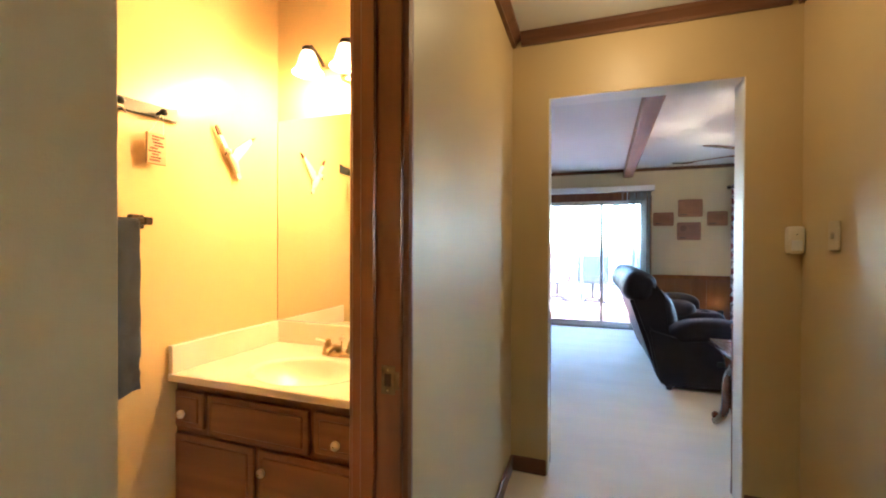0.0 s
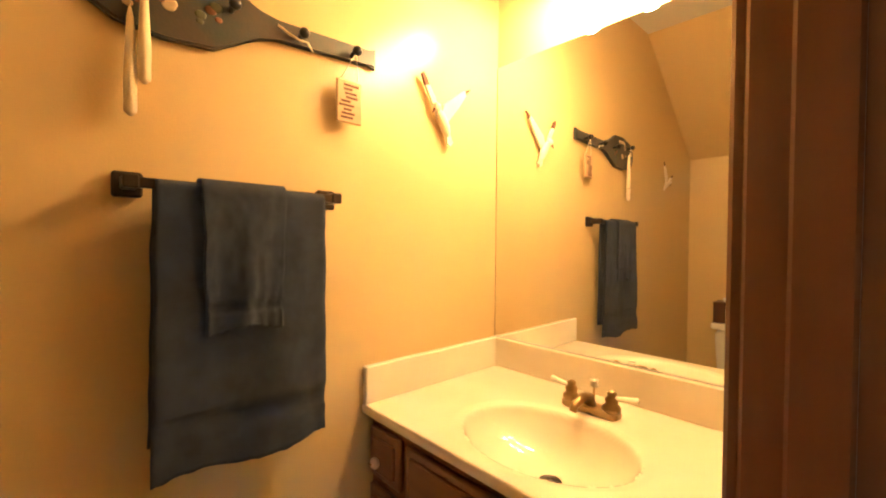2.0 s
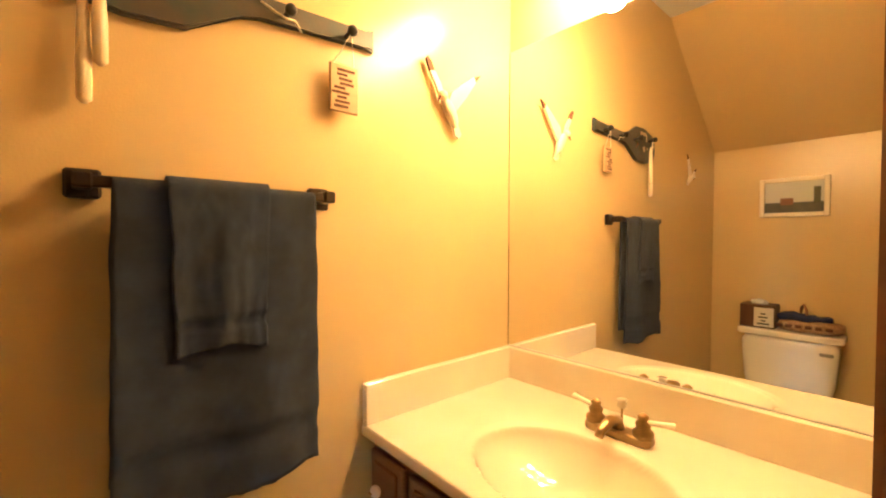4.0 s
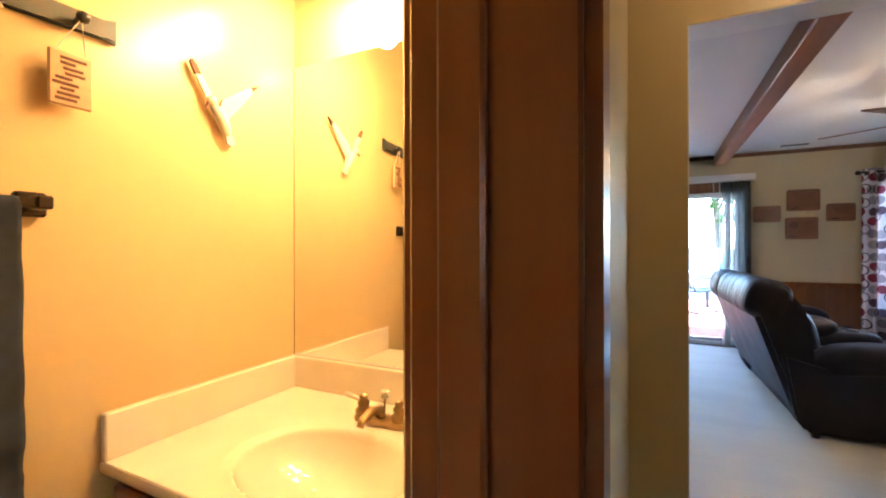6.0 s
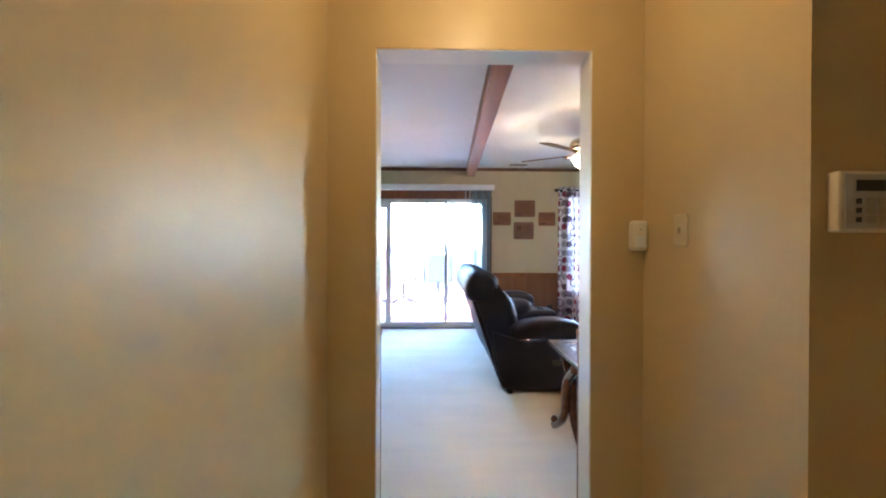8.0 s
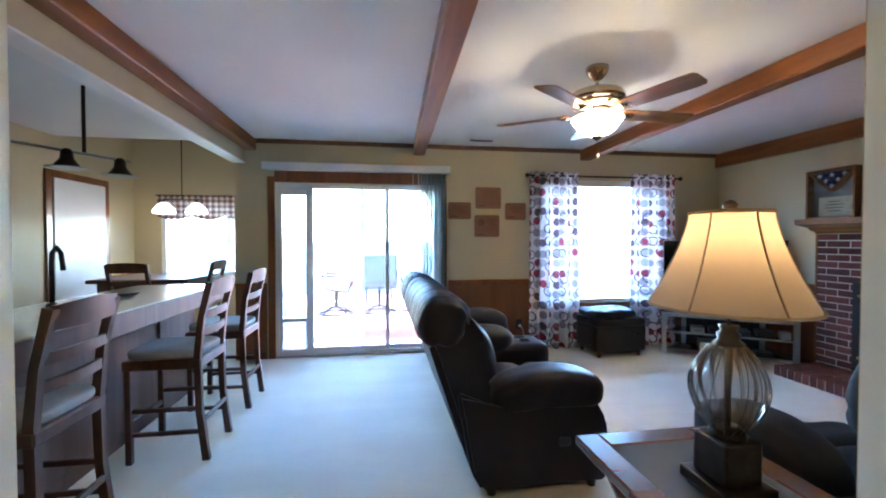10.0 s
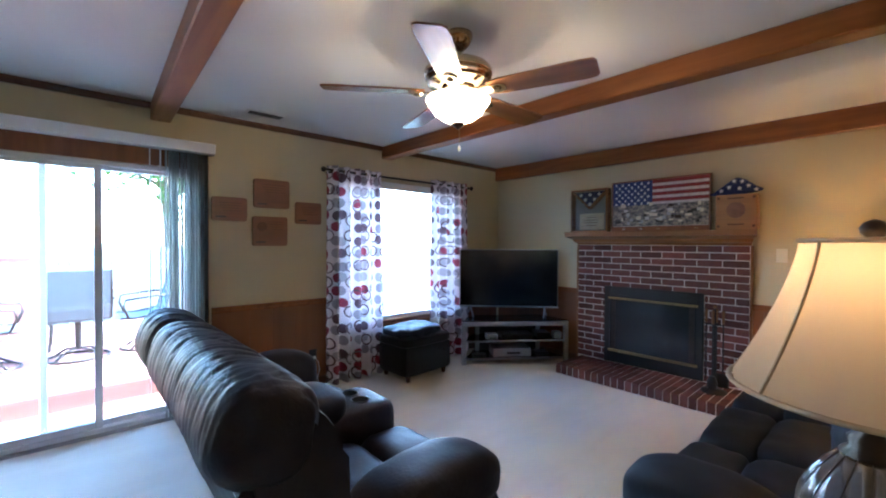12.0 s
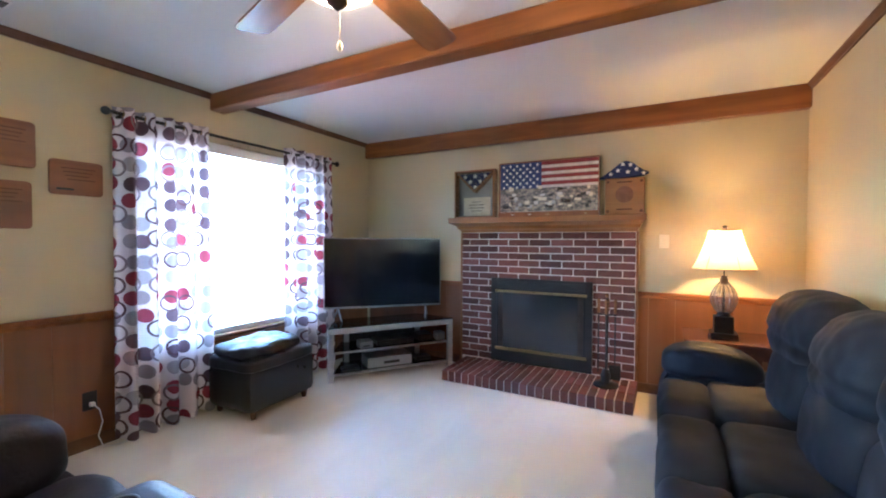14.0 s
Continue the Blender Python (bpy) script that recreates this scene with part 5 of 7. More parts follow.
def lamp(label, at, z_table, z_shade0, z_shade1, r0, r1, globe, base_w, twist):
    """globe: (bottom, top, radius) heights of the ribbed glass body."""
    root = thing("table_lamp", label, "lamp", "table lamps")
    x, y = at
    g0, g1, gr = globe
    sides, turn = 6, radians(21.5)
    # bell shade of six panels, thin but with two faces
    b = bmesh.new()
    rings = []
    nz = 12
    for k in range(nz + 1):
        s = k / nz
        r = r1 + (r0 - r1) * (1 - s) ** 1.4
        ring = []
        for i in range(sides * 6):
            a = 2 * math.pi * i / (sides * 6) + turn
            f = (i % 6) / 6.0
            scallop = 1 - 0.035 * math.sin(math.pi * f) * (0.4 + 0.6 * (1 - s))
            ring.append(b.verts.new((x + r * scallop * math.cos(a), y + r * scallop * math.sin(a), z_shade0 + (z_shade1 - z_shade0) * s)))
        rings.append(ring)
    for p, q in zip(rings, rings[1:]):
        for i in range(len(p)):
            b.faces.new((p[i], p[(i + 1) % len(p)], q[(i + 1) % len(q)], q[i]))
    sh = part("shade", b, M_SHADE, root, "cream silk bell shade", smooth=True)
    for i in range(sides):
        a = 2 * math.pi * i / sides + turn
        pts = []
        for k in range(nz + 1):
            s = k / nz
            r = r1 + (r0 - r1) * (1 - s) ** 1.4 + 0.001
            pts.append((x + r * math.cos(a), y + r * math.sin(a), z_shade0 + (z_shade1 - z_shade0) * s))
        part("rib", pipe(bmesh.new(), pts, 0.0028, 6), M_PIPING, sh, smooth=True)
    for r, z in ((r0, z_shade0), (r1, z_shade1)):
        pts = [(x + r * math.cos(2 * math.pi * i / 40), y + r * math.sin(2 * math.pi * i / 40), z) for i in range(41)]
        part("edge_trim", pipe(bmesh.new(), pts, 0.005, 6), M_PIPING, sh, smooth=True)
    b = bmesh.new()
    for i in range(3):
        a = 2 * math.pi * i / 3
        rod(b, (x, y, z_shade1 - 0.008), (x + r1 * math.cos(a), y + r1 * math.sin(a), z_shade1 - 0.004), 0.002, seg=6)
    part("spider", b, M_BRONZE, root)
    part("finial", lathe(bmesh.new(), [(0.003, -0.012), (0.008, -0.004), (0.010, 0.004), (0.018, 0.012), (0.020, 0.022), (0.014, 0.032), (0.002, 0.037)], (x, y, z_shade1), 16), M_BRONZE, root, smooth=True)
    part("stem", rod(bmesh.new(), (x, y, g1), (x, y, z_shade1), 0.005), M_BRONZE, root)
    part("inner_rod", rod(bmesh.new(), (x, y, g0 - 0.005), (x, y, g1 - 0.004), 0.009, seg=12), M_BRONZE, root, smooth=True)
    part("socket", lathe(bmesh.new(), [(0.012, 0), (0.017, 0.01), (0.017, 0.06), (0.010, 0.065)], (x, y, z_shade0 + 0.01), 14), M_BRASS, root, smooth=True)
    part("neck", lathe(bmesh.new(), [(gr * 0.42, 0), (gr * 0.45, 0.008), (gr * 0.30, 0.02), (gr * 0.34, 0.035), (gr * 0.22, 0.045), (gr * 0.3, 0.06)], (x, y, g1 - 0.012), 20), M_BRONZE, root, smooth=True)
    # ribbed, twisted glass globe
    b = bmesh.new()
    rings = []
    lobes = 14
    h = g1 - g0
    for k in range(21):
        s = k / 20
        r = gr * (math.sin(math.pi * (0.10 + 0.82 * s)) ** 0.75)
        ring = []
        for i in range(lobes * 6):
            a = 2 * math.pi * i / (lobes * 6)
            q = r * (1 + 0.10 * abs(math.cos(lobes * a / 2)))
            aa = a + twist * s
            ring.append(b.verts.new((x + q * math.cos(aa), y + q * math.sin(aa), g0 + h * s)))
        rings.append(ring)
    for p, q in zip(rings, rings[1:]):
        for i in range(len(p)):
            b.faces.new((p[i], p[(i + 1) % len(p)], q[(i + 1) % len(q)], q[i]))
    b.faces.new(list(reversed(rings[0])))
    b.faces.new(rings[-1])
    gb = part("glass_body", b, M_RIBGLASS, root, "smoky ribbed glass body", smooth=True)
    for i in range(lobes):
        pts = []
        for k in range(13):
            s = k / 12
            r = gr * (math.sin(math.pi * (0.10 + 0.82 * s)) ** 0.75) + 0.002
            a = 2 * math.pi * (i + 0.5) / lobes + twist * s
            pts.append((x + r * math.cos(a), y + r * math.sin(a), g0 + h * s))
        part("wire_rib", pipe(bmesh.new(), pts, 0.0011, 5), M_BRONZE, gb, smooth=True)
    part("foot_collar", lathe(bmesh.new(), [(gr * 0.5, -0.02), (gr * 0.55, -0.01), (gr * 0.4, 0.012)], (x, y, g0), 20), M_BRONZE, root, smooth=True)
    w = base_w / 2
    part("base_block", box_bm(x - w * 0.7, y - w * 0.7, z_table + 0.035, x + w * 0.7, y + w * 0.7, g0 - 0.015, bevel=0.008, seg=2), M_BRONZE, root)
    part("base_step", box_bm(x - w, y - w, z_table, x + w, y + w, z_table + 0.036, bevel=0.006, seg=2), M_BRONZE, root)
    return root


lamp("lit table lamp with cream bell shade and ribbed glass body", (1.312, 0.755), 0.605, 1.132, 1.40, 0.205, 0.10, (0.775, 1.03, 0.092), 0.17, 0.35)
lamp("lit table lamp in the corner with cream shade and glass globe", (4.42, 1.0), 0.605, 1.105, 1.385, 0.20, 0.10, (0.775, 1.005, 0.080), 0.17, 0.1)

et = thing("end_table", "dark cherry end table with a glass top and crossed scroll legs", "end table")
X0, X1, Y0, Y1, TZ = 1.035, 1.59, 0.50, 1.135, 0.60
for nm, a in (("top_rail", (X0, Y0, X0 + 0.09, Y1)), ("top_rail", (X1 - 0.09, Y0, X1, Y1)), ("top_rail", (X0 + 0.09, Y0, X1 - 0.09, Y0 + 0.09)), ("top_rail", (X0 + 0.09, Y1 - 0.09, X1 - 0.09, Y1))):
    part(nm, box_bm(a[0], a[1], TZ - 0.035, a[2], a[3], TZ, bevel=0.006, seg=2), M_CHERRY, et)
part("glass_top", box_bm(X0 + 0.088, Y0 + 0.088, TZ - 0.014, X1 - 0.088, Y1 - 0.088, TZ - 0.004), surf("smoked_table_glass", (0.10, 0.11, 0.12), (0.12, 0.13, 0.14), rough=0.03, scale=2, bump=0.0, rvar=0.01, coat=1.0), et, "reflective glass inset")
for x in (X0 + 0.05, X1 - 0.05):
    for s in (0, 1):
        pts = []
        for k in range(15):
            t = k / 14
            yy = Y0 + 0.09 + (Y1 - Y0 - 0.18) * (t + 0.16 * math.sin(2 * math.pi * t))
            if s:
                yy = Y0 + Y1 - yy
            pts.append((x + (0.022 if s else -0.022), yy, TZ - 0.035 - (TZ - 0.07) * t))
        sgn = -1 if s else 1
        for a in range(1, 9):
            q = a * 40
            pts.append((pts[14][0], pts[14][1] + sgn * 0.028 * math.sin(radians(q)) * (1 - a / 14), 0.035 + 0.028 - 0.028 * math.cos(radians(q)) * (1 - a / 16)))
        part("scroll_leg", pipe(bmesh.new(), pts, [0.031 - 0.0006 * i for i in range(len(pts))], 10), M_CHERRY, et, smooth=True)
part("stretcher", rod(bmesh.new(), (X0 + 0.05, (Y0 + Y1) / 2, 0.30), (X1 - 0.05, (Y0 + Y1) / 2, 0.30), 0.014), M_CHERRY, et)

e2 = thing("end_table", "dark cherry square end table in the corner", "end table")
part("tabletop", box_bm(4.20, 0.70, 0.575, 4.68, 1.25, 0.605, bevel=0.006, seg=2), M_CHERRY, e2)
part("apron", box_bm(4.23, 0.73, 0.50, 4.65, 1.22, 0.575), M_CHERRY, e2)
for x in (4.235, 4.615):
    for y in (0.735, 1.185):
        part("leg", box_bm(x, y, 0.0, x + 0.03, y + 0.03, 0.50, bevel=0.004), M_CHERRY, e2)
part("shelf", box_bm(4.24, 0.74, 0.16, 4.64, 1.21, 0.18, bevel=0.003), M_CHERRY, e2)

# ---- ceiling fan ----
CX, CY = 1.72, 2.22
fan = thing("ceiling_fan", "brass ceiling fan with five wooden blades and a lit glass bowl", "ceiling fan")
part("canopy", lathe(bmesh.new(), [(0.07, CEIL), (0.072, CEIL - 0.02), (0.055, CEIL - 0.055), (0.03, CEIL - 0.08), (0.016, CEIL - 0.085)], (CX, CY, 0), 28), M_NICKEL, fan, smooth=True)
part("down_rod", rod(bmesh.new(), (CX, CY, 2.28), (CX, CY, CEIL - 0.08), 0.012), M_NICKEL, fan)
part("motor", lathe(bmesh.new(), [(0.05, 2.30), (0.10, 2.292), (0.155, 2.275), (0.17, 2.255), (0.172, 2.235), (0.16, 2.23), (0.165, 2.215), (0.15, 2.205), (0.155, 2.19), (0.11, 2.175), (0.08, 2.17)], (CX, CY, 0), 32), M_NICKEL, fan, smooth=True, angle=50)
part("light_collar", lathe(bmesh.new(), [(0.08, 2.172), (0.085, 2.16), (0.06, 2.15), (0.035, 2.14)], (CX, CY, 0), 28), M_NICKEL, fan, smooth=True)
bp = [(0.0, 1.995), (0.04, 1.998), (0.085, 2.016), (0.122, 2.045), (0.143, 2.078), (0.155, 2.092), (0.162, 2.108), (0.157, 2.116)]
b = bmesh.new()
lathe(b, bp, (CX, CY, 0), 36, close=False)
bowl = part("glass_bowl", b, cloth_mat("frosted_bowl", (0.93, 0.88, 0.78), (0.90, 0.83, 0.70), 0.75, fine=30), fan, "glowing frosted glass bowl", smooth=True)
part("bowl_finial", lathe(bmesh.new(), [(0.004, 1.965), (0.012, 1.972), (0.03, 1.985), (0.032, 1.996)], (CX, CY, 0), 18), M_BRONZE, fan, smooth=True)
b = bmesh.new()
rod(b, (CX + 0.01, CY, 1.968), (CX + 0.01, CY, 1.875), 0.0015, seg=6)
ch = part("pull_chain", b, M_BRASS, fan)
part("pull_knob", lathe(bmesh.new(), [(0.002, 0.02), (0.008, 0.012), (0.009, 0.0), (0.004, -0.012)], (CX + 0.01, CY, 1.865), 12), M_IVORY, ch, smooth=True)
M_BLADE = wood("fan_blade_wood", (0.30, 0.14, 0.06), (0.20, 0.09, 0.04), axis=0, rough=0.22, coat=0.6)
for k in range(5):
    rot = Matrix.Translation((CX, CY, 2.145)) @ Matrix.Rotation(radians(1 + 72 * k), 4, "Z") @ Matrix.Rotation(radians(-11), 4, "X")
    b = bmesh.new()
    pts = [(0.17, -0.05), (0.23, -0.062), (0.60, -0.072), (0.655, -0.066), (0.668, -0.045), (0.668, 0.045), (0.655, 0.066), (0.60, 0.072), (0.23, 0.062), (0.17, 0.05)]
    extrude_poly(b, pts, -0.004, 0.004, "z")
    bl_ = part("blade", b, M_BLADE, fan, "reddish wooden fan blade")
    bl_.matrix_basis = rot
    b = bmesh.new()
    extrude_poly(b, [(0.10, -0.018), (0.16, -0.03), (0.22, -0.036), (0.25, -0.02), (0.255, 0.0), (0.25, 0.02), (0.22, 0.036), (0.16, 0.03), (0.10, 0.018)], -0.012, -0.004, "z")
    ir = part("blade_iron", b, M_NICKEL, bl_)
    b = bmesh.new()
    bmesh.ops.create_uvsphere(b, u_segments=12, v_segments=8, radius=0.018, matrix=Matrix.Translation((0.205, 0, -0.014)) @ Matrix.Diagonal((1.5, 1, 0.6, 1)))
    part("boss", b, M_NICKEL, bl_, smooth=True)

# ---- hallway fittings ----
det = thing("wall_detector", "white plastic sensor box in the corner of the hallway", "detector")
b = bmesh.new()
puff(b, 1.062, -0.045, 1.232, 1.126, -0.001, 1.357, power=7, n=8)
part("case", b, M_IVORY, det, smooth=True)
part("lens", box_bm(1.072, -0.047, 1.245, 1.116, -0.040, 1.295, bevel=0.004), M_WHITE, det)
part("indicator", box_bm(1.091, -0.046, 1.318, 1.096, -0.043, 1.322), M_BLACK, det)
M_ALMOND = surf("almond_plastic", (0.56, 0.48, 0.29), (0.53, 0.45, 0.27), rough=0.4, scale=5, bump=0.02)
hs = thing("wall_switch", "almond light switch plate on the gold wall", "switch")
part("plate", box_bm(HALL_R - 0.008, -0.308, 1.25, HALL_R - 0.001, -0.232, 1.366, bevel=0.003), M_ALMOND, hs)
part("toggle", box_bm(HALL_R - 0.020, -0.276, 1.297, HALL_R - 0.008, -0.264, 1.320, bevel=0.002), M_ALMOND, hs)
kp = thing("alarm_keypad", "white alarm keypad with a dark display and grey keys", "keypad")
part("case", box_bm(1.178, -0.803, 1.275, 1.40, -0.771, 1.415, bevel=0.006, seg=2), M_IVORY, kp)
part("face", box_bm(1.188, -0.806, 1.283, 1.395, -0.802, 1.407, bevel=0.002), surf("grey_plastic", (0.45, 0.45, 0.46), (0.40, 0.40, 0.41), rough=0.4), kp)
part("display", box_bm(1.215, -0.808, 1.368, 1.375, -0.805, 1.393), M_BLACK, kp)
for r_ in range(3):
    part("side_key", box_bm(1.214, -0.809, 1.297 + 0.021 * r_, 1.226, -0.805, 1.309 + 0.021 * r_, bevel=0.001), M_BLACK, kp)
    for c_ in range(5):
        part("key", box_bm(1.236 + 0.028 * c_, -0.809, 1.295 + 0.021 * r_, 1.258 + 0.028 * c_, -0.805, 1.311 + 0.021 * r_, bevel=0.001), M_SILVER, kp)
kp.location = (-0.012, 0, 0.008)

# ---- bathroom vanity ----
M_MARBLE = surf("cultured_marble", (0.78, 0.73, 0.62), (0.70, 0.63, 0.50), rough=0.12, scale=4, fine=40, bump=0.02, rvar=0.04, coat=0.5)
M_VANITY = wood("vanity_wood", (0.24, 0.105, 0.035), (0.15, 0.06, 0.02), axis=0, rough=0.35, coat=0.3)
VX0, VX1, VY0, VY1, VZ = BATH_W + 0.001, -0.344, -1.27, BATH_M - 0.001, 0.806
va = thing("vanity", "brown wooden bathroom vanity with cream knobs", "vanity")
part("body", box_bm(VX0, VY0 + 0.055, 0.09, VX1, VY1, 0.64), M_VANITY, va)
part("face_frame", box_bm(VX0, VY0 + 0.035, 0.09, VX1, VY0 + 0.055, VZ - 0.028), M_VANITY, va)
part("toe_kick", box_bm(VX0, VY0 + 0.10, 0.0, VX1, VY1, 0.09), M_VANITY, va)


def front(name, x0, z0, x1, z1, knob=None):
    d = part(name, box_bm(x0, VY0 + 0.018, z0, x1, VY0 + 0.034, z1, bevel=0.006, seg=2), M_VANITY, va)
    part("raised_panel", box_bm(x0 + 0.02, VY0 + 0.012, z0 + 0.02, x1 - 0.02, VY0 + 0.019, z1 - 0.02, bevel=0.005), M_VANITY, d)
    if knob:
        b = bmesh.new()
        bmesh.ops.create_uvsphere(b, u_segments=14, v_segments=10, radius=0.015, matrix=Matrix.Translation((knob[0], VY0 - 0.006, knob[1])) @ Matrix.Diagonal((1, 0.8, 1, 1)))
        k = part("knob", b, surf("porcelain", (0.82, 0.78, 0.70), (0.80, 0.75, 0.66), rough=0.15, bump=0.0), d, "cream porcelain knob", smooth=True)
        part("knob_centre", lathe(bmesh.new(), [(0.001, 0), (0.005, 0.001), (0.004, 0.003)], (knob[0], VY0 - 0.019, knob[1]), 10), M_BRASS, k)


front("drawer", -1.19, 0.615, -1.055, 0.745, (-1.13, 0.672))
front("false_front", -1.035, 0.600, -0.615, 0.745)
front("drawer", -0.595, 0.615, -0.36, 0.745, (-0.50, 0.665))
front("cabinet_door", -1.19, 0.12, -0.835, 0.590)
front("cabinet_door", -0.815, 0.12, -0.36, 0.590, (-0.78, 0.53))

ct = thing("countertop", "cream marble vanity top with an oval basin and backsplash", "countertop")
b = bmesh.new()
BXC, BYC, BA, BB = -0.765, -1.068, 0.205, 0.155
NX, NY = 170, 110
g = []
for i in range(NX + 1):
    col = []
    for j in range(NY + 1):
        x, y = VX0 + (VX1 - VX0) * i / NX, VY0 + (VY1 - VY0) * j / NY
        r = math.sqrt(((x - BXC) / BA) ** 2 + ((y - BYC) / BB) ** 2)
        z = VZ
        if r < 1.0:
            z -= 0.105 * (1 - r ** 2.4) ** 0.7
        elif r < 1.12:
            z -= 0.004 * (1.12 - r) / 0.12
        col.append(b.verts.new((x, y, z)))
    g.append(col)
for i in range(NX):
    for j in range(NY):
        b.faces.new((g[i][j], g[i + 1][j], g[i + 1][j + 1], g[i][j + 1]))
part("deck", b, M_MARBLE, ct, smooth=True)
b = bmesh.new()
bx(b, VX0, VY0 - 0.004, VZ - 0.027, VX1, VY0 + 0.016, VZ - 0.001, bevel=0.006, seg=2)
part("front_edge", b, M_MARBLE, ct, smooth=True, angle=40)
part("backsplash", box_bm(VX0 + 0.016, VY1 - 0.02, VZ - 0.003, VX1, VY1, VZ + 0.10, bevel=0.004), M_MARBLE, ct)
part("side_splash", box_bm(VX0, VY0, VZ - 0.002, VX0 + 0.02, VY1, VZ + 0.10, bevel=0.003), M_MARBLE, ct)
part("drain", lathe(bmesh.new(), [(0.027, 0.0), (0.025, 0.004), (0.018, 0.003), (0.016, 0.007), (0.001, 0.010)], (BXC + 0.01, BYC + 0.012, VZ - 0.1055), 20, close=False), M_BRONZE, ct, smooth=True)

fc_ = thing("faucet", "aged brass basin faucet with white porcelain levers", "faucet")
FXC, FYC = -0.762, -0.86
b = bmesh.new()
puff(b, FXC - 0.076, FYC - 0.024, VZ - 0.002, FXC + 0.076, FYC + 0.024, VZ + 0.020, power=5, n=8)
part("base_plate", b, M_BRASS, fc_, smooth=True)
b = bmesh.new()
pipe(b, [(FXC, FYC, VZ + 0.01), (FXC, FYC - 0.01, VZ + 0.038), (FXC, FYC - 0.04, VZ + 0.046), (FXC, FYC - 0.082, VZ + 0.036), (FXC, FYC - 0.090, VZ + 0.024)], [0.016, 0.014, 0.012, 0.010, 0.009], 12)
part("spout", b, M_BRASS, fc_, smooth=True)
b = bmesh.new()
rod(b, (FXC, FYC + 0.015, VZ + 0.02), (FXC, FYC + 0.018, VZ + 0.062), 0.003)
lr_ = part("lift_rod", b, M_BRASS, fc_)
part("lift_knob", lathe(bmesh.new(), [(0.003, 0), (0.011, 0.004), (0.008, 0.016), (0.012, 0.020)], (FXC, FYC + 0.018, VZ + 0.058), 12), bpy.data.materials["porcelain"], lr_, smooth=True)
for s in (-1, 1):
    hx = FXC + s * 0.055
    hnd = part("valve", lathe(bmesh.new(), [(0.022, 0.0), (0.022, 0.014), (0.014, 0.022), (0.017, 0.032), (0.010, 0.040), (0.012, 0.048), (0.004, 0.054)], (hx, FYC, VZ + 0.015), 16), M_BRASS, fc_, smooth=True)
    part("lever", rod(bmesh.new(), (hx, FYC, VZ + 0.050), (hx + s * 0.062, FYC + 0.006, VZ + 0.058), 0.005, 0.0072, seg=12), bpy.data.materials["porcelain"], hnd, "white porcelain lever", smooth=True)

bm_ = thing("bathroom_mirror", "large frameless mirror above the vanity", "mirror")
part("glass", box_bm(BATH_W + 0.004, BATH_M - 0.006, 0.906, -0.346, BATH_M - 0.001, 1.855), M_MIRROR, bm_)
# Dark strip puts the shade of the gap at the wall corner into colour.
part("gap_shade", box_bm(BATH_W + 0.0005, BATH_M - 0.004, 0.906, BATH_W + 0.0038, BATH_M - 0.0005, 1.855), M_BRONZE, bm_, "dark strip for the shade in the gap beside the mirror")
part("channel", box_bm(BATH_W + 0.004, BATH_M - 0.010, 0.9005, -0.346, BATH_M - 0.001, 0.908), M_SILVER, bm_)

vl = thing("vanity_light", "three-bulb bronze vanity light with glowing glass shades", "light fixture")
b = lathe(bmesh.new(), [(0.055, 0.0), (0.055, 0.008), (0.042, 0.020), (0.018, 0.028), (0.002, 0.030)], seg=32)
bmesh.ops.transform(b, verts=b.verts, matrix=Matrix.Translation((-0.735, BATH_M - 0.001, 2.02)) @ Matrix.Diagonal((2.0, 1, 0.85, 1)) @ Matrix.Rotation(radians(90), 4, "X"))
part("back_plate", b, M_BRASS, vl, "oval brass wall plate", smooth=True)
part("cross_bar", rod(bmesh.new(), (-0.92, BATH_M - 0.035, 2.055), (-0.55, BATH_M - 0.035, 2.055), 0.007), M_BRASS, vl, smooth=True)
M_TULIP = glow_mat("lit_tulip_glass", (1.0, 0.66, 0.30), 0.07)
for x in (-0.92, -0.735, -0.55):
    a = part("arm", pipe(bmesh.new(), [(x, BATH_M - 0.02, 2.06), (x, BATH_M - 0.07, 2.10), (x, BATH_M - 0.12, 2.12), (x, BATH_M - 0.14, 2.105)], 0.008, 8), M_BRONZE, vl, smooth=True)
    part("cup", lathe(bmesh.new(), [(0.010, 0.022), (0.024, 0.012), (0.026, -0.006), (0.022, -0.008)], (x, BATH_M - 0.14, 2.09), 16), M_BRONZE, a, smooth=True)
    part("shade", lathe(bmesh.new(), [(0.024, 2.088), (0.034, 2.068), (0.040, 2.04), (0.050, 2.015), (0.066, 1.995), (0.063, 1.995)], (x, BATH_M - 0.14, 0), 24, close=False), M_TULIP, a, "glowing tulip glass shade", smooth=True)

# ---- towel bar, towels and wall ornaments ----
tb = thing("towel_bar", "dark bronze towel bar with square posts", "towel bar")
for y in (-1.772, -1.385):
    p_ = part("post", box_bm(BATH_W + 0.001, y - 0.023, 1.316, BATH_W + 0.020, y + 0.023, 1.362, bevel=0.004), M_BRONZE, tb)
    part("arm", box_bm(BATH_W + 0.022, y - 0.012, 1.328, BATH_W + 0.075, y + 0.012, 1.352, bevel=0.003), M_BRONZE, p_)
part("bar", box_bm(BATH_W + 0.053, -1.772, 1.330, BATH_W + 0.069, -1.385, 1.348, bevel=0.002), M_BRONZE, tb)
M_TOWEL = surf("slate_blue_terry", (0.021, 0.031, 0.062), (0.013, 0.020, 0.042), rough=1.0, scale=22, fine=800, bump=0.8, spread=0.15)
M_TOWEL.node_tree.nodes["Principled BSDF"].inputs["Sheen Weight"].default_value = 0.06
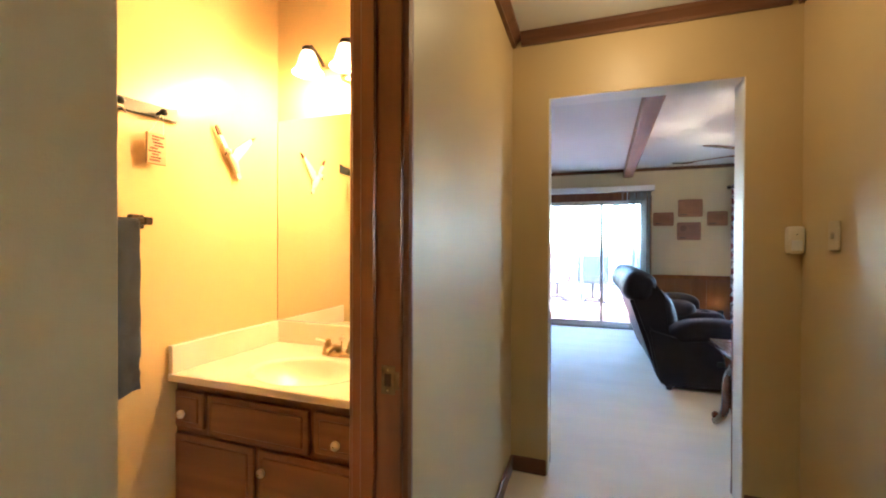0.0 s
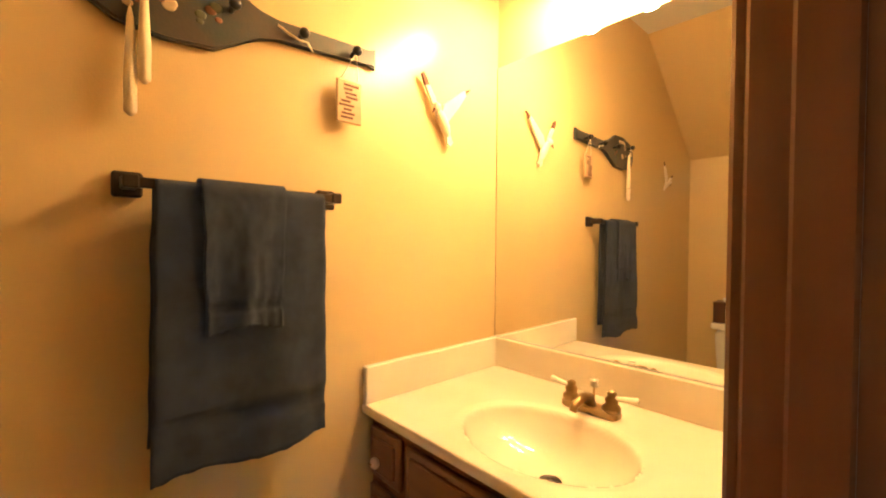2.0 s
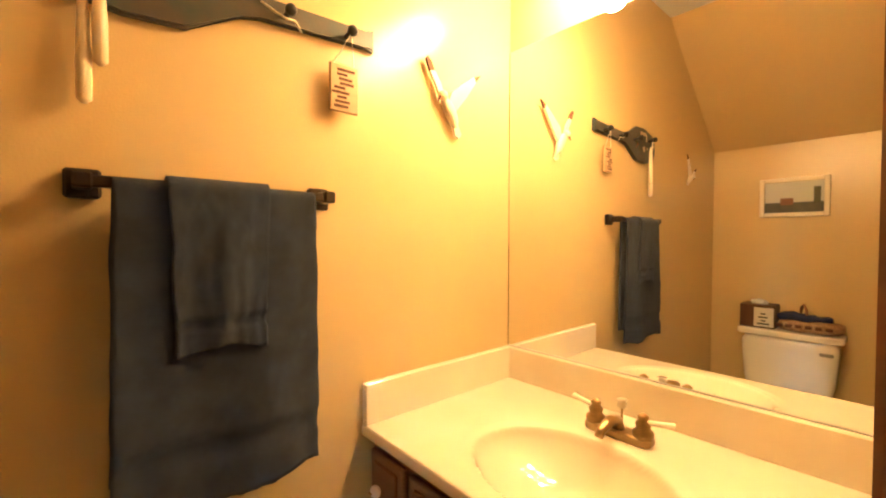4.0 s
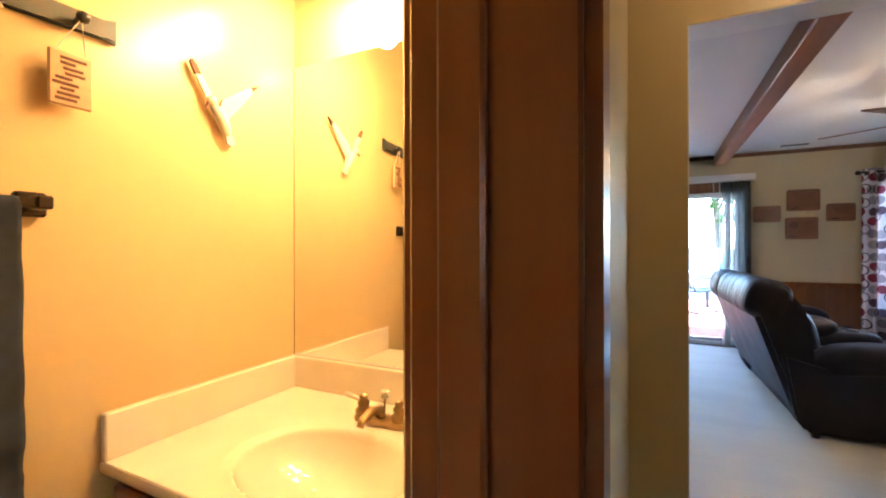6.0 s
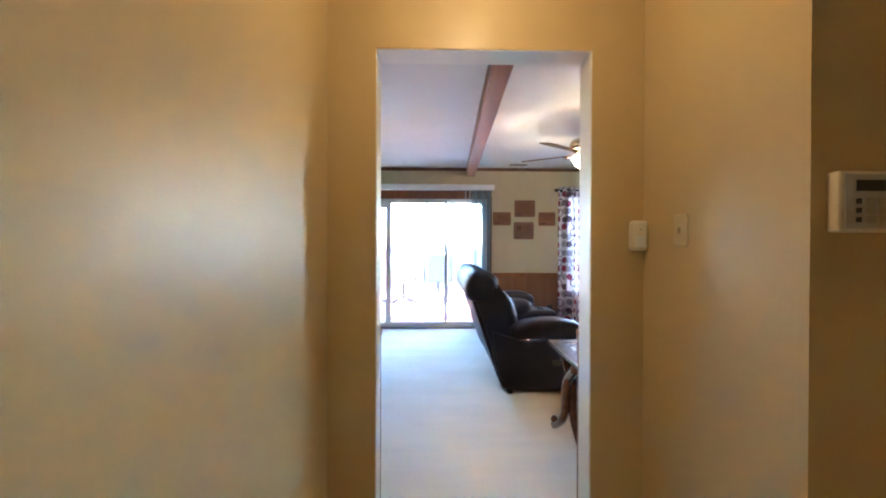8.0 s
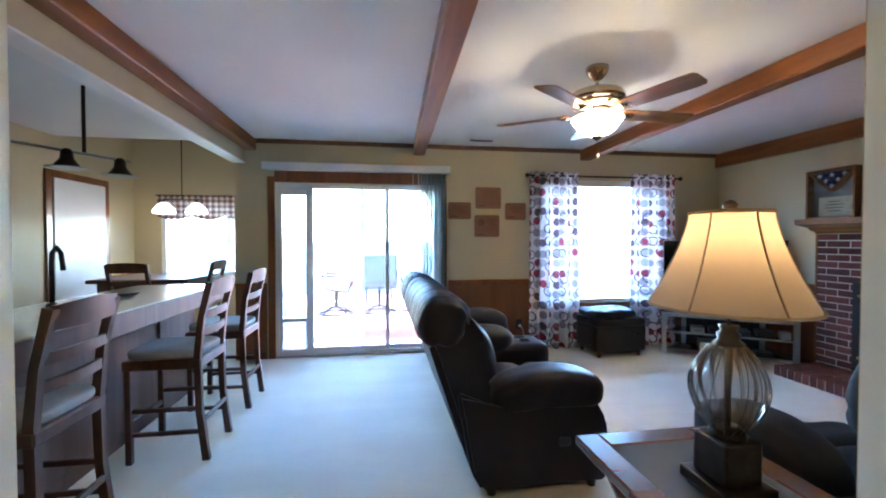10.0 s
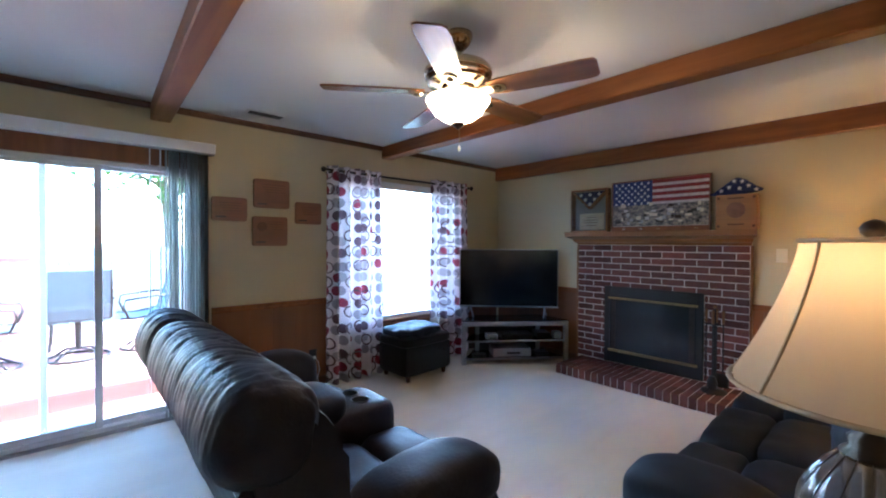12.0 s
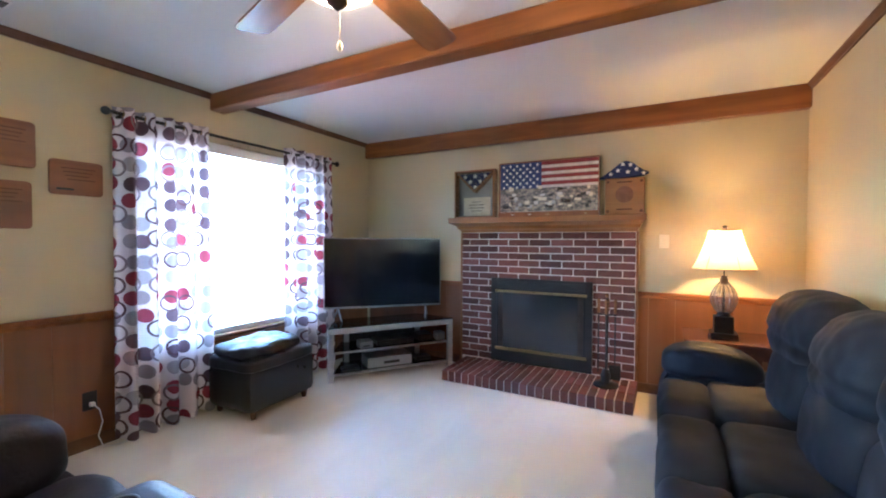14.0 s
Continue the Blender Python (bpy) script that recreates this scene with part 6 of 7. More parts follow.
M_TOWEL.node_tree.nodes["Principled BSDF"].inputs["Sheen Roughness"].default_value = 0.6


def towel(name, label, y0, y1, top, low, out, back, seed, flare=0.03):
    """A towel folded over the bar: front and back leaf with soft folds and a woven band."""
    root = thing(name, label, "towel", "towels on the bar")
    xb = BATH_W + 0.061
    b = bmesh.new()
    ny, nl = 40, 90
    path = []
    for k in range(nl + 1):
        t = k / nl
        if t < 0.58:
            path.append((out, low + (top - low) * t / 0.58))
        elif t < 0.66:
            a = math.pi * (t - 0.58) / 0.08
            path.append((out * math.cos(a), top + out * 0.8 * math.sin(a)))
        else:
            path.append((-out * 0.9, top - (top - back) * (t - 0.66) / 0.34))
    g = []
    for j in range(ny + 1):
        s = j / ny
        col = []
        for k, (dx, z) in enumerate(path):
            h = min((top - z) / (top - low), 1.0)
            w = 0.009 * h * math.sin(9 * s + seed + 1.5 * h) + 0.006 * h * noise.noise(Vector((s * 6 + seed, z * 5, 0)))
            w += 0.0018 * noise.noise(Vector((s * 70 * (y1 - y0) + seed, z * 45, 3))) + 0.0025 * h * h * math.sin(22 * s + 3 * math.sin(5 * s + seed))
            spread = (s - 0.5) * flare * h + 0.003 * noise.noise(Vector((z * 14, seed + (0 if s < 0.5 else 9), 1)))
            edge = (0.007 * math.sin(7 * s + seed * 2) + 0.004 * noise.noise(Vector((s * 22, seed, 0)))) * max(0.0, 1 - k / 6)
            band = -0.005 if 0.12 < (z - low) / (top - low) < 0.20 and k < nl * 0.55 else 0.0
            col.append(b.verts.new((xb + dx + (w if dx > 0 else -abs(w) * 0.2) + band, y0 + (y1 - y0) * s + spread, z + edge)))
        g.append(col)
    for j in range(ny):
        for k in range(nl):
            b.faces.new((g[j][k], g[j + 1][k], g[j + 1][k + 1], g[j][k + 1]))
    cl = part("cloth", b, M_TOWEL, root, smooth=True)
    mod = cl.modifiers.new("thick", "SOLIDIFY")
    mod.thickness = 0.008
    return root


towel("bath_towel", "slate blue bath towel hung over the bar", -1.740, -1.420, 1.332, 0.80, 0.020, 0.86, 0.4, 0.016)
towel("hand_towel", "folded slate blue hand towel over the bath towel", -1.668, -1.512, 1.330, 1.065, 0.034, 1.12, 2.1, -0.018)

pd = thing("paddle_rack", "dark green boat paddle with pegs used as a wall rack", "paddle rack")
PZ = 1.722
out_ = [(-1.245, PZ + 0.026), (-1.262, PZ + 0.022), (-1.275, PZ + 0.014), (-1.50, PZ + 0.016), (-1.54, PZ + 0.024), (-1.63, PZ + 0.078), (-1.72, PZ + 0.085), (-1.80, PZ + 0.066), (-1.832, PZ + 0.03), (-1.838, PZ - 0.01), (-1.825, PZ - 0.045), (-1.79, PZ - 0.068), (-1.72, PZ - 0.082), (-1.63, PZ - 0.080), (-1.54, PZ - 0.026), (-1.50, PZ - 0.018), (-1.275, PZ - 0.016), (-1.262, PZ - 0.022), (-1.245, PZ - 0.026)]
b = bmesh.new()
out_ = [(y, z - 0.026 * (-1.25 - y) / 0.58) for y, z in out_]
extrude_poly(b, out_, BATH_W + 0.001, BATH_W + 0.019, "x")
bmesh.ops.bevel(b, geom=[e for e in b.edges if abs(e.verts[0].co.x - e.verts[1].co.x) < 1e-6], offset=0.004, segments=2, affect="EDGES")
pb = part("paddle", b, surf("dark_green_paint", (0.035, 0.05, 0.052), (0.06, 0.05, 0.045), rough=0.4, scale=14, bump=0.1, spread=0.12), pd)
for y, z in ((-1.318, PZ - 0.012), (-1.455, PZ - 0.016), (-1.60, PZ - 0.008), (-1.76, PZ + 0.010)):
    q = part("peg", rod(bmesh.new(), (BATH_W + 0.018, y, z), (BATH_W + 0.045, y, z + 0.003), 0.006), M_BLACK, pd)
    bb = bmesh.new()
    bmesh.ops.create_uvsphere(bb, u_segments=12, v_segments=8, radius=0.012, matrix=Matrix.Translation((BATH_W + 0.048, y, z + 0.003)))
    part("peg_head", bb, M_BLACK, q, smooth=True)
rnd = random.Random(11)
M_DECOR = [surf("painted_cream", (0.55, 0.42, 0.25), None, rough=0.6), surf("painted_rust", (0.22, 0.10, 0.06), None, rough=0.6), surf("painted_moss", (0.09, 0.10, 0.06), None, rough=0.6)]
for k in range(14):
    y, z = -1.62 - 0.19 * rnd.random(), PZ - 0.062 + 0.05 * rnd.random()
    bb = bmesh.new()
    bmesh.ops.create_uvsphere(bb, u_segments=8, v_segments=6, radius=rnd.uniform(0.007, 0.013), matrix=Matrix.Translation((BATH_W + 0.019, y, z)) @ Matrix.Diagonal((0.12, 1, 0.8, 1)))
    part("painted_spot", bb, M_DECOR[k % 3], pb, smooth=True)
part("painted_bird", box_bm(BATH_W + 0.0185, -1.725, PZ + 0.028, BATH_W + 0.0205, -1.665, PZ + 0.042, bevel=0.003), M_DECOR[0], pb)
part("painted_pole", box_bm(BATH_W + 0.0185, -1.735, PZ + 0.0, BATH_W + 0.0205, -1.728, PZ + 0.034), M_DECOR[0], pb)
tw = link("twine_bow", pipe(bmesh.new(), [(BATH_W + 0.024, -1.505, PZ - 0.004), (BATH_W + 0.028, -1.478, PZ - 0.018), (BATH_W + 0.032, -1.458, PZ - 0.026), (BATH_W + 0.031, -1.44, PZ - 0.024), (BATH_W + 0.028, -1.425, PZ - 0.042)], 0.0025, 6), M_PAPER, smooth=True)
tagged(tw, "small tan twine bow tied on the paddle", "twine")
M_WAX = surf("ivory_wax", (0.78, 0.70, 0.52), (0.72, 0.62, 0.44), rough=0.4, scale=8, bump=0.03)
for y, x, z0, z1 in ((-1.768, 0.026, 1.462, 1.655), (-1.748, 0.034, 1.522, 1.70)):
    c = thing("hanging_candle", "ivory taper candle hung by its wick from a peg", "candle", "candles on the paddle")
    part("wax", lathe(bmesh.new(), [(0.004, z0), (0.010, z0 + 0.006), (0.0105, z0 + 0.06), (0.006, z1 - 0.02), (0.002, z1)], (BATH_W + x, y, 0), 14), M_WAX, c, smooth=True)
    part("wick", rod(bmesh.new(), (BATH_W + x, y, z1 - 0.002), (BATH_W + 0.044, -1.76, PZ + 0.026), 0.0012, seg=5), M_PAPER, c)
tg = thing("wooden_tag", "small carved wooden tag hung on a string", "tag")
tb_ = part("tag_board", box_bm(BATH_W + 0.026, -1.366, 1.534, BATH_W + 0.034, -1.296, 1.640, bevel=0.003), wood("pale_tag_wood", (0.55, 0.38, 0.20), (0.42, 0.26, 0.12), axis=1, rough=0.6), tg)
rnd = random.Random(3)
for k in range(9):
    z = 1.544 + 0.0100 * k
    y = -1.361 + rnd.uniform(0, 0.02)
    part("carving", box_bm(BATH_W + 0.0335, y, z, BATH_W + 0.0355, y + rnd.uniform(0.02, 0.045), z + 0.005), M_BURN, tb_)
for y in (-1.356, -1.306):
    part("string", rod(bmesh.new(), (BATH_W + 0.030, y, 1.637), (BATH_W + 0.046, -1.320, PZ - 0.014), 0.0013, seg=5), M_PAPER, tg)

M_GULL = surf("white_painted_wood", (0.74, 0.68, 0.56), (0.66, 0.58, 0.45), rough=0.5, scale=14, bump=0.1)


def gull(m, size=1.0):
    """A carved gull in flight; local y along the wall, z up, x out of the wall."""
    root = thing("wall_gull", "carved white gull ornament with dark wing tips", "ornament", "gulls on the walls")
    b = bmesh.new()
    puff(b, -0.014, -0.016, -0.050, 0.014, 0.016, 0.046, power=2.2, n=10)
    for v in b.verts:
        v.co.y += 0.005 * math.cos(v.co.z * 30)
    bmesh.ops.transform(b, verts=b.verts, matrix=pose(0.017, 0.010, -0.026, 33, 0, 0))
    part("body", b, M_GULL, root, smooth=True)
    b = bmesh.new()
    bmesh.ops.create_uvsphere(b, u_segments=12, v_segments=8, radius=0.0145, matrix=Matrix.Translation((0.022, -0.016, 0.012)))
    hd = part("head", b, M_GULL, root, smooth=True)
    part("beak", rod(bmesh.new(), (0.024, -0.026, 0.006), (0.026, -0.037, -0.010), 0.005, 0.001, seg=8), M_BURN, hd)
    b = bmesh.new()
    extrude_poly(b, [(0.026, -0.060), (0.042, -0.056), (0.056, -0.082), (0.046, -0.094), (0.032, -0.088)], 0.012, 0.020, "x")
    part("tail", b, M_GULL, root)
    for pts, tip in (([(-0.020, 0.008), (-0.036, 0.036), (-0.056, 0.070), (-0.040, 0.074), (-0.018, 0.044), (-0.006, 0.010)], [(-0.056, 0.070), (-0.070, 0.100), (-0.064, 0.108), (-0.052, 0.096), (-0.040, 0.074)]),
                     ([(0.008, -0.006), (0.020, 0.030), (0.062, 0.062), (0.108, 0.094), (0.116, 0.080), (0.080, 0.030), (0.028, -0.030)], [(0.108, 0.094), (0.138, 0.106), (0.116, 0.080)])):
        w = part("wing", extrude_poly(bmesh.new(), pts, 0.010, 0.018, "x"), M_GULL, root)
        part("wing_tip", extrude_poly(bmesh.new(), tip, 0.010, 0.0175, "x"), M_BURN, w, "dark wing tip")
    root.matrix_basis = m @ Matrix.Diagonal((size, size, size, 1))
    return root


gull(pose(BATH_W + 0.001, -1.015, 1.632))
gull(pose(BATH_W + 0.001, -2.37, 1.62, 25, 0, 0), 0.8)
gull(pose(-0.345, -1.20, 1.72, 0, 0, 180), 0.9)

# ---- toilet corner, seen in the mirror ----
to = thing("toilet", "white ceramic toilet against the bathroom wall", "toilet")
M_CERAMIC = surf("white_ceramic", (0.80, 0.78, 0.74), (0.78, 0.75, 0.70), rough=0.12, scale=2, bump=0.0, rvar=0.03)
b = bmesh.new()
puff(b, -1.0, BATH_B + 0.005, 0.38, -0.56, BATH_B + 0.19, 0.70, power=8, n=10)
for v in b.verts:
    v.co.x = -0.78 + (v.co.x + 0.78) * (1 - 0.35 * max(0.70 - v.co.z, 0.0))
part("tank", b, M_CERAMIC, to, smooth=True)
b = bmesh.new()
puff(b, -1.015, BATH_B + 0.002, 0.695, -0.545, BATH_B + 0.205, 0.735, power=9, n=8)
part("tank_lid", b, M_CERAMIC, to, smooth=True)
part("flush_lever", box_bm(-0.64, BATH_B + 0.188, 0.63, -0.585, BATH_B + 0.205, 0.645, bevel=0.003), M_SILVER, to)
part("bowl", lathe(bmesh.new(), [(0.11, 0.0), (0.12, 0.05), (0.10, 0.15), (0.14, 0.27), (0.185, 0.37), (0.18, 0.39)], (-0.78, BATH_B + 0.42, 0), 28), M_CERAMIC, to, smooth=True)
b = bmesh.new()
puff(b, -0.975, BATH_B + 0.20, 0.388, -0.585, BATH_B + 0.66, 0.425, power=2.6, n=12)
part("seat", b, M_CERAMIC, to, smooth=True)
tx = thing("tissue_box", "dark tissue box cover with a white patterned front", "tissue box")
part("cover", box_bm(-1.005, BATH_B + 0.04, 0.736, -0.835, BATH_B + 0.17, 0.870, bevel=0.004), M_DARKWOOD, tx)
fr_ = part("front_panel", box_bm(-0.935, BATH_B + 0.170, 0.745, -0.842, BATH_B + 0.174, 0.855), M_PAPER, tx)
for z, w in ((0.815, 0.012), (0.795, 0.022), (0.775, 0.012), (0.757, 0.03)):
    part("pattern", box_bm(-0.89 - w, BATH_B + 0.173, z, -0.89 + w, BATH_B + 0.176, z + 0.008), M_BLACK, fr_)
b = bmesh.new()
puff(b, -0.96, BATH_B + 0.075, 0.858, -0.88, BATH_B + 0.135, 0.900, power=2, wrinkle=0.012, n=8, freq=30)
part("tissue", b, M_WHITE, tx, smooth=True)
bk = thing("woven_basket", "tan woven basket with a patterned band and handle", "basket")
b = bmesh.new()
puff(b, -0.83, BATH_B + 0.03, 0.736, -0.55, BATH_B + 0.17, 0.80, power=4, n=10)
bt = part("bowl", b, surf("woven_straw", (0.42, 0.28, 0.13), (0.25, 0.14, 0.06), rough=0.8, scale=60, bump=0.6), bk, smooth=True)
for k in range(6):
    part("band_link", rod(bmesh.new(), (-0.83 + 0.042 * k, BATH_B + 0.173, 0.77), (-0.803 + 0.042 * k, BATH_B + 0.173, 0.77), 0.009, 0.009, seg=8), M_BURN, bt)
part("handle", pipe(bmesh.new(), [(-0.74, BATH_B + 0.05, 0.79), (-0.735, BATH_B + 0.07, 0.86), (-0.72, BATH_B + 0.10, 0.885), (-0.705, BATH_B + 0.13, 0.86), (-0.70, BATH_B + 0.15, 0.79)], 0.007, 8), M_PLAQUE, bk, smooth=True)
b = bmesh.new()
puff(b, -0.84, BATH_B + 0.045, 0.79, -0.60, BATH_B + 0.155, 0.835, power=2.4, wrinkle=0.02, n=10, freq=20)
part("cloth_roll", b, M_NAVY, bk, smooth=True)
pf = thing("framed_picture", "small seaside picture in a cream frame", "picture")
for a in ((-0.95, 1.39, -0.925, 1.62), (-0.655, 1.39, -0.63, 1.62), (-0.925, 1.39, -0.655, 1.415), (-0.925, 1.595, -0.655, 1.62)):
    part("frame_bar", box_bm(a[0], BATH_B + 0.001, a[1], a[2], BATH_B + 0.022, a[3], bevel=0.003), M_WAX, pf)
part("sky_field", box_bm(-0.925, BATH_B + 0.004, 1.475, -0.655, BATH_B + 0.010, 1.595), surf("pale_sky_paint", (0.45, 0.50, 0.52), (0.55, 0.52, 0.45), rough=0.5), pf)
part("sea_field", box_bm(-0.925, BATH_B + 0.004, 1.415, -0.655, BATH_B + 0.010, 1.475), surf("dark_sea_paint", (0.06, 0.07, 0.06), (0.10, 0.09, 0.06), rough=0.5, scale=30), pf)
part("painted_house", box_bm(-0.85, BATH_B + 0.009, 1.46, -0.79, BATH_B + 0.012, 1.50), M_DECOR[1], pf)
part("painted_tree", box_bm(-0.70, BATH_B + 0.009, 1.47, -0.67, BATH_B + 0.012, 1.56, bevel=0.0015), M_DECOR[2], pf)

# ---- bar stools ----
M_SEATPAD = surf("grey_seat_pad", (0.34, 0.33, 0.33), (0.27, 0.26, 0.26), rough=0.8, scale=12, fine=300, bump=0.4)


def bar_stool():
    """Local: x towards the back posts (0 at the posts), y across."""
    root = thing("bar_stool", "dark wooden ladder-back bar stool with padded seat", "bar stool", "stools at the counter")
    W, S = 0.40, 0.63
    for y in (0.0, W - 0.035):
        b = bmesh.new()
        pts = [(0.03, 0.0), (-0.005, 0.30), (-0.012, S), (0.012, 0.85), (0.060, 1.075), (0.098, 1.065), (0.046, 0.85), (0.026, S), (0.032, 0.30), (0.07, 0.0)]
        pts = [(p[0] - 0.03, p[1]) for p in pts]
        extrude_poly(b, pts, y, y + 0.035, "y")
        part("back_post", b, M_DARKWOOD, root)
    for z, h, dx in ((0.985, 0.095, 0.044), (0.855, 0.045, 0.012), (0.745, 0.045, -0.006)):
        b = bmesh.new()
        n_ = 8
        lo, hi = [], []
        for i in range(n_ + 1):
            s = i / n_
            bow = 0.022 * math.sin(math.pi * s)
            y = 0.02 + (W - 0.04) * s
            lift = 0.012 * math.sin(math.pi * s) if h > 0.08 else 0
            for lst, ex in ((lo, -0.009), (hi, 0.009)):
                lst.append((b.verts.new((dx + bow + ex, y, z)), b.verts.new((dx + bow + ex + 0.012 * (h > 0.08), y, z + h + lift))))
        for i in range(n_):
            b.faces.new((lo[i][0], lo[i + 1][0], lo[i + 1][1], lo[i][1]))
            b.faces.new((hi[i][0], hi[i][1], hi[i + 1][1], hi[i + 1][0]))
            b.faces.new((lo[i][1], lo[i + 1][1], hi[i + 1][1], hi[i][1]))
            b.faces.new((lo[i][0], hi[i][0], hi[i + 1][0], lo[i + 1][0]))
        part("top_rail" if h > 0.08 else "slat", b, M_DARKWOOD, root, smooth=True, angle=40)
    for y in (0.0, W - 0.035):
        part("front_leg", box_bm(-0.42, y, 0.0, -0.385, y + 0.035, S - 0.05, bevel=0.004), M_DARKWOOD, root)
    part("seat_frame", box_bm(-0.43, -0.005, S - 0.075, 0.0, W + 0.005, S - 0.015, bevel=0.008), M_DARKWOOD, root)
    b = bmesh.new()
    puff(b, -0.435, -0.008, S - 0.02, -0.005, W + 0.008, S + 0.045, power=4.5, n=10)
    part("seat", b, M_SEATPAD, root, "padded grey seat", smooth=True)
    for z in (0.16, 0.30):
        for y in (0.01, W - 0.03):
            part("stretcher", box_bm(-0.39, y, z, 0.0, y + 0.02, z + 0.025, bevel=0.003), M_DARKWOOD, root)
    for x in (-0.41, -0.01):
        part("foot_rail", box_bm(x, 0.03, 0.22, x + 0.02, W - 0.03, 0.25, bevel=0.003), M_DARKWOOD, root)
    return root


stool = bar_stool()
stool.matrix_basis = pose(-0.735, 2.345, 0)
copy_thing(stool, pose(-0.725, 3.11, 0))
copy_thing(stool, pose(-0.93, 1.42, 0))

bar = thing("bar_counter", "dark wooden kitchen bar with a pale glossy counter", "counter")
part("worktop", box_bm(-1.80, 1.1, 0.885, -1.10, 3.72, 0.925, bevel=0.008, seg=2), surf("pale_laminate", (0.55, 0.50, 0.42), (0.46, 0.41, 0.34), rough=0.15, scale=18, fine=120, bump=0.02, rvar=0.05), bar)
part("edge_band", box_bm(-1.098, 1.1, 0.80, -1.075, 3.72, 0.921, bevel=0.004), M_DARKWOOD, bar)
part("cabinet_body", box_bm(-1.75, 1.15, 0.0, -1.32, 3.68, 0.884), M_DARKWOOD, bar)
for k in range(4):
    part("back_panel", box_bm(-1.32, 1.20 + 0.62 * k, 0.10, -1.305, 1.78 + 0.62 * k, 0.85, bevel=0.005), M_DARKWOOD, bar)
fk = thing("kitchen_faucet", "tall dark gooseneck kitchen faucet", "faucet")
b = bmesh.new()
pipe(b, [(-1.62, 2.5, 0.925), (-1.62, 2.5, 1.18), (-1.60, 2.48, 1.25), (-1.55, 2.44, 1.28), (-1.50, 2.40, 1.25), (-1.48, 2.385, 1.15)], 0.013, 10)
part("neck", b, M_BRONZE, fk, smooth=True)
part("base", lathe(bmesh.new(), [(0.03, 0.925), (0.03, 0.94), (0.018, 0.95)], (-1.62, 2.5, 0), 16), M_BRONZE, fk, smooth=True)
cb = thing("dark_bowl", "small dark dish on the counter", "dish")
part("dish", lathe(bmesh.new(), [(0.05, 0.9255), (0.09, 0.935), (0.11, 0.95), (0.105, 0.952), (0.05, 0.938), (0.0, 0.937)], (-1.50, 2.95, 0), 20, close=False), M_BLACK, cb, smooth=True)

# ---- dining corner ----
dt = thing("dining_table", "tall dark wooden dining table", "dining table")
part("tabletop", box_bm(-2.75, 4.55, 0.86, -1.75, 5.45, 0.90, bevel=0.008, seg=2), M_DARKWOOD, dt)
part("apron", box_bm(-2.68, 4.62, 0.78, -1.82, 5.38, 0.86), M_DARKWOOD, dt)
for x in (-2.68, -1.90):
    for y in (4.62, 5.30):
        part("leg", box_bm(x, y, 0, x + 0.08, y + 0.08, 0.78, bevel=0.006), M_DARKWOOD, dt)
copy_thing(stool, pose(-1.62, 4.75, 0))
copy_thing(stool, pose(-2.45, 4.42, 0, 0, 0, -90))
w2 = thing("window_2", "bright white framed dining room window", "window", kind="structure")
part("window_frame", frame_bm(DWIN[0], DWIN[2], DWIN[1], DWIN[3], DIN_Y + 0.02, DIN_Y + 0.10, 0.045), M_WHITE, w2)
pane(DWIN[0] + 0.045, DWIN[2] + 0.045, DWIN[1] - 0.045, DWIN[3] - 0.045, DIN_Y + 0.06, w2)


def check_cloth():
    m, n, l, p = node_mat("brown_check_cloth")
    tc = n.new("ShaderNodeTexCoord")
    cols = []
    for axis in ("X", "Z"):
        w = n.new("ShaderNodeTexWave")
        w.bands_direction = axis
        w.inputs["Scale"].default_value = 4.0
        l.new(tc.outputs["Object"], w.inputs["Vector"])
        cols.append(w.outputs["Fac"])
    ad = n.new("ShaderNodeMath")
    ad.operation = "ADD"
    l.new(cols[0], ad.inputs[0])
    l.new(cols[1], ad.inputs[1])
    r = n.new("ShaderNodeValToRGB")
    r.color_ramp.elements[0].position, r.color_ramp.elements[0].color = 0.35, (0.13, 0.06, 0.05, 1)
    r.color_ramp.elements[1].position, r.color_ramp.elements[1].color = 0.95, (0.48, 0.38, 0.30, 1)
    h = n.new("ShaderNodeMath")
    h.operation = "MULTIPLY"
    h.inputs[1].default_value = 0.55
    l.new(ad.outputs[0], h.inputs[0])
    l.new(h.outputs[0], r.inputs["Fac"])
    l.new(r.outputs["Color"], p.inputs["Base Color"])
    p.inputs["Roughness"].default_value = 0.9
    t = n.new("ShaderNodeBsdfTranslucent")
    l.new(r.outputs["Color"], t.inputs["Color"])
    ms = n.new("ShaderNodeMixShader")
    ms.inputs["Fac"].default_value = 0.3
    l.new(p.outputs["BSDF"], ms.inputs[1])
    l.new(t.outputs["BSDF"], ms.inputs[2])
    l.new(ms.outputs["Shader"], n["Material Output"].inputs["Surface"])
    return m


vv = thing("window_valance", "brown checked gathered window valance", "valance")
b = bmesh.new()
g = []
for i in range(121):
    s = i / 120
    x = DWIN[0] - 0.03 + (DWIN[1] - DWIN[0] + 0.06) * s
    low = 1.66 - 0.05 * abs(math.sin(math.pi * 3 * s))
    g.append([b.verts.new((x, DIN_Y - 0.05 + 0.018 * math.sin(s * 90) * (0.5 + k / 4), 1.97 + (low - 1.97) * k / 4)) for k in range(5)])
for i in range(120):
    for k in range(4):
        b.faces.new((g[i][k], g[i][k + 1], g[i + 1][k + 1], g[i + 1][k]))
part("cloth", b, check_cloth(), vv, smooth=True)
part("rod", rod(bmesh.new(), (DWIN[0] - 0.05, DIN_Y - 0.04, 1.955), (DWIN[1] + 0.05, DIN_Y - 0.04, 1.955), 0.008), M_IRON, vv)
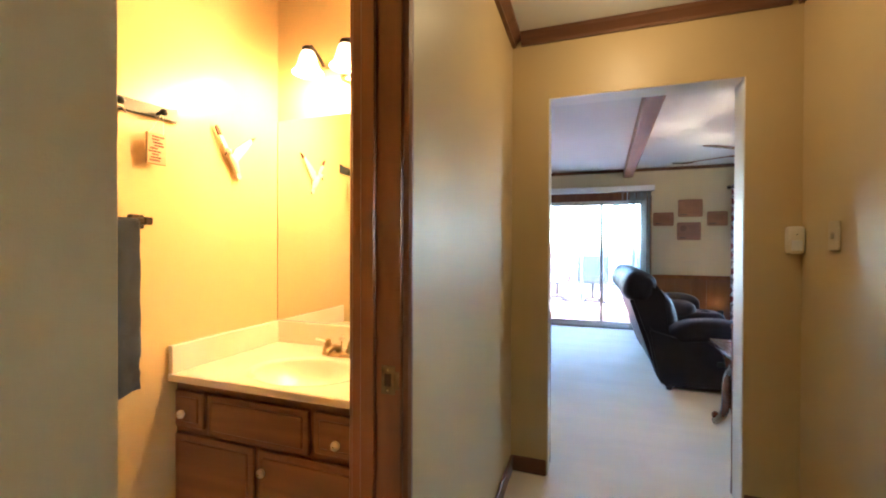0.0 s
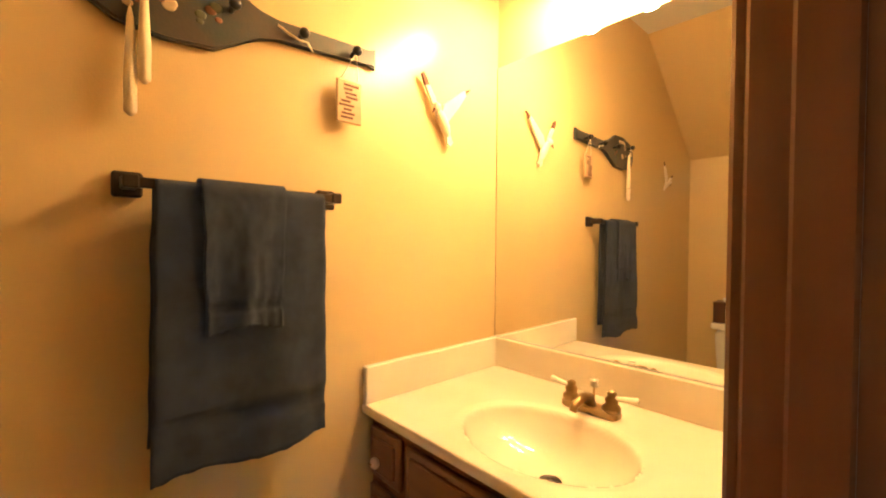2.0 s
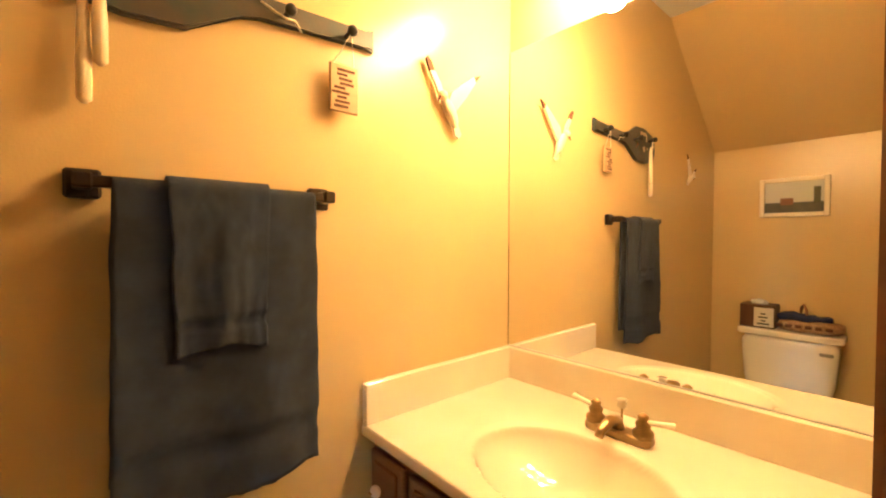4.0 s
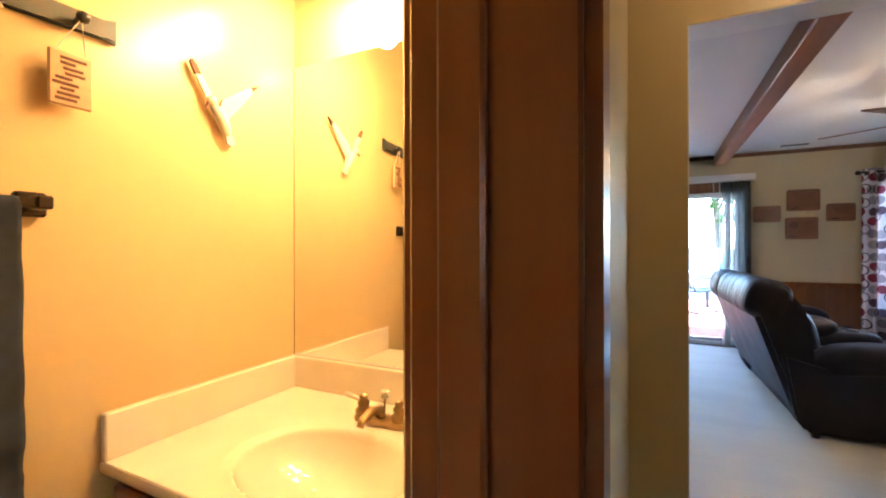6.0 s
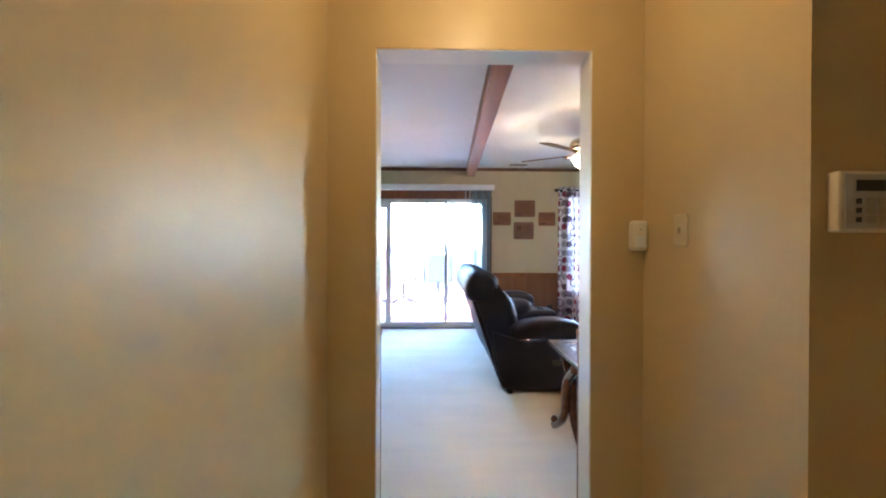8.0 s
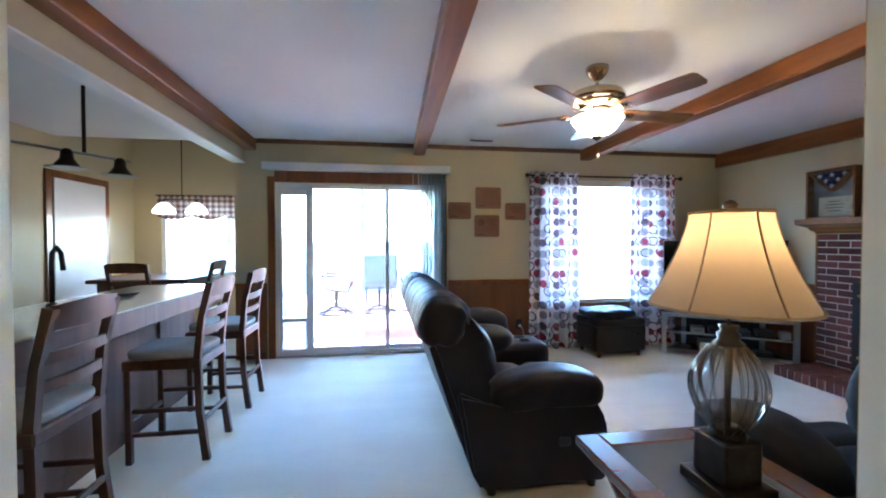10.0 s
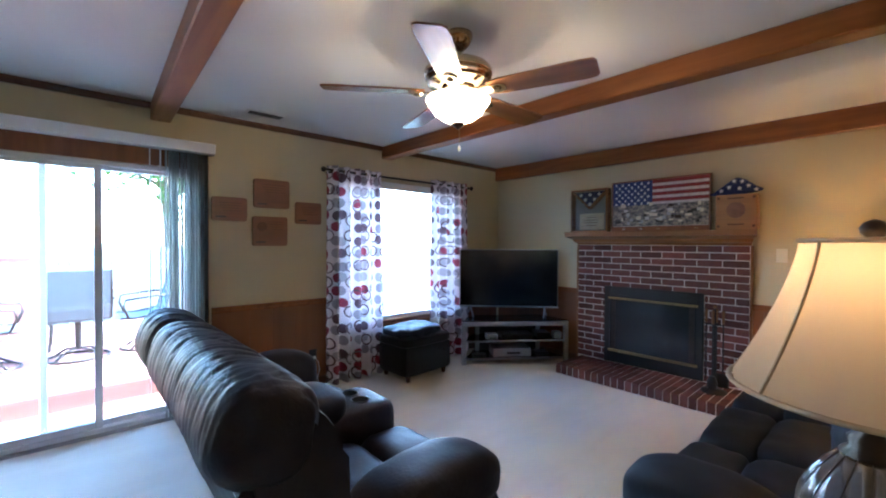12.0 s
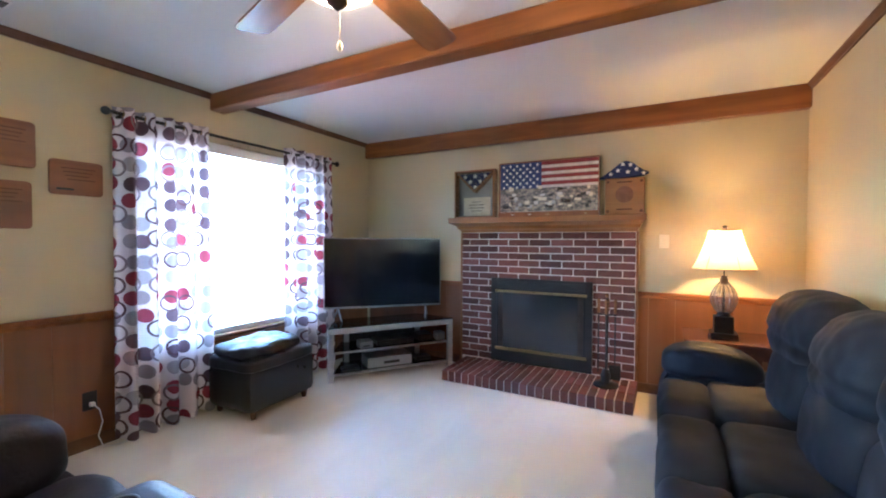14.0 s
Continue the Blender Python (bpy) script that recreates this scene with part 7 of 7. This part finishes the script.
M_PENDANT = glow_mat("lit_pendant_glass", (1.0, 0.86, 0.68), 0.06)
ch_ = thing("pendant_lamp", "hanging dining lamp with glowing glass shades", "pendant lamp")
part("stem", rod(bmesh.new(), (-2.15, 5.36, 1.84), (-2.15, 5.36, HIGH), 0.006), M_IRON, ch_)
part("cross_bar", rod(bmesh.new(), (-2.36, 5.36, 1.84), (-1.94, 5.36, 1.84), 0.008), M_IRON, ch_)
for x in (-2.36, -1.98):
    part("shade", lathe(bmesh.new(), [(0.03, 1.80), (0.07, 1.77), (0.115, 1.72), (0.13, 1.675), (0.12, 1.66), (0.0, 1.655)], (x, 5.36, 0), 22, close=False), M_PENDANT, ch_, smooth=True)
    part("socket", lathe(bmesh.new(), [(0.02, 1.79), (0.03, 1.80), (0.015, 1.84)], (x, 5.36, 0), 14), M_IRON, ch_)
pr = thing("pendant_rail", "black hanging rail light over the kitchen bar", "pendant lamp")
part("stem", rod(bmesh.new(), (-1.795, 3.07, 1.96), (-1.795, 3.07, CEIL), 0.012), M_IRON, pr)
part("rail", rod(bmesh.new(), (-2.05, 2.80, 1.97), (-1.60, 3.27, 1.935), 0.010), M_SILVER, pr)
for x, y, z in ((-1.645, 3.22, 1.90), (-1.86, 3.0, 1.92)):
    sp = part("shade", lathe(bmesh.new(), [(0.02, 0.05), (0.035, 0.03), (0.04, -0.02), (0.075, -0.07), (0.08, -0.085), (0.07, -0.08), (0.03, -0.02)], (x, y, z), 20, close=False), M_BRONZE, pr, "dark cone shade", smooth=True)
    part("glass_disc", lathe(bmesh.new(), [(0.12, -0.088), (0.12, -0.083), (0.07, -0.080)], (x, y, z), 24), M_SILVER, sp)
kd = thing("door_3", "white door in a dark wooden frame", "door", kind="structure")
part("leaf", box_bm(DIN_X + 0.003, 4.62, 0.01, DIN_X + 0.035, 5.44, 1.99, bevel=0.004), M_WHITE, kd)
for a in ((4.53, 0, 4.615, 2.07), (5.445, 0, 5.53, 2.07)):
    part("casing", box_bm(DIN_X + 0.001, a[0], a[1], DIN_X + 0.022, a[2], a[3], bevel=0.004), M_JAMB, kd)
part("casing", box_bm(DIN_X + 0.001, 4.615, 1.995, DIN_X + 0.022, 5.445, 2.07, bevel=0.004), M_JAMB, kd)
wainscot("wainscot_10", "x", DIN_X, 1, 5.54, DIN_Y - 0.02, 0.87)

# ---- hallway ceiling light ----
hl = thing("ceiling_light", "frosted dome ceiling light in the hallway", "ceiling light")
part("rim", lathe(bmesh.new(), [(0.15, CEIL), (0.155, CEIL - 0.01), (0.14, CEIL - 0.02)], (0.42, -0.56, 0), 28), M_BRASS, hl, smooth=True)
part("dome", lathe(bmesh.new(), [(0.135, CEIL - 0.02), (0.12, CEIL - 0.05), (0.07, CEIL - 0.075), (0.0, CEIL - 0.082)], (0.42, -0.56, 0), 28, close=False), glow_mat("lit_dome_glass", (1.0, 0.68, 0.34), 0.06), hl, "glowing frosted dome", smooth=True)

# ---- outdoors ----
M_GRASS = surf("grass", (0.06, 0.09, 0.03), (0.09, 0.11, 0.04), rough=0.95, scale=0.8, fine=40, bump=0.6)
b = bmesh.new()
for q in ((-400, 6.75, 400, 600), (-400, -500, -5.0, 6.75), (5.2, -500, 400, 6.75)):
    v = [b.verts.new((x, y, -0.55)) for x, y in ((q[0], q[1]), (q[2], q[1]), (q[2], q[3]), (q[0], q[3]))]
    b.faces.new(v)
structure("ground", b, M_GRASS, "grass lawn reaching away behind the house", "lawn")
M_DECK = random_tint(wood("red_deck_stain", (0.32, 0.16, 0.13), (0.24, 0.115, 0.095), axis=0, rough=0.6, ring=9), 0.85, 1.15)
deck = thing("deck", "red stained wooden deck with a step up from the door", "deck", kind="structure")
for k in range(7):
    part("landing_board", box_bm(-1.12, 4.68 + 0.135 * k, -0.13, 4.6, 4.81 + 0.135 * k, -0.10), M_DECK, deck)
part("riser", box_bm(-1.12, 5.615, -0.13, 4.6, 5.64, 0.03), M_DECK, deck)
for k in range(27):
    part("deck_board", box_bm(-1.12 if k < 5 else -2.2, 5.61 + 0.145 * k, 0.03, 4.6, 5.75 + 0.145 * k, 0.06), M_DECK, deck)
part("skirt", box_bm(-1.12, 9.50, -0.55, 4.6, 9.53, 0.03), M_DECK, deck)
for x in (-1.0, 1.7, 4.4):
    part("beam", box_bm(x, 4.68, -0.55, x + 0.1, 9.5, -0.131), M_DECK, deck)
tagged(link("door_mat", box_bm(-0.45, 4.72, -0.0995, 0.45, 5.18, -0.088, bevel=0.003), surf("blue_grey_mat", (0.20, 0.28, 0.32), (0.15, 0.21, 0.25), rough=1.0, fine=200, bump=0.6)), "blue-grey door mat on the deck landing", "door mat")
rail = thing("deck_screen", "red stained board screen at the deck edge", "fence")
for k in range(9):
    part("board", box_bm(-1.10 + 0.105 * k, 8.55, 0.061, -1.0 + 0.105 * k, 8.575, 1.15), M_DECK, rail)
part("cap", box_bm(-1.12, 8.52, 1.15, -0.15, 8.60, 1.19, bevel=0.004), M_DECK, rail)
fence = thing("fence", "pale grey wooden picket fence behind the deck", "fence")
M_FENCE = random_tint(wood("pale_fence_wood", (0.22, 0.225, 0.225), (0.16, 0.165, 0.165), axis=2, rough=0.9), 0.85, 1.1)
for k in range(110):
    x = -5.0 + 0.145 * k
    part("picket", box_bm(x, 10.6, -0.54, x + 0.13, 10.62, 1.25 + 0.02 * math.sin(k * 1.7)), M_FENCE, fence)
for z in (0.0, 0.95):
    part("rail", box_bm(-5.0, 10.62, z, 10.9, 10.66, z + 0.09), M_FENCE, fence)

M_SLING = surf("blue_grey_sling", (0.08, 0.115, 0.15), (0.06, 0.09, 0.12), rough=0.8, fine=300, bump=0.3)


def patio_chair(m):
    root = thing("patio_chair", "blue-grey sling patio chair on a swivel ring base", "patio chair", "chairs on the deck")
    for s in (-1, 1):
        part("side_frame", pipe(bmesh.new(), [(s * 0.29, 0.30, 1.02), (s * 0.29, 0.22, 0.75), (s * 0.29, 0.13, 0.46), (s * 0.29, -0.15, 0.41), (s * 0.29, -0.30, 0.42)], 0.014, 8), M_IRON, root, smooth=True)
        part("armrest", pipe(bmesh.new(), [(s * 0.31, 0.20, 0.68), (s * 0.32, 0.0, 0.67), (s * 0.32, -0.25, 0.64), (s * 0.31, -0.27, 0.55), (s * 0.29, -0.22, 0.42)], 0.014, 8), M_IRON, root, smooth=True)
    b = bmesh.new()
    prof = [(0.30, 1.02), (0.255, 0.88), (0.22, 0.74), (0.175, 0.58), (0.12, 0.465), (0.0, 0.425), (-0.16, 0.412), (-0.30, 0.42)]
    extrude_poly(b, prof + [(p[0] + 0.004, p[1] - 0.012) for p in reversed(prof)], -0.28, 0.28, "x")
    part("sling", b, M_SLING, root)
    part("pedestal", rod(bmesh.new(), (0, 0, 0.10), (0, 0, 0.41), 0.03), M_IRON, root)
    b = bmesh.new()
    pipe(b, [(0.28 * math.cos(2 * math.pi * i / 28), 0.28 * math.sin(2 * math.pi * i / 28), 0.015) for i in range(29)], 0.013, 8)
    part("ring_base", b, M_IRON, root, smooth=True)
    for a in range(4):
        c, s = math.cos(math.pi / 4 + a * math.pi / 2), math.sin(math.pi / 4 + a * math.pi / 2)
        part("spoke", pipe(bmesh.new(), [(0, 0, 0.12), (0.15 * c, 0.15 * s, 0.10), (0.28 * c, 0.28 * s, 0.018)], 0.012, 8), M_IRON, root, smooth=True)
    root.matrix_basis = m
    return root


pc = patio_chair(pose(0.31, 7.0, 0.06, 0, 0, 180))
copy_thing(pc, pose(-0.42, 6.95, 0.06, 0, 0, 90))
copy_thing(pc, pose(0.98, 7.15, 0.06, 0, 0, -90))
pt = thing("patio_table", "round metal patio table between the chairs", "patio table")
part("tabletop", lathe(bmesh.new(), [(0.50, 0.72), (0.51, 0.735), (0.50, 0.75)], (0.30, 7.75, 0.06), 36), M_SILVER, pt)
for a in range(4):
    c, s = math.cos(math.pi / 4 + a * math.pi / 2), math.sin(math.pi / 4 + a * math.pi / 2)
    part("leg", rod(bmesh.new(), (0.30 + 0.35 * c, 7.75 + 0.35 * s, 0.06), (0.30 + 0.30 * c, 7.75 + 0.30 * s, 0.78), 0.015), M_IRON, pt)
gc = thing("grill_cover", "dark blue covered grill on the deck", "grill")
b = bmesh.new()
puff(b, -1.60, 6.40, 0.061, -1.08, 6.85, 1.28, power=6, wrinkle=0.02, n=10)
part("cover", b, M_SLING, gc, smooth=True)

M_BARK = surf("bark", (0.12, 0.09, 0.065), (0.07, 0.05, 0.035), rough=0.95, scale=12, fine=60, bump=0.8, stretch=(1, 1, 0.3))
M_LEAF = cloth_mat("leaves", (0.07, 0.12, 0.03), (0.10, 0.13, 0.04), 0.4, fine=20)


def tree(x, y, h, seed):
    root = thing("tree", "leafy green garden tree beyond the fence", "tree", "garden trees")
    rnd = random.Random(seed)
    b = bmesh.new()
    pipe(b, [(x, y, -0.55), (x + 0.05, y, h * 0.25), (x - 0.08, y + 0.05, h * 0.5), (x + 0.05, y, h * 0.8)], [0.20, 0.16, 0.11, 0.04], 10)
    ends = []
    for k in range(9):
        a, z = rnd.uniform(0, 6.28), h * rnd.uniform(0.35, 0.75)
        e = (x + math.cos(a) * h * 0.28, y + math.sin(a) * h * 0.28, z + h * 0.18)
        pipe(b, [(x, y, z), ((x + e[0]) / 2, (y + e[1]) / 2, z + h * 0.06), e], [0.07, 0.045, 0.015], 6)
        ends.append(e)
    part("trunk", b, M_BARK, root, smooth=True)
    verts, faces = [], []
    for k in range(2600):
        e = rnd.choice(ends + [(x, y, h * 0.95)])
        r = h * 0.17
        p = Vector((e[0] + rnd.gauss(0, r * 0.7), e[1] + rnd.gauss(0, r * 0.7), e[2] + rnd.gauss(0, r * 0.5)))
        d = Vector((rnd.gauss(0, 1), rnd.gauss(0, 1), rnd.gauss(0, 0.6))).normalized()
        s = d.cross(Vector((0.3, 0.2, 0.9))).normalized() * rnd.uniform(0.05, 0.09)
        d *= rnd.uniform(0.10, 0.18)
        i = len(verts)
        verts += [tuple(p - d), tuple(p + s), tuple(p + d), tuple(p - s)]
        faces.append((i, i + 1, i + 2, i + 3))
    me = bpy.data.meshes.new("crown")
    me.from_pydata(verts, [], faces)
    me.materials.append(M_LEAF)
    cr = new("crown", me)
    cr.parent = root
    return root


tree(2.6, 17.0, 6.0, 1)
tree(3.2, 15.0, 6.5, 2)
tree(-4.5, 14.0, 6.0, 3)

# ---- bricks of the fireplace ----
_shared = {}


def brick_mesh(sx, sy, sz, bevel=0.003):
    key = (round(sx, 3), round(sy, 3), round(sz, 3))
    if key not in _shared:
        bm = box_bm(-sx / 2, -sy / 2, -sz / 2, sx / 2, sy / 2, sz / 2, bevel=bevel)
        me = bpy.data.meshes.new("brick")
        bmesh.ops.recalc_face_normals(bm, faces=bm.faces)
        bm.to_mesh(me)
        bm.free()
        me.materials.append(M_BRICK)
        _shared[key] = me
    return _shared[key]


def put_brick(x0, y0, z0, x1, y1, z1, parent, rnd):
    ob = new("brick", brick_mesh(x1 - x0, y1 - y0, z1 - z0))
    ob.parent = parent
    j = rnd.uniform(-0.0015, 0.0015)
    ob.matrix_basis = pose((x0 + x1) / 2 + j, (y0 + y1) / 2, (z0 + z1) / 2, rnd.uniform(-0.4, 0.4), rnd.uniform(-0.4, 0.4), 0)


_rnd = random.Random(20)
COURSES = 19
_ch = (FTOP - HZ) / COURSES
for r_ in range(COURSES):
    z0 = HZ + r_ * _ch + 0.005
    z1 = HZ + (r_ + 1) * _ch - 0.005
    y = FY0 - (0.1045 if r_ % 2 else 0.0)
    while y < FY1 - 0.02:
        a, c = max(y + 0.005, FY0 + 0.002), min(y + 0.204, FY1 - 0.002)
        y += 0.209
        spans = [(a, c)]
        if (z0 + z1) / 2 < BOX[3]:
            spans = [(a, min(c, BOX[0] - 0.003)), (max(a, BOX[1] + 0.003), c)]
        for s0, s1 in spans:
            if s1 - s0 > 0.025:
                put_brick(FX, s0, z0, FX + 0.022, s1, min(z1, FTOP - 0.002), fp, _rnd)
_n = 24
_pw = (3.20 - 1.57) / _n
for k in range(_n):
    y0 = 1.57 + k * _pw
    for x0, x1 in ((HX, HX + 0.19), (HX + 0.20, HX + 0.375), (HX + 0.385, FX - 0.016)):
        put_brick(x0, y0 + 0.0045, 0.002, x1, y0 + _pw - 0.0045, HZ, fp, _rnd)
